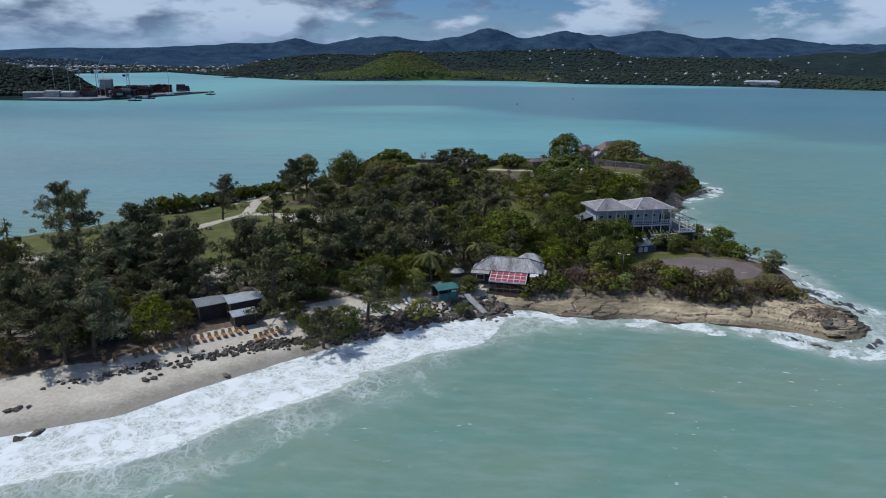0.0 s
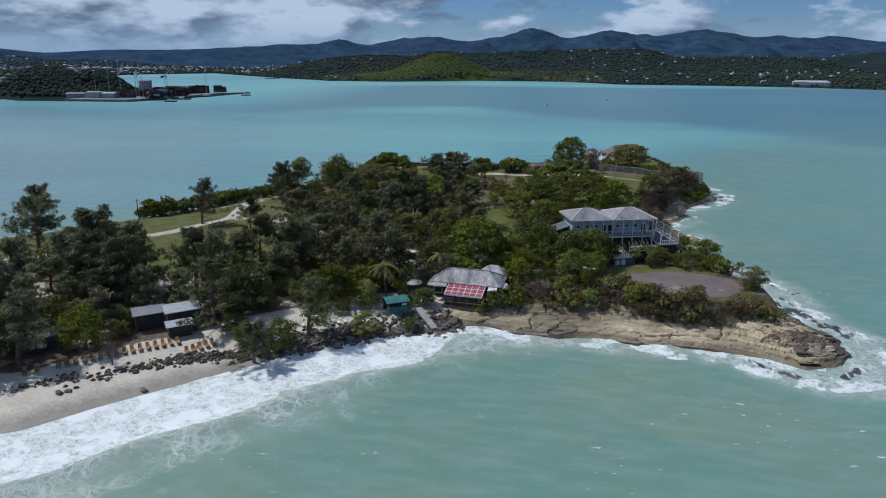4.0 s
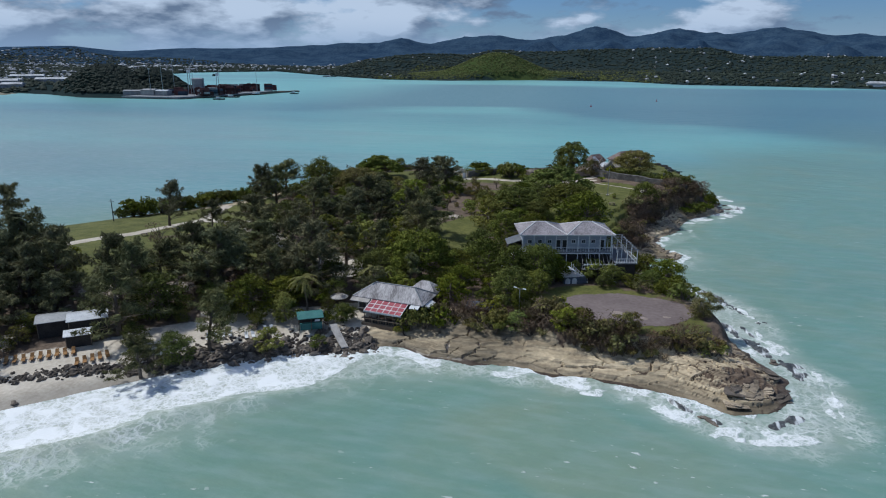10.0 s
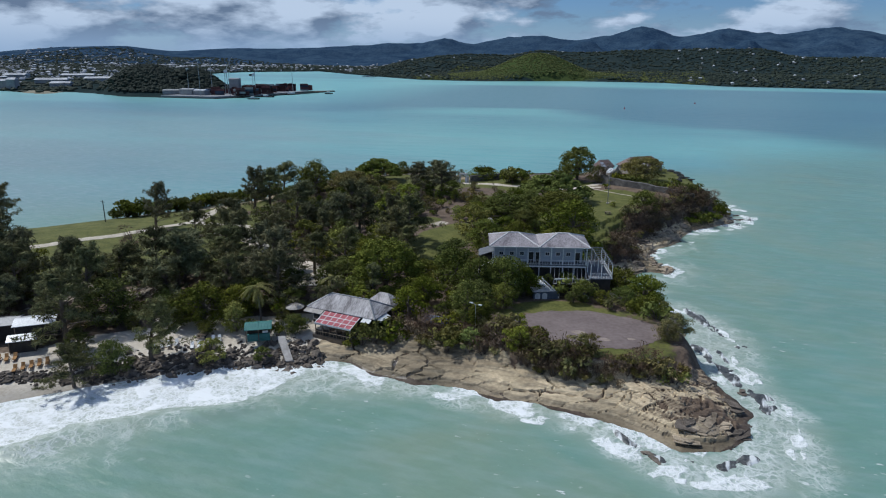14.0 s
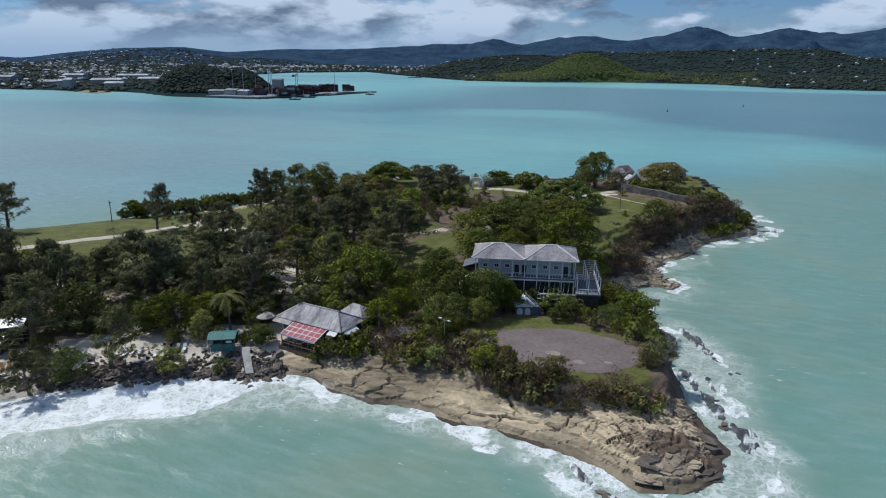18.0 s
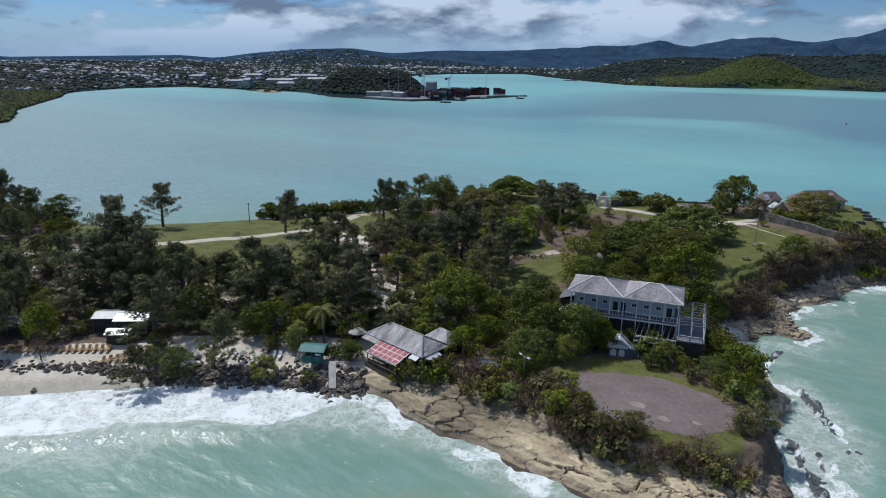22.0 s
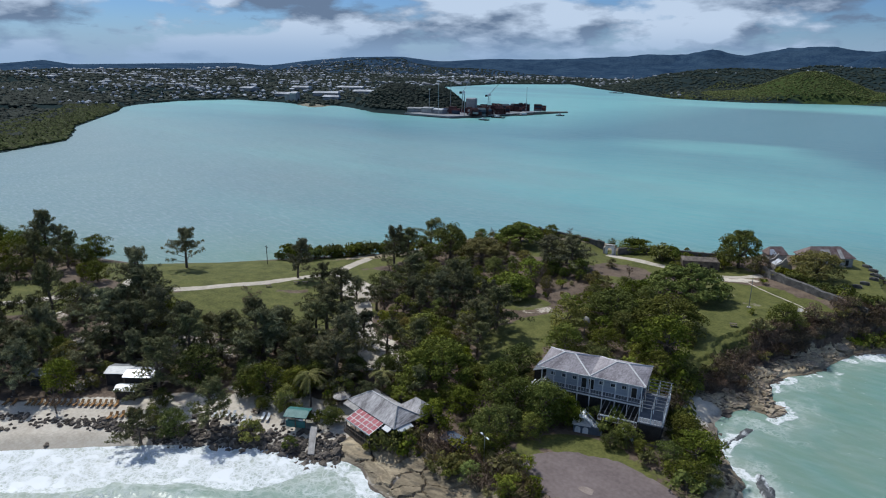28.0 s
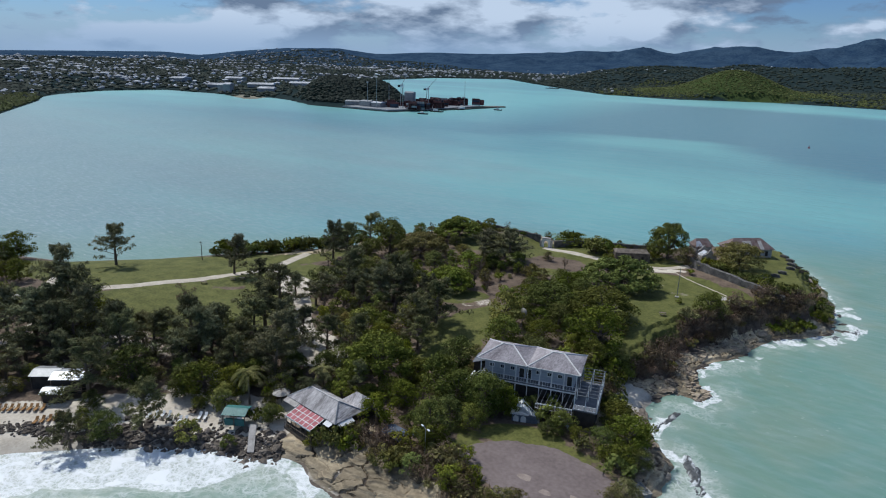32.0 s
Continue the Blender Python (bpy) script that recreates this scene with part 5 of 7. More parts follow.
for k, (x0, x1) in enumerate(((0.0, 10.75), (10.75, 21.6))):
    r = part("roof", Geo().hip(x0, 0.0, x1, 10.1, E1, E1 + 1.8, 4.25, 0.16), "shingle", house, "weathered grey shingle hipped roof")
    for a, b in (((x0, 0, E1), (x0 + 4.25, 5.05, E1 + 1.8)), ((x1, 0, E1), (x1 - 4.25, 5.05, E1 + 1.8)), ((x0 + 4.25, 5.05, E1 + 1.8), (x1 - 4.25, 5.05, E1 + 1.8)),
                 ((x0, 10.1, E1), (x0 + 4.25, 5.05, E1 + 1.8)), ((x1, 10.1, E1), (x1 - 4.25, 5.05, E1 + 1.8))):
        part("ridge_cap", Geo().tube([a, b], [0.16, 0.16], 5), "ridge", r)
    part("gutter", Geo().box(x0 + 0.05, -0.12, E1 - 0.2, x1 - 0.05, -0.003, E1 - 0.02), "ridge", house)
for k in range(9):
    part("post", Geo().box(0.75 + k * 2.5, 0.32, -1.2, 0.93 + k * 2.5, 0.5, E1 - 0.16), "white", house)
for k in range(8):
    railing(house, 0.95 + k * 2.5, 0.41, 3.2 + k * 2.5, 0.41, 4.98)
for x in (2.7, 5.0, 7.2, 12.7, 15.0, 17.2):
    window(house, x, 2.4, 6.45, 0.85, 0.7)
for x in (9.2, 10.7, 19.2):
    d = part("door", Geo().box(x - 0.5, 2.32, 5.0, x + 0.5, 2.41, 7.15), "dark", house)
    part("door_frame", Geo().box(x - 0.62, 2.30, 5.0, x - 0.5, 2.42, 7.27).box(x + 0.5, 2.30, 5.0, x + 0.62, 2.42, 7.27).box(x - 0.5, 2.30, 7.15, x + 0.5, 2.42, 7.27), "white", d)
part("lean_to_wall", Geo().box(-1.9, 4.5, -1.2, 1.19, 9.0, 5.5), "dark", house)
part("lean_to_roof", Geo().slab([(-2.2, 4.2, 5.6), (1.15, 4.2, 6.7), (1.15, 9.4, 6.7), (-2.2, 9.4, 5.6)], 0.12), "beam", house)
# outer stair at the end of the veranda
for k in range(12):
    part("step", Geo().box(-1.0 - 0.28 * k, 0.6, 4.8 - 0.36 * k, -0.72 - 0.28 * k, 1.8, 4.9 - 0.36 * k), "white", house)
railing(house, 0.6, 0.6, -3.2, 0.6, 4.9, 0.95, tilt=-4.2)
# deck and open timber frame at the other end
deck = part("deck", Geo().box(20.95, -4.0, 3.3, 25.8, 9.0, 3.5), "beam", house)
# boxes filling the space below the decks, coloured dark to imitate shade
part("deck_shade_box", Geo().box(21.3, -3.6, -1.5, 25.4, 8.6, 3.3), "dark", house)
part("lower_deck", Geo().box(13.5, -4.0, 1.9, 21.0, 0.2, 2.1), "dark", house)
part("deck_shade_box", Geo().box(13.9, -3.6, -1.5, 20.8, 0.0, 1.9), "dark", house)
for x in (21.2, 23.4, 25.6):
    for y in (-3.8, 0.4, 4.6, 8.8):
        part("post", Geo().box(x - 0.08, y - 0.08, 3.5, x + 0.08, y + 0.08, 6.6), "white", house)
for y in np.arange(-3.8, 9.0, 1.4):
    part("rafter", Geo().box(20.9, y - 0.035, 6.6, 25.9, y + 0.035, 6.72), "grey", house)
for x in (21.2, 23.4, 25.6):
    part("beam", Geo().box(x - 0.05, -3.9, 6.42, x + 0.05, 8.9, 6.6), "grey", house)
for a in ((21.2, -3.8, 25.6, -3.8), (25.6, -3.8, 25.6, 8.8)):
    railing(house, *a, 3.5)
railing(house, 13.6, -3.9, 20.9, -3.9, 2.1)
for x in np.arange(14.2, 21.2, 0.95):
    part("rafter", Geo().tube([(x, 0.25, 4.5), (x - 0.5, -3.9, 3.3)], [0.05, 0.05], 4), "grey", house)
part("beam", Geo().tube([(13.9, -3.9, 3.3), (21.2, -3.9, 3.3)], [0.08, 0.08], 4), "white", house)
for k in range(9):
    part("step", Geo().box(18.6 + 0.26 * k, -5.3, 1.9 - 0.3 * k, 18.86 + 0.26 * k, -4.1, 2.0 - 0.3 * k), "white", house)

# ---- white hut with steps ----
hut = thing("white_hut", "low blue-and-white hut with two arched doors and outside steps", "hut", pose(43.1, 165.3, gz(45, 166.5) - 0.1, 0, 0, 22))
part("wall", Geo().box(0, 0, 0, 5.2, 2.4, 1.75), "hutblue", hut, "dark blue-grey boarded wall")
part("eave_board", Geo().box(-0.12, -0.1, 1.72, 3.4, -0.003, 1.92), "white", hut)
part("roof", Geo().add([(-0.3, -0.3, 1.9), (3.4, -0.3, 1.9), (3.4, 2.7, 1.9), (-0.3, 2.7, 1.9), (1.5, -0.3, 2.45), (1.5, 2.7, 2.45), (-0.3, -0.3, 1.78), (3.4, -0.3, 1.78), (3.4, 2.7, 1.78), (-0.3, 2.7, 1.78)],
                       [(0, 4, 5, 3), (4, 1, 2, 5), (0, 1, 4), (2, 3, 5), (6, 9, 8, 7), (0, 6, 7, 1), (1, 7, 8, 2), (2, 8, 9, 3), (3, 9, 6, 0)]), "ridge", hut)
for x in (0.85, 2.35):
    arch = Geo()
    pts = [(x - 0.55, -0.05, 0.1), (x + 0.55, -0.05, 0.1)] + [(x + 0.55 * math.cos(a), -0.05, 1.0 + 0.45 * math.sin(a)) for a in np.linspace(0, math.pi, 9)]
    k = len(pts)
    arch.add(pts + [(p[0], 0.02, p[2]) for p in pts], [tuple(range(k))] + [(i, i + k, (i + 1) % k + k, (i + 1) % k) for i in range(k)])
    part("door", arch, "white", hut, "white arched door")
for k in range(13):
    part("step", Geo().box(2.0 + 0.27 * k, 0.35, 3.25 - 0.25 * k, 2.3 + 0.27 * k, 1.45, 3.33 - 0.25 * k), "white", hut)
for y in (0.3, 1.5):
    part("stringer", Geo().tube([(1.95, y, 3.3), (5.5, y, 0.1)], [0.09, 0.09], 4), "white", hut)
    railing(hut, 2.0, y, 5.5, y, 3.35, 0.85, tilt=-3.2)
for x, y in ((2.0, 0.3), (2.0, 1.5), (1.0, 1.5)):
    part("post", Geo().box(x - 0.06, y - 0.06, 1.9, x + 0.06, y + 0.06, 4.6), "white", hut)
part("landing", Geo().box(0.9, 0.25, 3.2, 2.0, 3.4, 3.3), "white", hut)

# ---- beach restaurant ----
rest = thing("beach_restaurant", "beach restaurant with a grey hipped roof and red-and-white awning roof", "restaurant", pose(1.9, 142.9, 3.0, 0, 0, -7.8))
part("wall", Geo().box(1.4, 0.9, -0.6, 15.3, 6.9, 2.6), "dark", rest)
part("roof", Geo().hip(0.6, 0.2, 16.1, 7.5, 2.8, 4.95, 3.4, 0.15), "shingle2", rest, "silver-grey shingle hipped roof")
for a, b in (((0.6, 0.2, 2.8), (4.0, 3.85, 4.95)), ((16.1, 0.2, 2.8), (12.7, 3.85, 4.95)), ((4.0, 3.85, 4.95), (12.7, 3.85, 4.95)), ((0.6, 7.5, 2.8), (4.0, 3.85, 4.95)), ((16.1, 7.5, 2.8), (12.7, 3.85, 4.95))):
    part("ridge_cap", Geo().tube([a, b], [0.14, 0.14], 5), "grey", rest)
part("rear_wall", Geo().box(9.8, 6.9, -0.4, 15.6, 11.3, 2.3), "dark", rest)
part("rear_roof", Geo().hip(9.4, 6.9, 15.9, 11.7, 2.75, 4.7, 2.4, 0.15), "shingle2", rest)
AWF, AWT = 1.55, 2.62
aw = part("awning_roof", Geo().slab([(5.0, -3.3, AWF), (12.9, -3.3, AWF), (12.9, 0.1, AWT), (5.0, 0.1, AWT)], 0.1), "red", rest, "red awning roof with white battens")
for k in range(7):
    x = 5.0 + k * 1.317
    part("batten", Geo().slab([(x - 0.06, -3.32, AWF + 0.05), (x + 0.06, -3.32, AWF + 0.05), (x + 0.06, 0.12, AWT + 0.05), (x - 0.06, 0.12, AWT + 0.05)], 0.09), "white", aw)
for y in (-2.3, -1.1):
    z = AWF + 0.04 + (y + 3.3) / 3.4 * (AWT - AWF)
    part("batten", Geo().slab([(4.9, y - 0.06, z - 0.02), (13.0, y - 0.06, z - 0.02), (13.0, y + 0.06, z + 0.025), (4.9, y + 0.06, z + 0.025)], 0.1), "white", aw)
part("front_fascia", Geo().box(4.9, -3.4, AWF - 0.28, 13.0, -3.32, AWF + 0.05), "white", aw)
part("eave_awning", Geo().slab([(0.5, -0.9, 2.25), (4.6, -0.9, 2.25), (4.6, 0.25, 2.66), (0.5, 0.25, 2.66)], 0.08), "palestone", rest)
part("eave_awning", Geo().slab([(13.5, -0.8, 2.25), (15.4, -0.8, 2.25), (15.4, 0.25, 2.66), (13.5, 0.25, 2.66)], 0.08), "white", rest)
part("eave_awning", Geo().slab([(16.05, 0.8, 2.62), (17.0, 0.8, 2.2), (17.0, 4.4, 2.2), (16.05, 4.4, 2.62)], 0.08), "white", rest)
part("front_wall", Geo().box(5.05, -3.12, -0.9, 12.85, -3.02, 0.15), "dark", rest, "dark boarded terrace wall")
part("terrace", Geo().box(4.5, -3.6, -1.9, 13.4, 0.9, -0.9), "wood", rest)
for k in range(6):
    part("post", Geo().box(5.0 + k * 1.55, -3.3, -0.9, 5.14 + k * 1.55, -3.16, AWF - 0.1), "wood", rest)
railing(rest, 4.6, -3.5, 13.3, -3.5, -0.9, 0.9, paint="wood")
for k in range(4):
    window(rest, 2.4 + k * 4.0, 0.9, 0.2, 1.6, 1.2)

# ---- green-roofed shelter by the sand ----
gs = thing("beach_shelter", "small beach bar shelter with a teal green metal roof", "shelter", pose(-3.9, 131.6, 2.5, 0, 0, 30))
roof = part("roof", Geo().slab([(-0.2, -0.2, 2.0), (4.7, -0.2, 2.0), (4.7, 1.9, 2.55), (-0.2, 1.9, 2.55)], 0.09).slab([(-0.2, 1.9, 2.55), (4.7, 1.9, 2.55), (4.7, 3.7, 2.1), (-0.2, 3.7, 2.1)], 0.09), "green", gs)
for k in range(9):
    part("seam", Geo().tube([(0.1 + 0.55 * k, -0.2, 2.02), (0.1 + 0.55 * k, 1.9, 2.57)], [0.03, 0.03], 4), "green", roof)
for x in (0.05, 2.3, 4.5):
    for y in (0.0, 3.5):
        part("post", Geo().box(x - 0.07, y - 0.07, -0.5, x + 0.07, y + 0.07, 1.95), "wood", gs)
part("counter", Geo().box(0.25, 0.1, -0.4, 4.3, 0.6, 0.95), "green", gs)
part("sign", Geo().box(3.0, 0.02, 1.2, 4.0, 0.08, 1.6), "white", gs)
part("back_wall", Geo().box(0.15, 3.3, -0.4, 4.4, 3.42, 1.9), "dark", gs)
solid("timber_ramp", Geo().slab([(1.0, 134.2, 2.9), (2.3, 134.9, 2.9), (6.4, 130.6, 0.5), (5.3, 129.9, 0.5)], 0.2), "palestone", "pale concrete ramp leading down to the rocks", "ramp", kind="structure")

# ---- sheds under the trees ----
for x, y, z, w, dd, turn, rise, roof, label in (
        (-47.6, 119.4, 2.6, 5.2, 4.4, 38, 3.6, "grey", "beach hut with a weathered grey metal roof under the trees"), (-41.8, 121.4, 2.6, 6.2, 4.6, 38, 4.0, "tin", "beach hut with a white metal roof under the trees"),
        (-40.2, 117.0, 2.6, 4.0, 2.8, 38, 2.8, "tin", "low white-roofed beach store under the trees"), (-60.5, 107.5, 2.4, 4.2, 3.4, 38, 3.2, "grey", "small beach stall with a grey pitched roof"),
        (28.0, 147.4, 3.2, 4.6, 3.0, -8, 2.0, "hutblue", "low blue-grey service shed among shrubs")):
    hutx = thing("beach_hut", label, "hut", pose(x, y, gz(x, y) - 0.05, 0, 0, turn))
    part("wall", Geo().box(-w / 2, -dd / 2, 0, w / 2, dd / 2, rise - 0.5), "dark", hutx)
    part("roof", Geo().slab([(-w / 2 - 0.4, -dd / 2 - 0.4, rise - 0.45), (w / 2 + 0.4, -dd / 2 - 0.4, rise - 0.45), (w / 2 + 0.4, 0, rise + 0.2), (-w / 2 - 0.4, 0, rise + 0.2)], 0.1)
         .slab([(-w / 2 - 0.4, 0, rise + 0.2), (w / 2 + 0.4, 0, rise + 0.2), (w / 2 + 0.4, dd / 2 + 0.4, rise - 0.45), (-w / 2 - 0.4, dd / 2 + 0.4, rise - 0.45)], 0.1), roof, hutx)
    for sx_ in (-1, 1):
        part("post", Geo().box(sx_ * w / 2 - 0.06, -dd / 2 - 0.32, 0, sx_ * w / 2 + 0.06, -dd / 2 - 0.2, rise - 0.55), "wood", hutx)

umb = thing("patio_canopy", "round off-white canopy beside the restaurant roof", "canopy", pose(-1.2, 144.6, gz(-1.2, 144.6)))
part("pole", Geo().tube([(0, 0, -0.1), (0, 0, 3.0)], [0.07, 0.06], 7), "wood", umb)
g = Geo()
for r_, z_ in ((1.9, 2.35), (1.92, 2.45), (1.2, 2.78), (0.08, 3.05)):
    g.v += [(r_ * math.cos(a), r_ * math.sin(a), z_) for a in np.arange(16) * math.pi / 8]
g.f = [(a + k * 16, (a + 1) % 16 + k * 16, (a + 1) % 16 + (k + 1) * 16, a + (k + 1) * 16) for k in range(3) for a in range(16)] + [tuple(range(48, 64)), tuple(range(15, -1, -1))]
part("top", g, "palestone", umb)
for k in range(8):
    a = k * math.pi / 4
    part("rib", Geo().tube([(1.93 * math.cos(a), 1.93 * math.sin(a), 2.46), (1.21 * math.cos(a), 1.21 * math.sin(a), 2.8), (0.06 * math.cos(a), 0.06 * math.sin(a), 3.06)], [0.03, 0.03, 0.03], 4), "wood", umb)

# ---- parking area ----
LOT = [(40.2, 149.2), (42.6, 154.2), (46.6, 157.6), (51.5, 159.9), (57.5, 161.0), (64.5, 159.6), (68.6, 155.8), (68.2, 150.6), (66.0, 147.0), (60.5, 144.0), (53.2, 142.6), (48.6, 144.6), (43.8, 147.0)]
ring_ = np.array(LOT)
for _ in range(3):
    nxt = np.roll(ring_, -1, 0)
    ring_ = np.stack([0.75 * ring_ + 0.25 * nxt, 0.25 * ring_ + 0.75 * nxt], 1).reshape(-1, 2)
ring_ = ring_ + np.stack([rough_noise(ring_[:, 0], ring_[:, 1], 2.2), rough_noise(ring_[:, 1], ring_[:, 0], 2.2)], 1) * 2.2 - 1.1
lot_pts = [(float(x), float(y), 4.78) for x, y in ring_[::-1]]
if sum(a[0] * b[1] - b[0] * a[1] for a, b in zip(lot_pts, lot_pts[1:] + lot_pts[:1])) < 0:
    lot_pts.reverse()
lot = solid("parking_area", Geo().slab(lot_pts, 0.6), "asphalt", "worn purple-grey asphalt parking area with pale patches", "pavement", kind="structure")
for x, y, r in ((54.4, 149.6, 1.3), (59.0, 147.9, 1.0), (63.5, 149.5, 0.7)):
    pts = [(x + r * (1 + 0.2 * math.sin(3 * a + x)) * math.cos(a), y + r * 0.8 * (1 + 0.15 * math.cos(2 * a)) * math.sin(a), 4.786) for a in np.arange(16) * math.pi / 8]
    solid("patch", Geo().slab(pts, 0.05), "patch", "pale worn patch in the asphalt", "patch", kind="structure")

# ---- roads ----
for line, width in ROADS:
    pts = []
    for (xa, ya), (xb, yb) in zip(line[:-1], line[1:]):
        n = max(1, int(math.hypot(xb - xa, yb - ya) / 1.2))
        pts += [(xa + (xb - xa) * k / n, ya + (yb - ya) * k / n) for k in range(n)]
    pts.append(line[-1])
    p = np.array(pts)
    for _ in range(10):
        p[1:-1] = (p[:-2] + 2 * p[1:-1] + p[2:]) / 4
    t = np.gradient(p, axis=0)
    t /= np.linalg.norm(t, axis=1)[:, None]
    nrm = np.stack([-t[:, 1], t[:, 0]], -1)
    g = Geo()
    cols = 5
    wob = width * (0.85 + 0.35 * rough_noise(p[:, 0], p[:, 1], 6.0))
    rows_ = []
    for k in range(cols):
        q = p + nrm * (wob * (k / (cols - 1) - 0.5))[:, None]
        rows_.append(np.column_stack([q, ground_height(q[:, 0], q[:, 1]) + (0.09 if 0 < k < cols - 1 else -0.05)]))
    v = np.stack(rows_, 1).reshape(-1, 3)
    f = [(i * cols + k, i * cols + k + 1, (i + 1) * cols + k + 1, (i + 1) * cols + k) for i in range(len(p) - 1) for k in range(cols - 1)]
    g.add(v, f)
    solid("road", g, "gravel", "pale coral-gravel track winding across the grass", "road", kind="structure", smooth=True)

# ---- fort ----


def wall_run(name, line, thick, top, base, material, label):
    """A wall along a line of places; top and base are heights above the sea."""
    g = Geo()
    far = np.r_[0, np.cumsum(np.hypot(*np.diff(np.array(line), axis=0).T))]
    tops = list(top) if isinstance(top, (list, tuple)) else [top] * len(line)
    s_ = np.linspace(0, far[-1], max(2, int(far[-1] / 1.5)))
    p = [Vector((np.interp(q, far, [a[0] for a in line]), np.interp(q, far, [a[1] for a in line]), 0)) for q in s_]
    wr = np.random.default_rng(len(line))
    top = [float(np.interp(q, far, tops)) + 0.9 * (float(rough_noise(np.array([q * 3.0]), np.array([len(line) * 9.0]), 14.0)[0]) - 0.55) + wr.uniform(-0.07, 0.05) for q in s_]
    p = [q + Vector((wr.normal(0, 0.07), wr.normal(0, 0.07), 0)) for q in p]
    n = len(p)
    for k in range(n):
        way = (p[min(k + 1, n - 1)] - p[max(k - 1, 0)]).normalized()
        side = Vector((-way.y, way.x, 0)) * thick / 2
        t = top[k] if isinstance(top, (list, tuple)) else top
        for q, z in ((p[k] - side * 1.25, base), (p[k] + side * 1.25, base), (p[k] + side, t), (p[k] - side, t)):
            g.v.append((q.x, q.y, z))
    for k in range(n - 1):
        a, b = 4 * k, 4 * k + 4
        g.f += [(a + 1, b + 1, b + 2, a + 2), (a + 2, b + 2, b + 3, a + 3), (a + 3, b + 3, b, a)]
    g.f += [(0, 1, 2, 3), (4 * n - 1, 4 * n - 2, 4 * n - 3, 4 * n - 4)]
    return solid(name, g, material, label, "wall", kind="structure")


wall_run("wall_rampart", [(46.5, 286), (50, 282.5), (54, 279.8), (58.5, 277), (63, 274.4), (68, 271.8), (73, 269.5), (78, 268)], 1.4, [11.0, 11.0, 10.8, 10.8, 10.7, 10.4, 10.0, 9.4], 5.0, "stone", "old dark stone rampart wall above the grass")
wall_run("wall_parapet", [(-40, 289), (-25, 287), (-10.5, 285.5)], 0.9, [8.4, 9.0, 8.8], 4.5, "stone", "low dark stone parapet along the fort edge")
wall_run("wall_parapet_far", [(-4, 284), (6, 292), (18, 297), (34, 303)], 0.9, [8.2, 8.3, 8.2, 8.4], 4.5, "stone", "low dark stone parapet beyond the gate")

gate = thing("fort_gate", "white-plastered arched stone gateway at the road", "gate", pose(-6.6, 282.4, gz(-6.6, 281.5) - 0.1, 0, 0, 15))
g = Geo()
outer = [(-1.6, 0), (1.6, 0), (1.6, 3.5), (-1.6, 3.5)]
arch = [(0.85, 0)] + [(0.85 * math.cos(a), 1.7 + 0.85 * math.sin(a)) for a in np.linspace(0, math.pi, 9)] + [(-0.85, 0)]
ring = [(1.6, 0), (1.6, 1.7), (1.6, 2.4), (1.6, 3.5), (0.6, 3.5), (0.0, 3.5), (-0.6, 3.5), (-1.6, 3.5), (-1.6, 2.4), (-1.6, 1.7), (-1.6, 0)]
for y in (-0.5, 0.5):
    g.v += [(x, y, z) for x, z in arch] + [(x, y, z) for x, z in ring]
n = len(arch)
for k in range(n - 1):
    g.f += [(k, k + 1, n + k + 1, n + k), (2 * n + k + 1, 2 * n + k, 3 * n + k, 3 * n + k + 1), (k + 1, k, 2 * n + k, 2 * n + k + 1), (n + k, n + k + 1, 3 * n + k + 1, 3 * n + k)]
part("arch", g, "white", gate)
part("cornice", Geo().box(-1.75, -0.62, 3.5, 1.75, 0.62, 3.75), "palestone", gate)
for x in (-2.4, 1.65):
    part("buttress", Geo().box(x, -0.45, 0, x + 0.75, 0.45, 2.6), "palestone", gate)

mag = thing("stone_magazine", "roofless dark stone fort building in the grass", "ruin", pose(26, 284.2, gz(26, 284) - 0.3, 0, 0, 29))
for nm, b in (("front_wall", (-6, -2.8, 0, 6, -2.2, 3.4)), ("rear_wall", (-6, 2.2, 0, 6, 2.8, 3.5)), ("side_wall", (-6.01, -2.2, 0, -5.4, 2.2, 3.3)), ("side_wall", (5.4, -2.2, 0, 6.01, 2.2, 3.2))):
    part(nm, Geo().box(*b), "boulder", mag)
part("vault", Geo().hip(-5.9, -2.7, 5.9, 2.7, 3.3, 4.2, 1.0, 0.2), "boulder", mag)
# black plates on the wall stand in for the dark inside of openings
for x in (-3.4, 0.0, 3.4):
    part("opening_plate", Geo().box(x - 0.4, -2.84, 0.9, x + 0.4, -2.78, 2.2), "iron", mag)

ruin = thing("roofless_ruin", "pale broken masonry ruin with pointed gables", "ruin", pose(49.5, 291.5, 9.0, 0, 0, 35))
gable = lambda y: [(-2.6, y, -1.5), (2.6, y, -1.5), (2.6, y, 2.4), (1.5, y, 3.2), (0.3, y, 5.0), (-0.9, y, 3.4), (-2.6, y, 2.6)]  # noqa: E731
for y in (-3.0, 2.6):
    pts = gable(y) + [(x, y + 0.45, z) for x, _, z in gable(y)]
    part("gable_wall", Geo().add(pts, [tuple(range(7)), tuple(range(13, 6, -1))] + [(i, i + 7, (i + 1) % 7 + 7, (i + 1) % 7) for i in range(7)]), "palestone", ruin)
part("side_wall", Geo().box(-2.6, -2.55, -1.5, -2.15, 2.6, 2.3), "palestone", ruin)
part("side_wall", Geo().box(2.15, -2.55, -1.5, 2.6, 2.6, 1.2), "palestone", ruin)
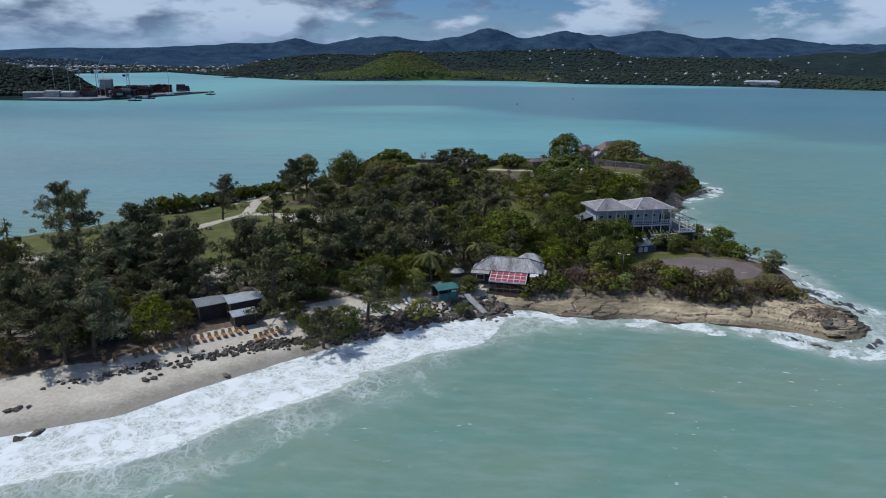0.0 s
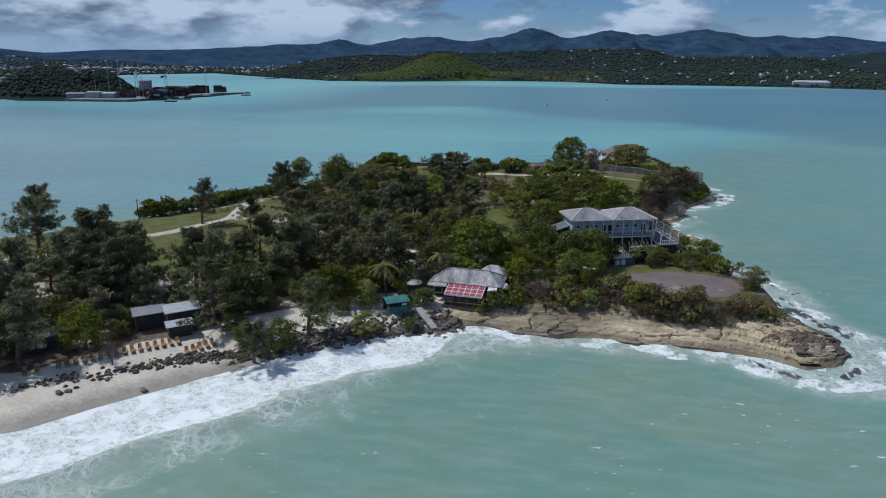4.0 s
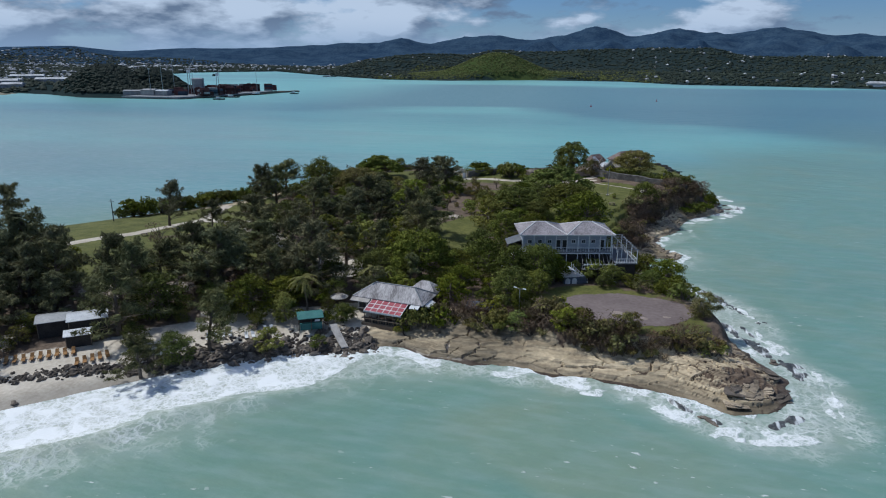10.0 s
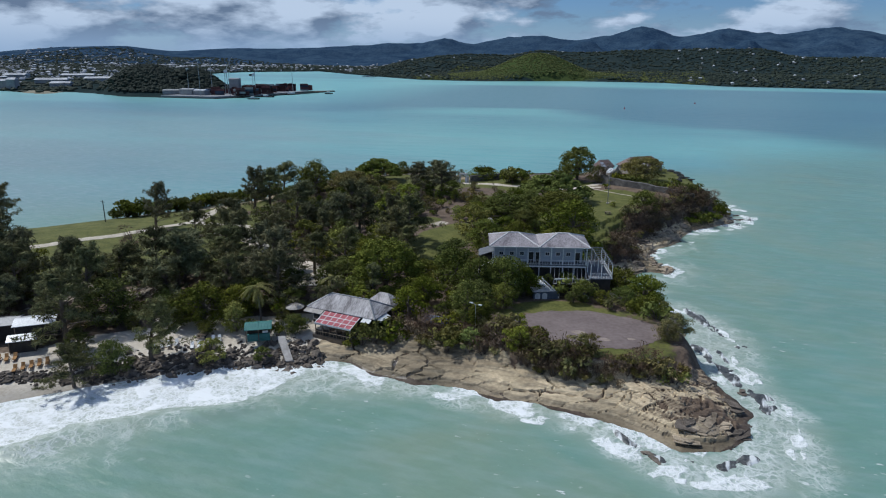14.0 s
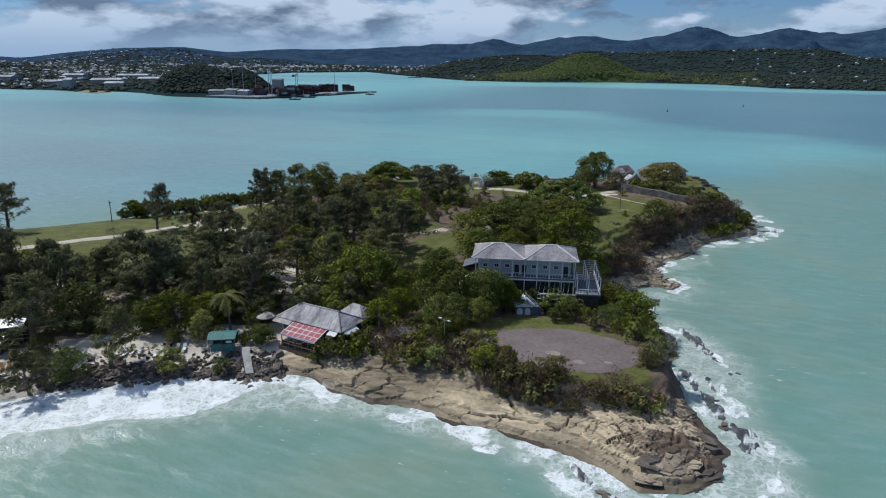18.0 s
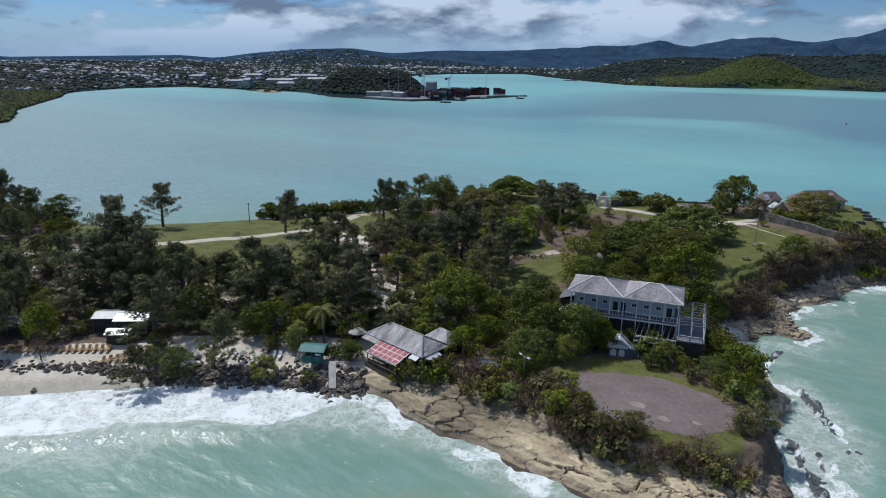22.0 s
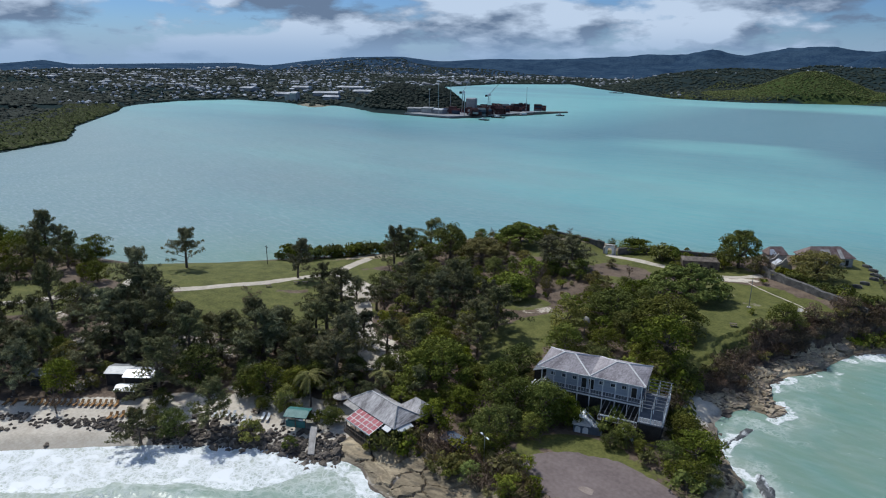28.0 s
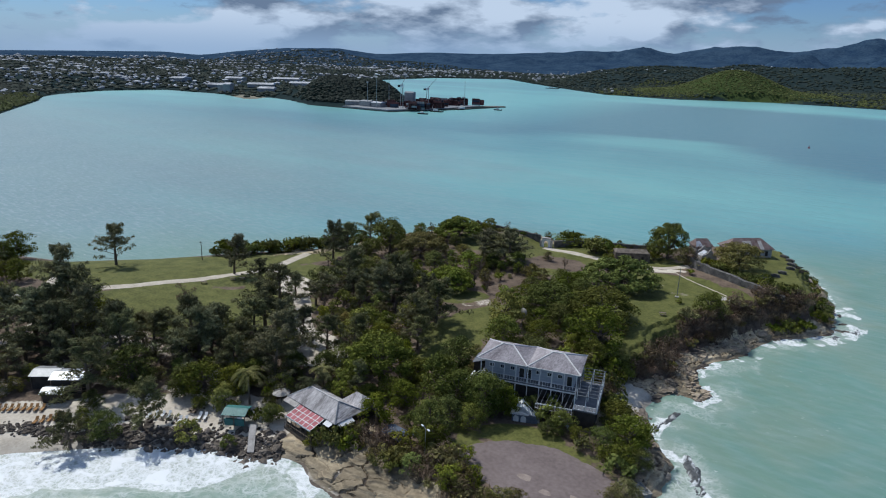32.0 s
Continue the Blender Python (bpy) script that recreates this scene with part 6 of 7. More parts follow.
part("roof_remnant", Geo().slab([(-2.7, -2.5, 2.5), (-0.6, -2.5, 4.0), (-0.6, 0.4, 4.0), (-2.7, 0.4, 2.5)], 0.12), "tin", ruin)

bar = thing("old_barracks", "ruined fort building with a rusted red tin roof", "building", pose(59, 309, 9.2, 0, 0, 42))
part("wall", Geo().box(-8.0, -3.6, -1.0, 8.0, 3.6, 3.0), "palestone", bar)
part("roof", Geo().hip(-8.6, -4.2, 8.6, 4.2, 3.05, 6.2, 3.4, 0.15), "rust", bar)
part("roof_patch", Geo().slab([(-2.6, -4.25, 3.09), (0.6, -4.25, 3.09), (0.6, -1.2, 5.42), (-2.6, -1.2, 5.42)], 0.08), "palestone", bar)
part("roof_patch", Geo().slab([(3.2, -4.25, 3.09), (4.6, -4.25, 3.09), (4.6, -1.2, 5.42), (3.2, -1.2, 5.42)], 0.08), "palestone", bar)
# no holes cut: black plates imitate the shaded openings
for x in (-6, -3, 0, 3, 6):
    part("opening_plate", Geo().box(x - 0.5, -3.68, 0.4, x + 0.5, -3.61, 2.3), "iron", bar)
annex = thing("white_annex", "white gabled ruin beside the rust-roofed building", "ruin", pose(45.5, 300.5, 9.0, 0, 0, 42))
part("wall", Geo().box(-3.0, -2.4, -1.0, 3.0, 2.4, 3.2), "palestone", annex)
part("roof", Geo().hip(-3.4, -2.8, 3.4, 2.8, 3.25, 5.6, 1.2, 0.12), "rust", annex)
part("roof_patch", Geo().slab([(-3.3, -2.9, 3.3), (-0.6, -2.9, 3.3), (-1.2, -1.0, 4.95), (-2.5, -1.0, 4.95)], 0.08), "tin", annex)


def cannon(x, y, turn):
    c = thing("cannon", "old black iron cannon on a low carriage", "cannon", pose(x, y, gz(x, y) + 0.02, 0, 0, turn), "old cannons")
    part("barrel", Geo().tube([(-1.1, 0, 0.75), (-0.9, 0, 0.78), (1.5, 0, 0.85), (1.6, 0, 0.85)], [0.16, 0.26, 0.15, 0.18], 9), "iron", c)
    for s in (-1, 1):
        part("carriage_side", Geo().box(-1.0, s * 0.3 - 0.06, 0.15, 0.6, s * 0.3 + 0.06, 0.75), "wood", c)
        for wx in (-0.8, 0.4):
            part("wheel", Geo().tube([(wx, s * 0.37, 0.2), (wx, s * 0.47, 0.2)], [0.2, 0.2], 9), "iron", c)


for x, y, turn in ((65.3, 259.2, -20), (76.5, 309.5, 0), (78.3, 304.5, 0), (80.0, 299.5, -5), (5.5, 289.5, 70)):
    cannon(x, y, turn)
solid("gun_platform", Geo().slab([(62.5, 257.0, gz(65, 259) + 0.02), (69.5, 258.6, gz(65, 259) + 0.02), (68.5, 262.2, gz(65, 259) + 0.02), (62, 260.6, gz(65, 259) + 0.02)], 0.5), "palestone", "pale stone gun platform on the grass", "platform", kind="structure")


def bench(x, y, turn, label="dark wooden picnic bench on the grass"):
    b = thing("picnic_bench", label, "bench", pose(x, y, gz(x, y), 0, 0, turn), "picnic benches")
    part("tabletop", Geo().box(-0.9, -0.38, 0.70, 0.9, 0.38, 0.76), "wood", b)
    for s in (-1, 1):
        part("seat", Geo().box(-0.9, s * 0.72 - 0.14, 0.42, 0.9, s * 0.72 + 0.14, 0.47), "wood", b)
        part("leg", Geo().box(s * 0.65 - 0.05, -0.8, 0.3, s * 0.65 + 0.05, 0.8, 0.38).box(s * 0.65 - 0.05, -0.25, 0, s * 0.65 + 0.05, 0.25, 0.70), "dark", b)


for x, y, t in ((52.7, 232.5, 20), (-70, 186.5, 50), (-68, 188.5, 50), (-74, 178.5, 55)):
    bench(x, y, t)
bench(-10.2, 127.2, 30, "dark wooden picnic bench on the sand")
bench(-13.5, 131.5, 10, "dark wooden picnic bench on the sand")

for x, y, t in ((70.5, 284, 20), (72.2, 289.5, 10), (73.5, 294.5, 5), (75, 302, 0), (74.5, 307, -10), (73.5, 312, -15), (71, 316, -25)):
    blk = new("stone_block", Geo().box(-1.3, -0.6, -0.3, 1.3, 0.6, 0.75).box(-0.8, -0.45, 0.75, 0.9, 0.4, 0.95).mesh("stone_block", "stone"))
    blk.matrix_basis = pose(x, y, gz(x, y), 0, 0, t)
    tagged(blk, "low dark stone gun emplacement block in the grass", "stone block", "gun emplacements")

# ---- posts and lamps ----
flag = thing("flagpole", "slim grey steel flagpole on the grass", "pole", pose(51.2, 252.0, gz(51.2, 252.0)))
part("pole", Geo().tube([(0, 0, 0), (0, 0, 9.0)], [0.13, 0.07], 7), "steel", flag)
part("base", Geo().box(-0.5, -0.5, 0, 0.5, 0.5, 0.25), "palestone", flag)
part("finial", Geo().tube([(0, 0, 9.0), (0, 0, 9.1), (0, 0, 9.2)], [0.05, 0.12, 0.04], 7), "steel", flag)
for x, y, h in ((-119.1, 158.4, 7.5), (-99, 196, 7.0), (-137, 166, 7.5)):
    p_ = thing("utility_pole", "dark wooden utility pole near the bay shore", "pole", pose(x, y, gz(x, y)), "utility poles")
    part("pole", Geo().tube([(0, 0, -0.3), (0, 0, h)], [0.16, 0.11], 7), "dark", p_)
    part("crossarm", Geo().box(-0.9, -0.06, h - 0.6, 0.9, 0.06, h - 0.46), "dark", p_)
street = thing("street_lamp", "grey steel lamp post with two white heads", "lamp", pose(35.9, 145.6, gz(35.9, 145.6), 0, 0, -20))
part("pole", Geo().tube([(0, 0, 0), (0, 0, 6.4)], [0.11, 0.07], 7), "steel", street)
for s in (-1, 1):
    a = part("arm", Geo().tube([(0, 0, 6.2), (s * 0.5, 0, 6.5), (s * 1.0, 0, 6.5)], [0.05, 0.04, 0.04], 5), "steel", street)
    part("lamp_head", Geo().box(s * 1.0 - 0.3, -0.14, 6.42, s * 1.0 + 0.3, 0.14, 6.58), "white", a)
dish = thing("satellite_dish", "white round satellite dish among the trees", "dish", pose(22.8, 207.7, gz(22.8, 207.7), 0, 0, 160))
part("stand", Geo().tube([(0, 0, 0), (0, 0, 3.4)], [0.12, 0.1], 6), "steel", dish)
g = Geo()
for ring_, (r_, dz) in enumerate(((0.05, 0.0), (0.5, 0.08), (0.95, 0.28), (1.25, 0.5))):
    g.v += [(r_ * math.cos(a), -dz, 3.6 + r_ * math.sin(a)) for a in np.arange(14) * 2 * math.pi / 14]
g.f = [(a + k * 14, (a + 1) % 14 + k * 14, (a + 1) % 14 + (k + 1) * 14, a + (k + 1) * 14) for k in range(3) for a in range(14)]
part("reflector", g, "palestone", dish)
tank = thing("concrete_tank", "low pale concrete cistern beside the shore rocks", "cistern", pose(70.8, 163.4, gz(70.8, 163.4) - 0.2, 0, 0, -35))
part("box", Geo().box(-1.6, -0.8, 0, 1.6, 0.8, 1.0), "grey", tank)
part("rim", Geo().box(-1.7, -0.9, 1.0, 1.7, -0.7, 1.15).box(-1.7, 0.7, 1.0, 1.7, 0.9, 1.15).box(-1.7, -0.7, 1.0, -1.5, 0.7, 1.15).box(1.5, -0.7, 1.0, 1.7, 0.7, 1.15), "palestone", tank)

# ---- loungers ----


def lounger(material, label, group):
    b = thing("sun_lounger", label, "lounger", group=group)
    part("frame", Geo().box(-1.0, -0.33, 0.26, 1.0, -0.27, 0.34).box(-1.0, 0.27, 0.26, 1.0, 0.33, 0.34), "wood", b)
    part("bed", Geo().box(-0.35, -0.3, 0.345, 1.0, 0.3, 0.43), material, b)
    part("backrest", Geo().slab([(-0.37, -0.3, 0.44), (-0.37, 0.3, 0.44), (-0.95, 0.3, 0.95), (-0.95, -0.3, 0.95)], 0.08), material, b)
    for x in (-0.85, 0.85):
        for y in (-0.3, 0.3):
            part("leg", Geo().box(x - 0.04, y - 0.03, 0, x + 0.04, y + 0.03, 0.26), "wood", b)
    return b


yel = lounger("yellow", "yellow wooden sun lounger on the sand", "yellow sun loungers")
whi = lounger("white", "white plastic sun lounger on the sand", "white sun loungers")
spots = [(-53.2 + 14.6 * k / 15, 101.6 + 12.0 * k / 15) for k in range(16)] + [(-35.2 + 2.9 * k / 4, 110.6 + 3.9 * k / 4) for k in range(5)] + [(-56.8, 98.4), (-55.6, 99.6)]
lr = np.random.default_rng(8)
for k, (x, y) in enumerate(spots):
    m = pose(x, y, gz(x, y) + 0.01, 0, 0, -50 + lr.uniform(-7, 7))
    if k:
        copy_thing(yel, m)
    else:
        yel.matrix_basis = m
for k, (x, y) in enumerate([(-18.2, 126.1), (-17.2, 126.9), (-16.2, 127.7), (-19.3, 125.2), (-13.0, 128.0), (-12.0, 128.7), (-10.8, 131.2), (-9.8, 131.8)]):
    m = pose(x, y, gz(x, y) + 0.01, 0, 0, -55 + lr.uniform(-6, 6))
    if k:
        copy_thing(whi, m)
    else:
        whi.matrix_basis = m

# ---- boulders and ledges ----


def rock_mesh(name, seed, flat, material):
    """An angular boulder."""
    bm = bmesh.new()
    bmesh.ops.create_icosphere(bm, subdivisions=2, radius=1.0)
    off = Vector((seed * 7.3, seed * 3.1, 0))
    for v in bm.verts:
        n = noise.noise(v.co * 1.1 + off) * 0.6 + noise.noise(v.co * 2.7 + off) * 0.3
        v.co *= 1 + n
        v.co = v.co * 0.4 + Vector([round(c * 1.7) / 1.7 for c in v.co]) * 0.6
        v.co.z *= flat
    me = bpy.data.meshes.new(name)
    bm.to_mesh(me)
    bm.free()
    me.materials.append(M[material])
    return me


def slab_mesh(name, seed, material):
    """A broken bed of layered rock: two or three uneven plates, one on the other."""
    r = np.random.default_rng(seed)
    g = Geo()
    z, size = -0.45, 1.0
    for layer in range(3):
        k = int(r.integers(7, 10))
        a = np.sort(r.uniform(0, 6.28, k))
        q = size * r.uniform(0.75, 1.15, k)
        ox, oy, tk = r.uniform(-0.15, 0.15), r.uniform(-0.1, 0.25), r.uniform(0.16, 0.34)
        low = [(ox + m * math.cos(t), oy + m * math.sin(t), z) for m, t in zip(q, a)]
        mid = [(x * 1.02, y * 1.02, z + tk * 0.75) for x, y, _ in low]
        top = [(x * 0.92, y * 0.92, z + tk + 0.03 * math.sin(5 * x)) for x, y, _ in low]
        g.add(low + mid + top, [tuple(range(2 * k, 3 * k))] + [(c * k + i, c * k + (i + 1) % k, c * k + k + (i + 1) % k, c * k + k + i) for c in (0, 1) for i in range(k)])
        z, size = z + tk, size * r.uniform(0.62, 0.88)
    return g.mesh(name, material)


DARKROCK = [rock_mesh("boulder", k, 0.75, "boulder") for k in range(6)]
SLABROCK = [slab_mesh("ledge_rock", 20 + k, "paleboulder") for k in range(7)]
DARKSLAB = [slab_mesh("ledge_rock", 40 + k, "boulder") for k in range(5)]
br = np.random.default_rng(21)
BAND = np.array([(-72, 82), (-59, 91), (-49, 97.5), (-42, 102), (-35, 107.5), (-26, 112), (-20, 117), (-13, 121.5), (-7, 124.5), (0, 127), (6, 130.5), (10.5, 133)])
seg = np.r_[0, np.cumsum(np.hypot(*np.diff(BAND, axis=0).T))]
for k in range(300):
    s = seg[-1] * (0.10 + 0.9 * br.random() ** 0.45)
    x, y = np.interp(s, seg, BAND[:, 0]), np.interp(s, seg, BAND[:, 1])
    wide = 1.0 + 2.0 * smooth(50, 75, s)
    off = br.normal(0, wide)
    x, y = x + off * 0.65, y - off * 0.75 + 0.6
    r = br.uniform(0.25, 0.6) * (1 + 0.8 * smooth(40, 80, s) * br.random())
    b = new("boulder", DARKROCK[k % 6])
    b.matrix_basis = pose(x, y, gz(x, y) + 0.12 * r, 0, 0, br.uniform(0, 360)) @ Matrix.Diagonal((r * br.uniform(0.8, 1.5), r, r, 1))
    tagged(b, "dark brown boulder in the beach rock line", "boulder", "beach boulders")
rub_v, rub_f = [], []
me = DARKROCK[2]
base_v = np.array([v.co[:] for v in me.vertices])
base_f = [tuple(p.vertices) for p in me.polygons]
for k in range(1500):
    s = seg[-1] * (0.12 + 0.88 * br.random() ** 0.42)
    x, y = np.interp(s, seg, BAND[:, 0]), np.interp(s, seg, BAND[:, 1])
    off = br.normal(0, 0.9 + 2.0 * smooth(50, 75, s))
    x, y = x + off * 0.65, y - off * 0.75 + 0.6
    r = br.uniform(0.12, 0.36)
    a = br.uniform(0, 6.28)
    c_, s_ = math.cos(a), math.sin(a)
    q = base_v * (r * 1.3, r, r)
    q = np.column_stack([x + q[:, 0] * c_ - q[:, 1] * s_, y + q[:, 0] * s_ + q[:, 1] * c_, gz(x, y) + 0.05 + q[:, 2]])
    o = len(rub_v)
    rub_v += [tuple(p) for p in q]
    rub_f += [tuple(i_ + o for i_ in p) for p in base_f]
rubble = Geo()
rubble.v, rubble.f = rub_v, rub_f
solid("shore_rubble", rubble, "boulder", "small dark rubble stones between the beach boulders", "rubble", kind="stuff")
for x, y, r in ((-61.8, 84.2, 0.5), (-62.8, 83.6, 0.4), (-57.2, 78.2, 0.7), (-55.6, 79.6, 0.8), (-47.6, 94.4, 0.5), (-46.6, 95.2, 0.4), (-60.6, 85.0, 0.35), (-36, 98.5, 0.5)):
    b = new("boulder", DARKROCK[int(r * 10) % 6])
    b.matrix_basis = pose(x, y, gz(x, y) + 0.1, 0, 0, x * 31) @ Matrix.Diagonal((r * 1.5, r, r * 0.8, 1))
    tagged(b, "dark boulder lying on the open sand", "boulder", "beach boulders")
count = 0
while count < 90:
    k = br.integers(18, 49)
    f_ = br.random()
    p = COAST[k] * (1 - f_) + COAST[k + 1] * f_
    e = COAST[k + 1] - COAST[k]
    inn = np.array([-e[1], e[0]]) / np.hypot(*e)
    dd = br.uniform(-1.0, 6.0)
    x, y = p + inn * dd
    if beachness(np.array([x]), np.array([y]))[0] > 0.5:
        continue
    r = br.uniform(0.5, 1.7) * (0.7 if dd < 0 else 1)
    wet = dd < 1.0 or br.random() < 0.2
    b = new("ledge_rock", DARKSLAB[count % 5] if wet else SLABROCK[count % 7])
    ang = math.degrees(math.atan2(e[1], e[0]))
    b.matrix_basis = pose(x, y, max(gz(x, y), -0.2) + 0.02, br.uniform(-6, 10), br.uniform(-5, 5), ang + br.uniform(-22, 22)) @ Matrix.Diagonal((r * br.uniform(1.2, 2.6), r * 1.1, 0.36 + 0.25 * r, 1))
    tagged(b, "dark wet rock at the foot of the ledge" if wet else "pale brown layered slab of the shore ledge", "rock", "shore rocks")
    count += 1
count = 0
while count < 46:
    x, y = br.uniform(56, 78), br.uniform(203, 252)
    if not 0.3 < shore_distance(np.array([x]), np.array([y]), COAST)[0] < 7.0:
        continue
    r = br.uniform(0.6, 1.7)
    b = new("ledge_rock", SLABROCK[count % 7])
    b.matrix_basis = pose(x, y, gz(x, y) + 0.05, br.uniform(-10, 10), br.uniform(-8, 8), br.uniform(0, 180)) @ Matrix.Diagonal((r * br.uniform(1.0, 1.8), r, 0.6 + 0.5 * r, 1))
    tagged(b, "pale brown block of rock under the cliff", "rock", "shore rocks")
    count += 1
for x, y, r, a in ((68.5, 119.5, 1.5, -55), (79.5, 127.5, 1.0, 45), (82.0, 146, 1.1, 90), (95, 276, 1.4, 30), (94, 283, 1.2, 60), (92, 290, 1.3, 90)):
    b = new("sea_rock", DARKSLAB[int(r * 10) % 5])
    b.matrix_basis = pose(x, y, -0.1, 0, 8, a) @ Matrix.Diagonal((r * 2.6, r * 0.9, r * 0.5, 1))
    tagged(b, "dark wet rock awash in the surf", "rock", "shore rocks")

# ---- trees ----


def leaf_quads(centres, normals, length, width, r, droop=0.0):
    """Small leaf faces at the given places; returns points and faces."""
    n = len(centres)
    nn = normals + r.normal(0, 0.40, (n, 3))
    nn /= np.linalg.norm(nn, axis=1)[:, None]
    t = np.cross(nn, r.normal(0, 1, (n, 3)))
    t[:, 2] -= droop
    t /= np.linalg.norm(t, axis=1)[:, None]
    b = np.cross(nn, t)
    L, W = (length * r.uniform(0.6, 1.3, n))[:, None], (width * r.uniform(0.6, 1.3, n))[:, None]
    pts = np.stack([centres - t * L - b * W * 0.6, centres - t * L * 0.1 + b * W, centres + t * L + b * W * 0.2, centres + t * L * 0.2 - b * W], 1).reshape(-1, 3)
    return pts


def quad_mesh(name, pts, material):
    n = len(pts) // 4
    me = bpy.data.meshes.new(name)
    me.vertices.add(4 * n)
    me.vertices.foreach_set("co", pts.astype(np.float32).ravel())
    me.loops.add(4 * n)
    me.loops.foreach_set("vertex_index", np.arange(4 * n, dtype=np.int32))
    me.polygons.add(n)
    me.polygons.foreach_set("loop_start", np.arange(0, 4 * n, 4, dtype=np.int32))
    me.update(calc_edges=True)
    me.materials.append(M[material])
    return me


def clump_leaves(clumps, radii, per, length, width, r, droop=0.0, squash=0.8):
    out = []
    for c, rad in zip(clumps, radii):
        d = r.normal(0, 1, (per, 3))
        d /= np.linalg.norm(d, axis=1)[:, None]
        d[:, 2] = np.where(d[:, 2] < -0.35, -d[:, 2], d[:, 2])
        at = np.array(c) + d * rad * (0.65 + 0.4 * r.random((per, 1))) * np.array([1, 1, squash])
        out.append(leaf_quads(at, d, length, width, r, droop))
    return np.concatenate(out)


def tree(kind, seed):
    """One tree with its trunk and crown, about life size, standing at the origin."""
    r = np.random.default_rng(seed)
    g = Geo()
    clumps, radii = [], []
    if kind == "casuarina":
        h = 10.0
        lean = r.normal(0, 0.35, 2) + (0.5, -0.1)
        stem = [(lean[0] * (z / h) ** 2 * 2, lean[1] * (z / h) ** 2 * 2, z) for z in np.linspace(-0.4, h * 0.95, 6)]
        g.tube(stem, [0.30, 0.26, 0.21, 0.16, 0.10, 0.04], 6)
        for k in range(40):
            z = h * (0.20 + 0.78 * r.random() ** 0.9)
            a = r.random() * 6.28
            reach = (0.7 + 3.8 * (1 - (z / h) ** 1.8)) * r.uniform(0.45, 1.2)
            base = np.array([np.interp(z - 0.9, [s[2] for s in stem], [s[0] for s in stem]), np.interp(z - 0.9, [s[2] for s in stem], [s[1] for s in stem]), z - 0.9])
            tip = base + (math.cos(a) * reach + 0.35, math.sin(a) * reach, 1.0 + 1.0 * r.random())
            g.tube([base, (base + tip) / 2 + (0, 0, 0.1), tip], [0.07, 0.05, 0.02], 4)
            # each branch ends in a loose plume of drooping needles
            for f_ in (0.6, 0.85, 1.08):
                clumps.append(base + (tip - base) * f_ + r.normal(0, 0.16, 3))
                radii.append(r.uniform(0.42, 0.85) * (1.2 - 0.4 * f_))
        clumps.append(np.array([stem[-1][0], stem[-1][1], h]))
        radii.append(0.7)
        pts = clump_leaves(clumps, radii, 28, 0.44, 0.062, r, droop=0.45, squash=1.1)
        leafm = "casuarina"
    elif kind in ("broad", "olive", "bright"):
        h, rad = {"broad": (8.8, 4.5), "olive": (7.8, 4.0), "bright": (6.4, 3.1)}[kind]
        g.tube([(0, 0, -0.4), (0.1, 0, h * 0.25), (0.15, 0.1, h * 0.5)], [0.32, 0.25, 0.18], 6)
        n = {"broad": 84, "olive": 56, "bright": 44}[kind]
        for k in range(n):
            u = r.random()
            el = math.asin(0.05 + 0.95 * u) if r.random() < 0.58 else -0.85 * r.random()
            a = r.random() * 6.28
            q = rad * r.uniform(0.5, 1.0) ** 0.7 * (0.85 + 0.25 * math.sin(3 * a + seed))
            c = np.array([math.cos(a) * math.cos(el) * q, math.sin(a) * math.cos(el) * q, h * 0.46 + math.sin(el) * h * 0.46 * r.uniform(0.85, 1.1)])
            clumps.append(c)
            radii.append(r.uniform(0.65, 1.35) * rad / 3.7)
            if k % 4 == 0:
                g.tube([(0.15, 0.1, h * 0.4), tuple(c * (0.55, 0.55, 0.9)), tuple(c)], [0.12, 0.08, 0.03], 4)
        pts = clump_leaves(clumps, radii, {"broad": 58, "olive": 58, "bright": 60}[kind], 0.21 if kind != "bright" else 0.19, 0.115, r)
        leafm = kind
    elif kind in ("round", "roundolive"):
        h, rad = 9.0, 6.0
        g.tube([(0, 0, -0.4), (0.1, 0, 1.6), (0.15, 0.1, h * 0.5)], [0.5, 0.38, 0.22], 7)
        for k in range(120):
            el, a = math.asin(-0.35 + 1.35 * r.random()), r.random() * 6.28
            q = rad * r.uniform(0.62, 1.0) * (0.9 + 0.14 * math.sin(3 * a + seed) + 0.06 * math.sin(7 * a))
            c = np.array([math.cos(a) * math.cos(el) * q, math.sin(a) * math.cos(el) * q, h * 0.42 + math.sin(el) * h * 0.55 * r.uniform(0.85, 1.08)])
            c[2] = max(c[2], 0.9)
            clumps.append(c)
            radii.append(r.uniform(0.8, 1.5))
            if k % 5 == 0:
                g.tube([(0.15, 0.1, h * 0.3), tuple(c * (0.55, 0.55, 0.9)), tuple(c)], [0.18, 0.11, 0.03], 4)
        pts = clump_leaves(clumps, radii, 84, 0.20, 0.12, r)
        leafm = "broad" if kind == "round" else "olive"
    elif kind == "flat":
        g.tube([(0, 0, -0.4), (0, 0.1, 1.6), (0.2, 0.1, 2.6)], [0.42, 0.32, 0.26], 7)
        for k in range(130):
            a, q = r.random() * 6.28, 5.2 * math.sqrt(r.random())
            c = np.array([math.cos(a) * q, math.sin(a) * q, (5.6 - 0.13 * q * q) * (1 - 0.35 * r.random() ** 2)])
            clumps.append(c)
            radii.append(r.uniform(0.7, 1.1))
            if k % 4 == 0:
                g.tube([(0.2, 0.1, 2.3), tuple(c * (0.5, 0.5, 0.82)), tuple(c)], [0.17, 0.10, 0.04], 4)
        pts = clump_leaves(clumps, radii, 60, 0.26, 0.14, r, squash=0.55)
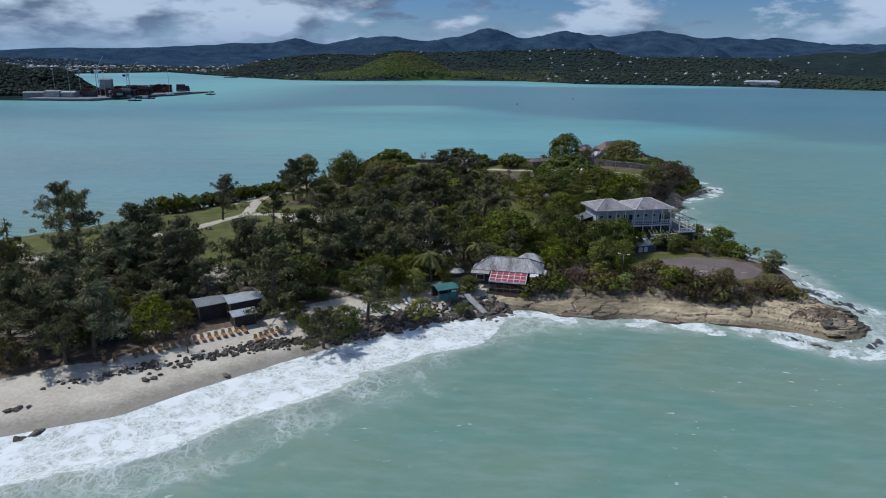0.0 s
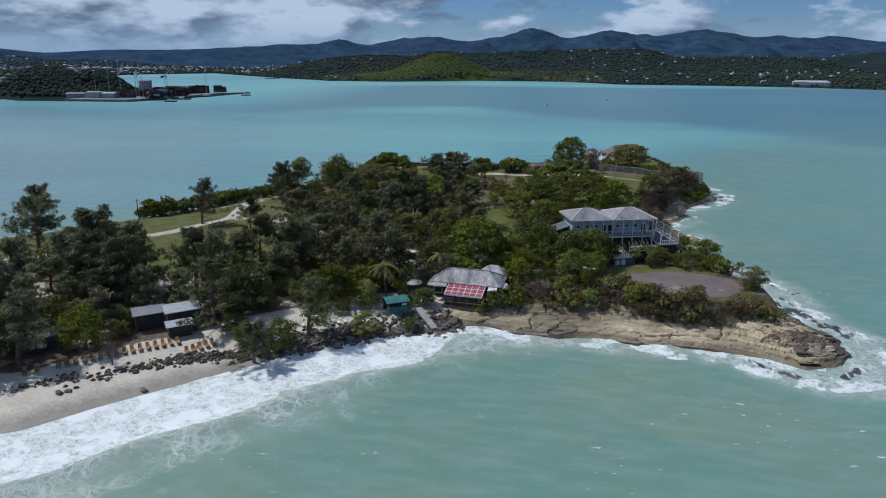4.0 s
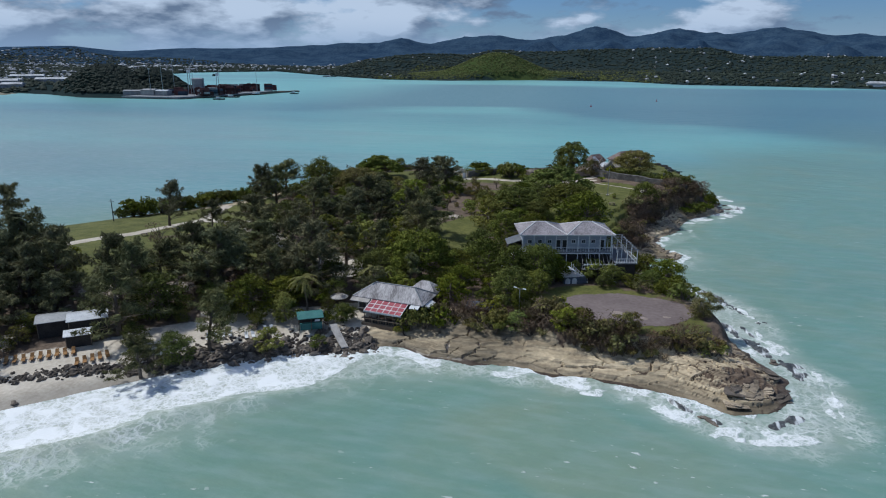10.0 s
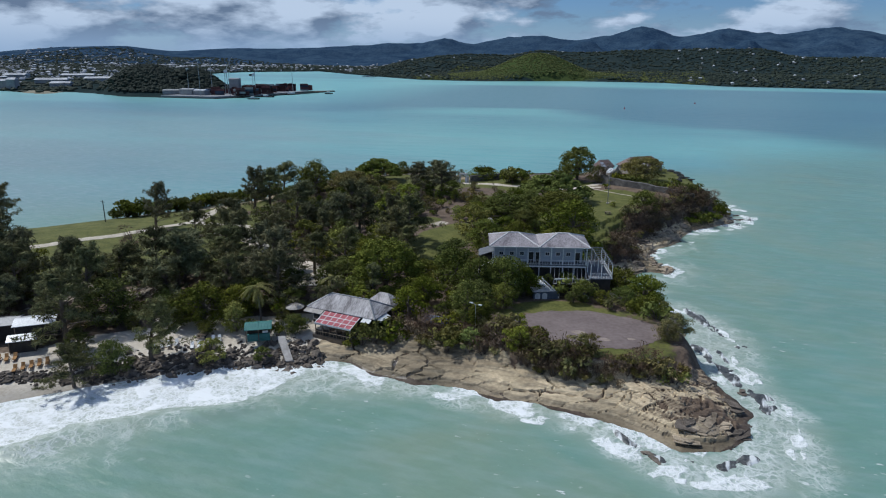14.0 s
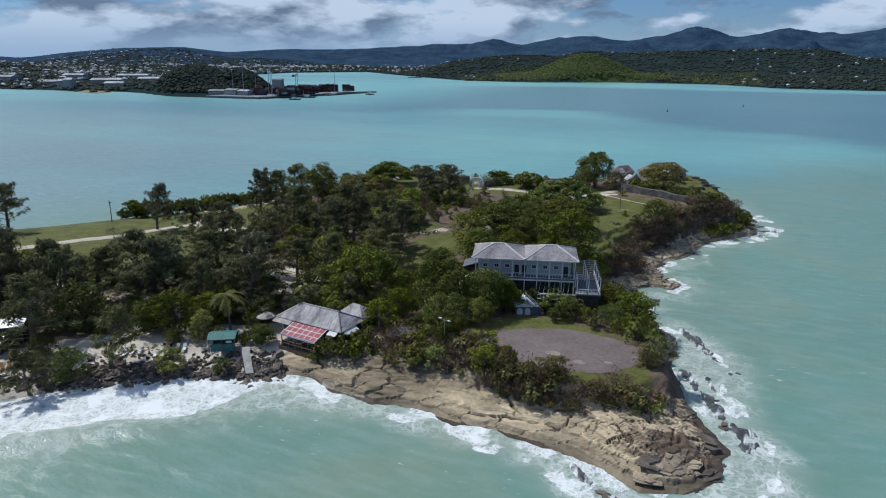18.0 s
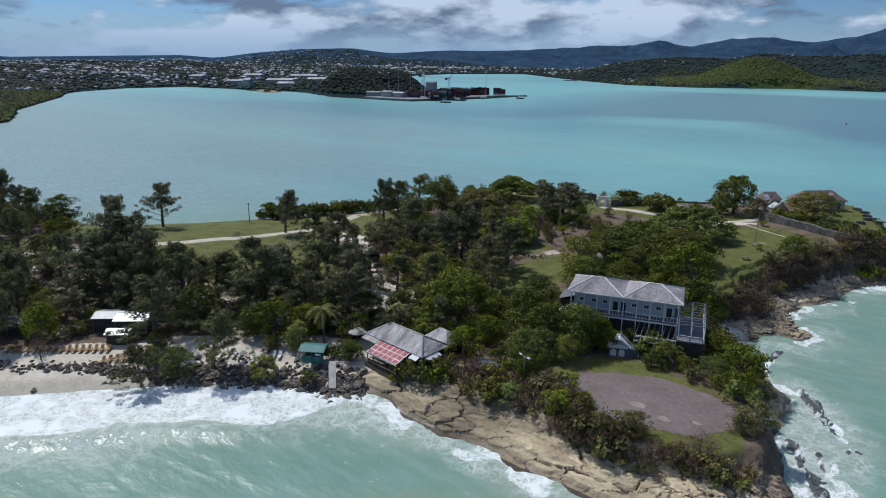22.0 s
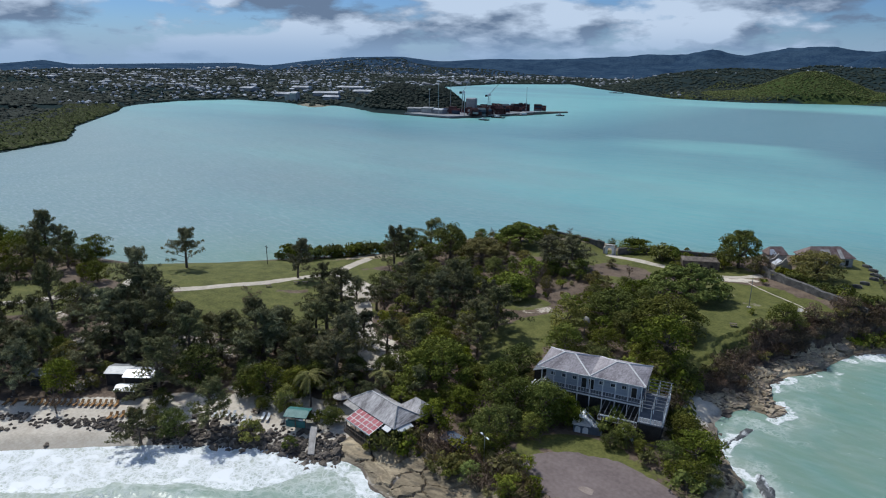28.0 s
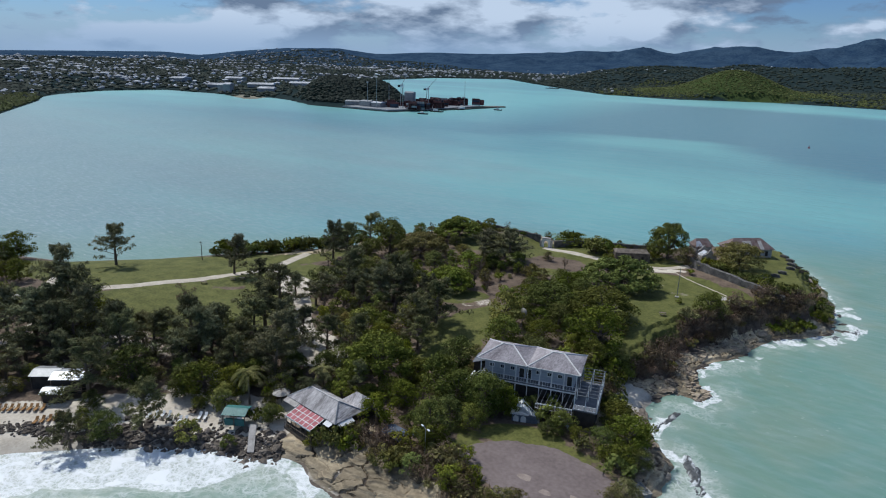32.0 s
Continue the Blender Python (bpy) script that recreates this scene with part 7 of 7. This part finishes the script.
        leafm = "bright" if seed % 2 else "broad"
    elif kind in ("shrub", "scrub", "thorn"):
        for k in range(9):
            a, q = r.random() * 6.28, 1.5 * math.sqrt(r.random())
            c = np.array([math.cos(a) * q, math.sin(a) * q, 0.7 + 0.9 * r.random()])
            g.tube([(0, 0, -0.3), tuple(c * (0.5, 0.5, 0.6)), tuple(c)], [0.06, 0.04, 0.02], 4)
            clumps.append(c)
            radii.append(r.uniform(0.5, 0.95))
        per = 44 if kind != "thorn" else 22
        pts = clump_leaves(clumps, radii, per, 0.20 if kind != "thorn" else 0.30, 0.12 if kind != "thorn" else 0.035, r)
        leafm = {"shrub": "broad", "scrub": "olive", "thorn": "twig"}[kind]
    elif kind == "bare":
        h = 7.0
        g.tube([(0, 0, -0.4), (0.1, 0.1, 2.2), (0.2, 0, 4.5), (0.3, 0.1, h)], [0.24, 0.19, 0.11, 0.03], 6)
        for k in range(22):
            z = h * r.uniform(0.3, 0.85)
            a = r.random() * 6.28
            tip = np.array([math.cos(a) * 2.5 * r.uniform(0.6, 1), math.sin(a) * 2.5 * r.uniform(0.6, 1), z + r.uniform(1.2, 2.4)])
            g.tube([(0.15, 0.05, z - 0.6), tuple(tip * (0.5, 0.5, 1) - (0, 0, 0.5)), tuple(tip)], [0.08, 0.05, 0.015], 4)
            clumps.append(tip * (0.85, 0.85, 1))
            radii.append(0.8)
        pts = clump_leaves(clumps, radii, 26, 0.30, 0.05, r, squash=1.0)
        leafm = "twig"
    else:
        h = 6.5
        g.tube([(0, 0, -0.4), (0.2, 0, 2), (0.5, 0.1, 4.4), (0.6, 0.1, h)], [0.24, 0.18, 0.15, 0.14], 7)
        out = []
        for k in range(18):
            a, rise = k * 2.4 + r.uniform(-0.2, 0.2), r.uniform(-0.2, 1.0)
            for s in np.linspace(0.1, 1, 16):
                q = 2.9 * s
                z = h + rise * 1.7 * s - 1.9 * s * s
                c = np.array([0.6 + math.cos(a) * q, 0.1 + math.sin(a) * q, z])
                side = np.array([-math.sin(a), math.cos(a), 0])
                fw = np.array([math.cos(a), math.sin(a), rise * 0.5 - 1.2 * s])
                for sg in (-1, 1):
                    tip = c + sg * side * 0.55 * (1.1 - s * 0.6) + fw * 0.3 + (0, 0, -0.18)
                    out += [c - fw * 0.06, c + fw * 0.10, tip + fw * 0.03, tip - fw * 0.03]
        pts = np.array(out)
        leafm = "palm"
    names = {"casuarina": ("casuarina_tree", "tall dark feathery casuarina tree bent by the wind", "tree"), "broad": ("broadleaf_tree", "dense rounded dark green broadleaf tree", "tree"),
             "olive": ("dry_tree", "rounded olive-brown tree with thinning leaves", "tree"), "bright": ("bright_tree", "small bright yellow-green broadleaf tree", "tree"),
             "round": ("spreading_tree", "large dense dark green tree with a low spreading crown", "tree"), "roundolive": ("spreading_tree", "large dense olive-brown tree with a low spreading crown", "tree"), "flat": ("umbrella_tree", "wide flat-topped green umbrella tree", "tree"), "shrub": ("shrub", "low dark green rounded shrub", "shrub"), "scrub": ("scrub_bush", "low olive-green scrub bush", "shrub"),
             "thorn": ("thorn_bush", "leafless grey-brown thorn bush", "shrub"), "bare": ("bare_tree", "nearly leafless grey tree with fine twigs", "tree"), "palm": ("palm_tree", "coconut palm with drooping fronds", "palm")}[kind]
    ob = thing(names[0], names[1], names[2])
    part("trunk", g, "bark", ob)
    part("crown", quad_mesh("crown", pts, leafm), leafm, ob)
    return ob


STOCK, NEXT = {}, {}
VARIANTS = {"casuarina": 6, "broad": 8, "olive": 3, "bright": 4, "flat": 3, "round": 3, "roundolive": 2, "shrub": 4, "scrub": 3, "thorn": 3, "bare": 2, "palm": 1}
PLANTED = []
tr = np.random.default_rng(99)


def plant(kind, x, y, size=1.0, tall=None):
    """Stands the next tree of a kind at a place."""
    k = NEXT.get(kind, 0)
    NEXT[kind] = k + 1
    v = k % VARIANTS[kind]
    m = pose(x, y, gz(x, y) - 0.05, 0, 0, tr.uniform(0, 360) if kind != "casuarina" else tr.uniform(-60, 60)) @ Matrix.Diagonal((size, size, (tall or size) * tr.uniform(0.93, 1.07), 1))
    if (kind, v) not in STOCK:
        STOCK[kind, v] = tree(kind, 17 * v + len(kind) * 101)
        STOCK[kind, v].matrix_basis = m
    else:
        copy_thing(STOCK[kind, v], m)
    PLANTED.append((x, y, {"casuarina": 3.4, "broad": 4.6, "olive": 4.0, "bright": 3.1, "flat": 4.8, "round": 5.6, "roundolive": 5.6, "bare": 2.5, "palm": 1.5}.get(kind, 1.2) * size))


for x, y, s in ((-115, 173.5, 1.45), (-75, 191, 1.25), (-64, 226, 1.4), (-60, 229, 1.35), (-70, 238, 1), (-18, 167, 0.95), (-31, 166, 1), (-22, 150, 0.9), (-8, 149, 0.9), (-40, 140, 1), (-30, 142, 1), (-72, 141, 1), (-70, 127, 1.05), (-17, 122, 0.85), (-36, 122, 1), (-28, 160, 0.95), (-62, 121, 1.1), (-79, 110, 1.05), (-69, 100, 0.95), (-60, 101, 0.9), (-23, 111, 0.6), (-32, 199, 1.1), (-24, 203, 1.1), (-26, 195, 1), (-16, 201, 1.05), (-11, 196, 1), (4, 194, 0.95), (-40.6, 179.8, 1), (-33, 186.4, 1.05), (-47.9, 141.9, 1), (-28.7, 144.3, 1.1), (-13.5, 156.3, 1.1), (-71.4, 137.6, 1.2), (-8.1, 165.5, 0.8), (3.6, 148.5, 0.8), (-43, 188, 0.9), (-67, 250, 0.9),):
    plant("casuarina", x, y, s * 1.15, s * 0.95)
for x, y, s in ((26, 165, 1.05), (37.5, 163.2, 1), (31.8, 162.5, 1.08), (40.8, 166.2, 0.72), (35.4, 166.2, 0.8), (33, 151, 0.85), (36.2, 148.2, 0.6), (38.5, 157.5, 0.55), (-17, 137, 0.9), (-11.5, 141, 0.75), (-21.5, 134.5, 0.62), (-26.5, 138.5, 0.8), (-13.5, 133, 0.4), (53.2, 167.2, 0.58), (57.4, 165.8, 0.62), (61.5, 167.5, 0.8), (65, 172, 0.8), (60.5, 177.5, 0.75), (65.5, 164.5, 0.65), (68.5, 168.5, 0.62), (51.5, 164.2, 0.4), (-20, 116.5, 0.75), (-27, 116, 0.65), (-31, 120, 0.8), (2.2, 138.6, 0.42), (62.5, 243, 0.8), (12, 287, 0.55), (18, 159, 0.8), (24, 171, 0.6), (-46.7, 237.1, 1.5), (-1, 189.5, 1.2), (31.8, 201.2, 1.3), (45.9, 203.6, 1.25), (26, 192, 0.9), (37, 187, 0.85), (-22, 230, 1), (-52, 247, 1), (-30, 222, 0.9), (19, 231, 0.9), (12, 234, 0.8), (-36, 212, 0.8), (22, 178, 0.8),):
    plant("broad", x, y, s * 1.12, s)
for x, y, s in ((44.8, 286.5, 0.85), (41.5, 143.5, 0.5), (55.5, 140, 0.5), (57, 141.5, 0.5), (48, 292, 0.8), (69.4, 151.2, 0.92), (71.0, 153.0, 0.66), (-28, 130, 0.7), (-3, 143, 0.7), (18.8, 205.5, 1.35), (-22, 248, 1.1), (-3, 231, 1), (-20, 212, 0.9), (48, 214, 0.9), (-42, 224, 1),):
    plant("olive", x, y, s * 1.12, s)
for x, y, s in ((7, 154, 0.9), (21.5, 149, 1.05), (45, 140, 0.75), (-9, 136, 0.9), (-7, 125.5, 0.8), (1, 129, 0.4), (49, 141.5, 0.6), (53.2, 247, 0.3), (36, 141.5, 0.7), (43.5, 147.2, 0.5), (47.2, 144.2, 0.5), (-7.4, 176.8, 1.45), (10.5, 151, 0.95), (-22, 186, 1), (10, 222, 0.9), (27, 210, 0.9), (42, 194, 0.8), (-12, 236, 1),):
    plant("bright", x, y, s * 1.12, s)
for x, y, s in ((-35, 265, 1.35),):
    plant("flat", x, y, s * 1.25, s * 1.1)
plant("round", 36.5, 292.5, 1.25, 1.35)
plant("roundolive", 61.0, 288.5, 1.38, 0.92)
for x, y, q in ((19.5, 280.6, 1.2), (17.5, 284.5, 1.6), (33.0, 288.0, 1.5), (31.5, 291.5, 1.7), (21.0, 288.5, 1.4), (13.0, 285.0, 1.7), (10.5, 286.5, 1.5), (16.0, 287.5, 1.5), (2.0, 290.5, 1.4), (-1.5, 291.5, 1.6)):
    plant("shrub", x, y, q)
for k in range(26):
    f_ = k / 25
    plant("shrub" if k % 3 else "scrub", 50.5 + 27 * f_ + tr.uniform(-1, 1), 285.5 - 13.5 * f_ + tr.uniform(-1, 1.8), tr.uniform(0.6, 1.2))
plant("round", 10.5, 163.5, 1.42, 1.2)
plant("roundolive", -33.8, 238.6, 1.45, 0.95)
plant("flat", -8.8, 219.3, 1.45, 1.25)
plant("flat", -45.5, 279.5, 1.25, 1.35)
plant("flat", 34.0, 251.5, 1.28, 1.0)
plant("round", -37.0, 287.0, 0.6, 0.75)
plant("round", 25.5, 218.0, 1.2, 0.72)
plant("round", 40.5, 220.5, 1.1, 0.75)
plant("broad", -1.1, 292.3, 1.3, 0.5)
for x, y in ((-14, 247), (-5, 251), (-10, 256)):
    plant("casuarina", x, y, 1.2, 0.78)
plant("bright", 45.0, 170.2, 0.62, 0.85)
plant("shrub", 48.5, 170.4, 1.3)
plant("shrub", 42.0, 168.6, 1.4)
for x, y, s in ((-53.5, 158.5, 1.15), (47.5, 285, 0.9), (-45, 104, 0.55)):
    plant("bare", x, y, s)
plant("palm", -6.2, 140.2, 1.2)
plant("palm", 3.0, 153.0, 0.8)
for x, y, q in ((16.2, 138.6, 1.0), (18.6, 139.4, 1.2), (20.5, 141.0, 1.1), (14.3, 138.2, 0.7), (1.5, 139.2, 0.9), (-0.6, 137.0, 0.8)):
    plant("shrub", x, y, q)
for x, y, q in ((-57, 114.5, 0.9), (-45.5, 127.0, 1.0)):
    plant("casuarina", x, y, q * 1.15, q * 0.9)

# bushes along the seaward rim of the parking area
RIM = [(38.0, 148.5), (41.5, 146.0), (44.5, 144.3), (48.0, 142.3), (52.5, 140.3), (57.0, 140.8)]
for k in range(34):
    q = (k + tr.random()) / 34 * (len(RIM) - 1)
    i_, f_ = int(q), q - int(q)
    x, y = RIM[i_][0] * (1 - f_) + RIM[i_ + 1][0] * f_ + tr.normal(0, 0.6), RIM[i_][1] * (1 - f_) + RIM[i_ + 1][1] * f_ - tr.uniform(0.0, 3.2)
    kind = ("olive", "scrub", "olive", "bright" if k < 9 else "scrub", "thorn", "scrub", "olive")[k % 7]
    if kind in ("olive", "bright"):
        plant(kind, x, y, tr.uniform(0.42, 0.55), tr.uniform(0.42, 0.56))
    else:
        plant(kind, x, y, tr.uniform(1.0, 1.6))

# dead scrub hanging over the bank below them
for k in range(70):
    q = (k + tr.random()) / 70
    x, y = 38 + 29 * q, float(np.interp(38 + 29 * q, [38, 44, 50, 57, 62, 67], [146.5, 142.5, 139.2, 137.6, 139.0, 141.5])) - tr.uniform(-0.6, 2.6)
    plant(("thorn", "scrub", "thorn", "thorn", "scrub")[k % 5], x, y, tr.uniform(0.7, 1.25) * (0.75 if q > 0.62 else 1))

# hedge along the bay shore
HEDGE = [(-104, 205), (-97, 213), (-91, 222), (-84, 231), (-77, 241), (-69, 252)]
for (xa, ya), (xb, yb) in zip(HEDGE[:-1], HEDGE[1:]):
    for k in range(9):
        q = (k + tr.random()) / 9
        x, y = xa + (xb - xa) * q + tr.normal(0, 1.0), ya + (yb - ya) * q + tr.normal(0, 1.0)
        if k % 3 == 0:
            plant("broad", x, y, 0.55, 0.42)
        else:
            plant("shrub", x, y, tr.uniform(1.1, 1.7))

# open places that stay clear of planting
CLEAR = np.array([(40, 238, 7), (47, 246, 9), (36, 262, 7), (25, 248, 6), (42, 252, 9), (-1, 215, 8), (6, 211, 7), (12, 204, 6), (14, 195, 7), (15, 186, 7), (8, 251, 7), (33, 245, 6), (-9, 159, 5), (10, 268, 7), (15, 263, 5), (5, 274, 5), (45, 256, 6), (2, 258, 6), (-2, 268, 6), (46, 152, 7.5), (54, 152, 10), (62, 152.5, 9.5), (20, 180, 5), (-105, 150, 15), (-122, 162, 14), (-90, 137, 7), (-14, 269, 9), (42, 175, 13), (50, 174, 10), (56, 172, 6), (9, 144, 10.5), (15, 147, 6), (-1.5, 133, 5), (45, 166, 5), (-43.5, 119, 6), (-60, 107.5, 3), (-1.5, 150.5, 3), (10, 205, 8), (14, 190, 7), (3, 215, 6), (-14, 277, 7), (21, 257, 5), (30, 262, 8), (-6, 281, 6), (26, 284, 8), (59, 309, 11), (49.5, 291.5, 5), (45.5, 300.5, 5)])


def open_here(x, y):
    """Where grass, sand, tracks and buildings keep the ground free."""
    s_, g_, r_ = land_cover(x, y, None)
    shut = np.maximum(s_, g_) > 0.35
    for l, w in ROADS:
        shut |= near_line(x, y, l) < w * 0.75 + 0.8
    for cx, cy, cr in CLEAR:
        shut |= np.hypot(x - cx, y - cy) < cr
    return shut


def fill(box, kinds, tries, gap, margin=9.0, size=(0.8, 1.1), most=None):
    """Fills the free ground of a box with trees of these kinds, at least gap apart, no nearer the shore than margin and no farther than most."""
    px, py = tr.uniform(box[0], box[1], tries), tr.uniform(box[2], box[3], tries)
    d = shore_distance(px, py, COAST)
    ok = (d >= margin) & ~open_here(px, py)
    if most:
        ok &= d < most
    for x, y in zip(px[ok], py[ok]):
        p = np.array(PLANTED)
        if ((x - p[:, 0]) ** 2 + (y - p[:, 1]) ** 2 < (gap * 0.5 + 0.55 * p[:, 2]) ** 2).any():
            continue
        plant(kinds[int(tr.integers(len(kinds)))], float(x), float(y), tr.uniform(*size))


fill((-98, -22, 92, 150), ("casuarina", "casuarina", "casuarina", "broad", "olive"), 420, 5.2, 13, (0.8, 1.1))
fill((-22, 12, 138, 200), ("casuarina", "olive", "broad", "bright"), 400, 4.6, 9, (0.7, 0.95))
fill((-60, 12, 200, 285), ("broad", "olive", "bright", "olive", "broad", "bare"), 500, 3.4, 8, (0.42, 0.68))
fill((-60, -20, 150, 200), ("casuarina", "broad", "olive", "bright", "bare"), 300, 5.2, 8, (0.65, 0.9))
fill((8, 60, 176, 250), ("broad", "bright", "olive", "broad"), 400, 3.4, 12, (0.5, 0.8))
fill((-8, 36, 148, 180), ("broad", "bright", "broad"), 200, 3.6, 9, (0.55, 0.85))

fill((-260, -98, 10, 165), ("casuarina", "broad", "broad"), 600, 5.0, 6, (0.85, 1.15))
fill((-60, 40, 262, 302), ("shrub", "olive", "scrub"), 200, 3.0, 3, (0.5, 0.8))
# bank above the ledge, cliff scrub, headland
fill((20, 50, 133, 147), ("scrub", "thorn", "scrub", "shrub", "thorn"), 400, 1.6, 8.5, (0.8, 1.35))
fill((50, 76, 130, 147), ("scrub", "thorn", "scrub", "shrub", "thorn"), 500, 1.5, 13.0, (0.9, 1.45))
fill((64, 76, 140, 185), ("thorn", "scrub", "shrub"), 300, 1.3, 5.5, (0.7, 1.3))
fill((48, 84, 178, 204), ("thorn", "scrub", "shrub", "shrub"), 600, 1.1, 7.5, (0.8, 1.6), 19)
fill((46, 84, 202, 275), ("thorn", "thorn", "thorn", "scrub"), 3000, 0.8, 6.2, (0.8, 1.5), 14)
fill((70, 92, 258, 334), ("shrub", "scrub", "shrub"), 300, 1.4, 2.0, (0.5, 1.0), 9)
fill((-40, 32, 120, 160), ("shrub", "scrub", "thorn"), 300, 1.6, 9.5, (0.6, 1.0))
fill((-95, 60, 95, 290), ("shrub", "scrub"), 700, 1.2, 14, (0.6, 1.1))
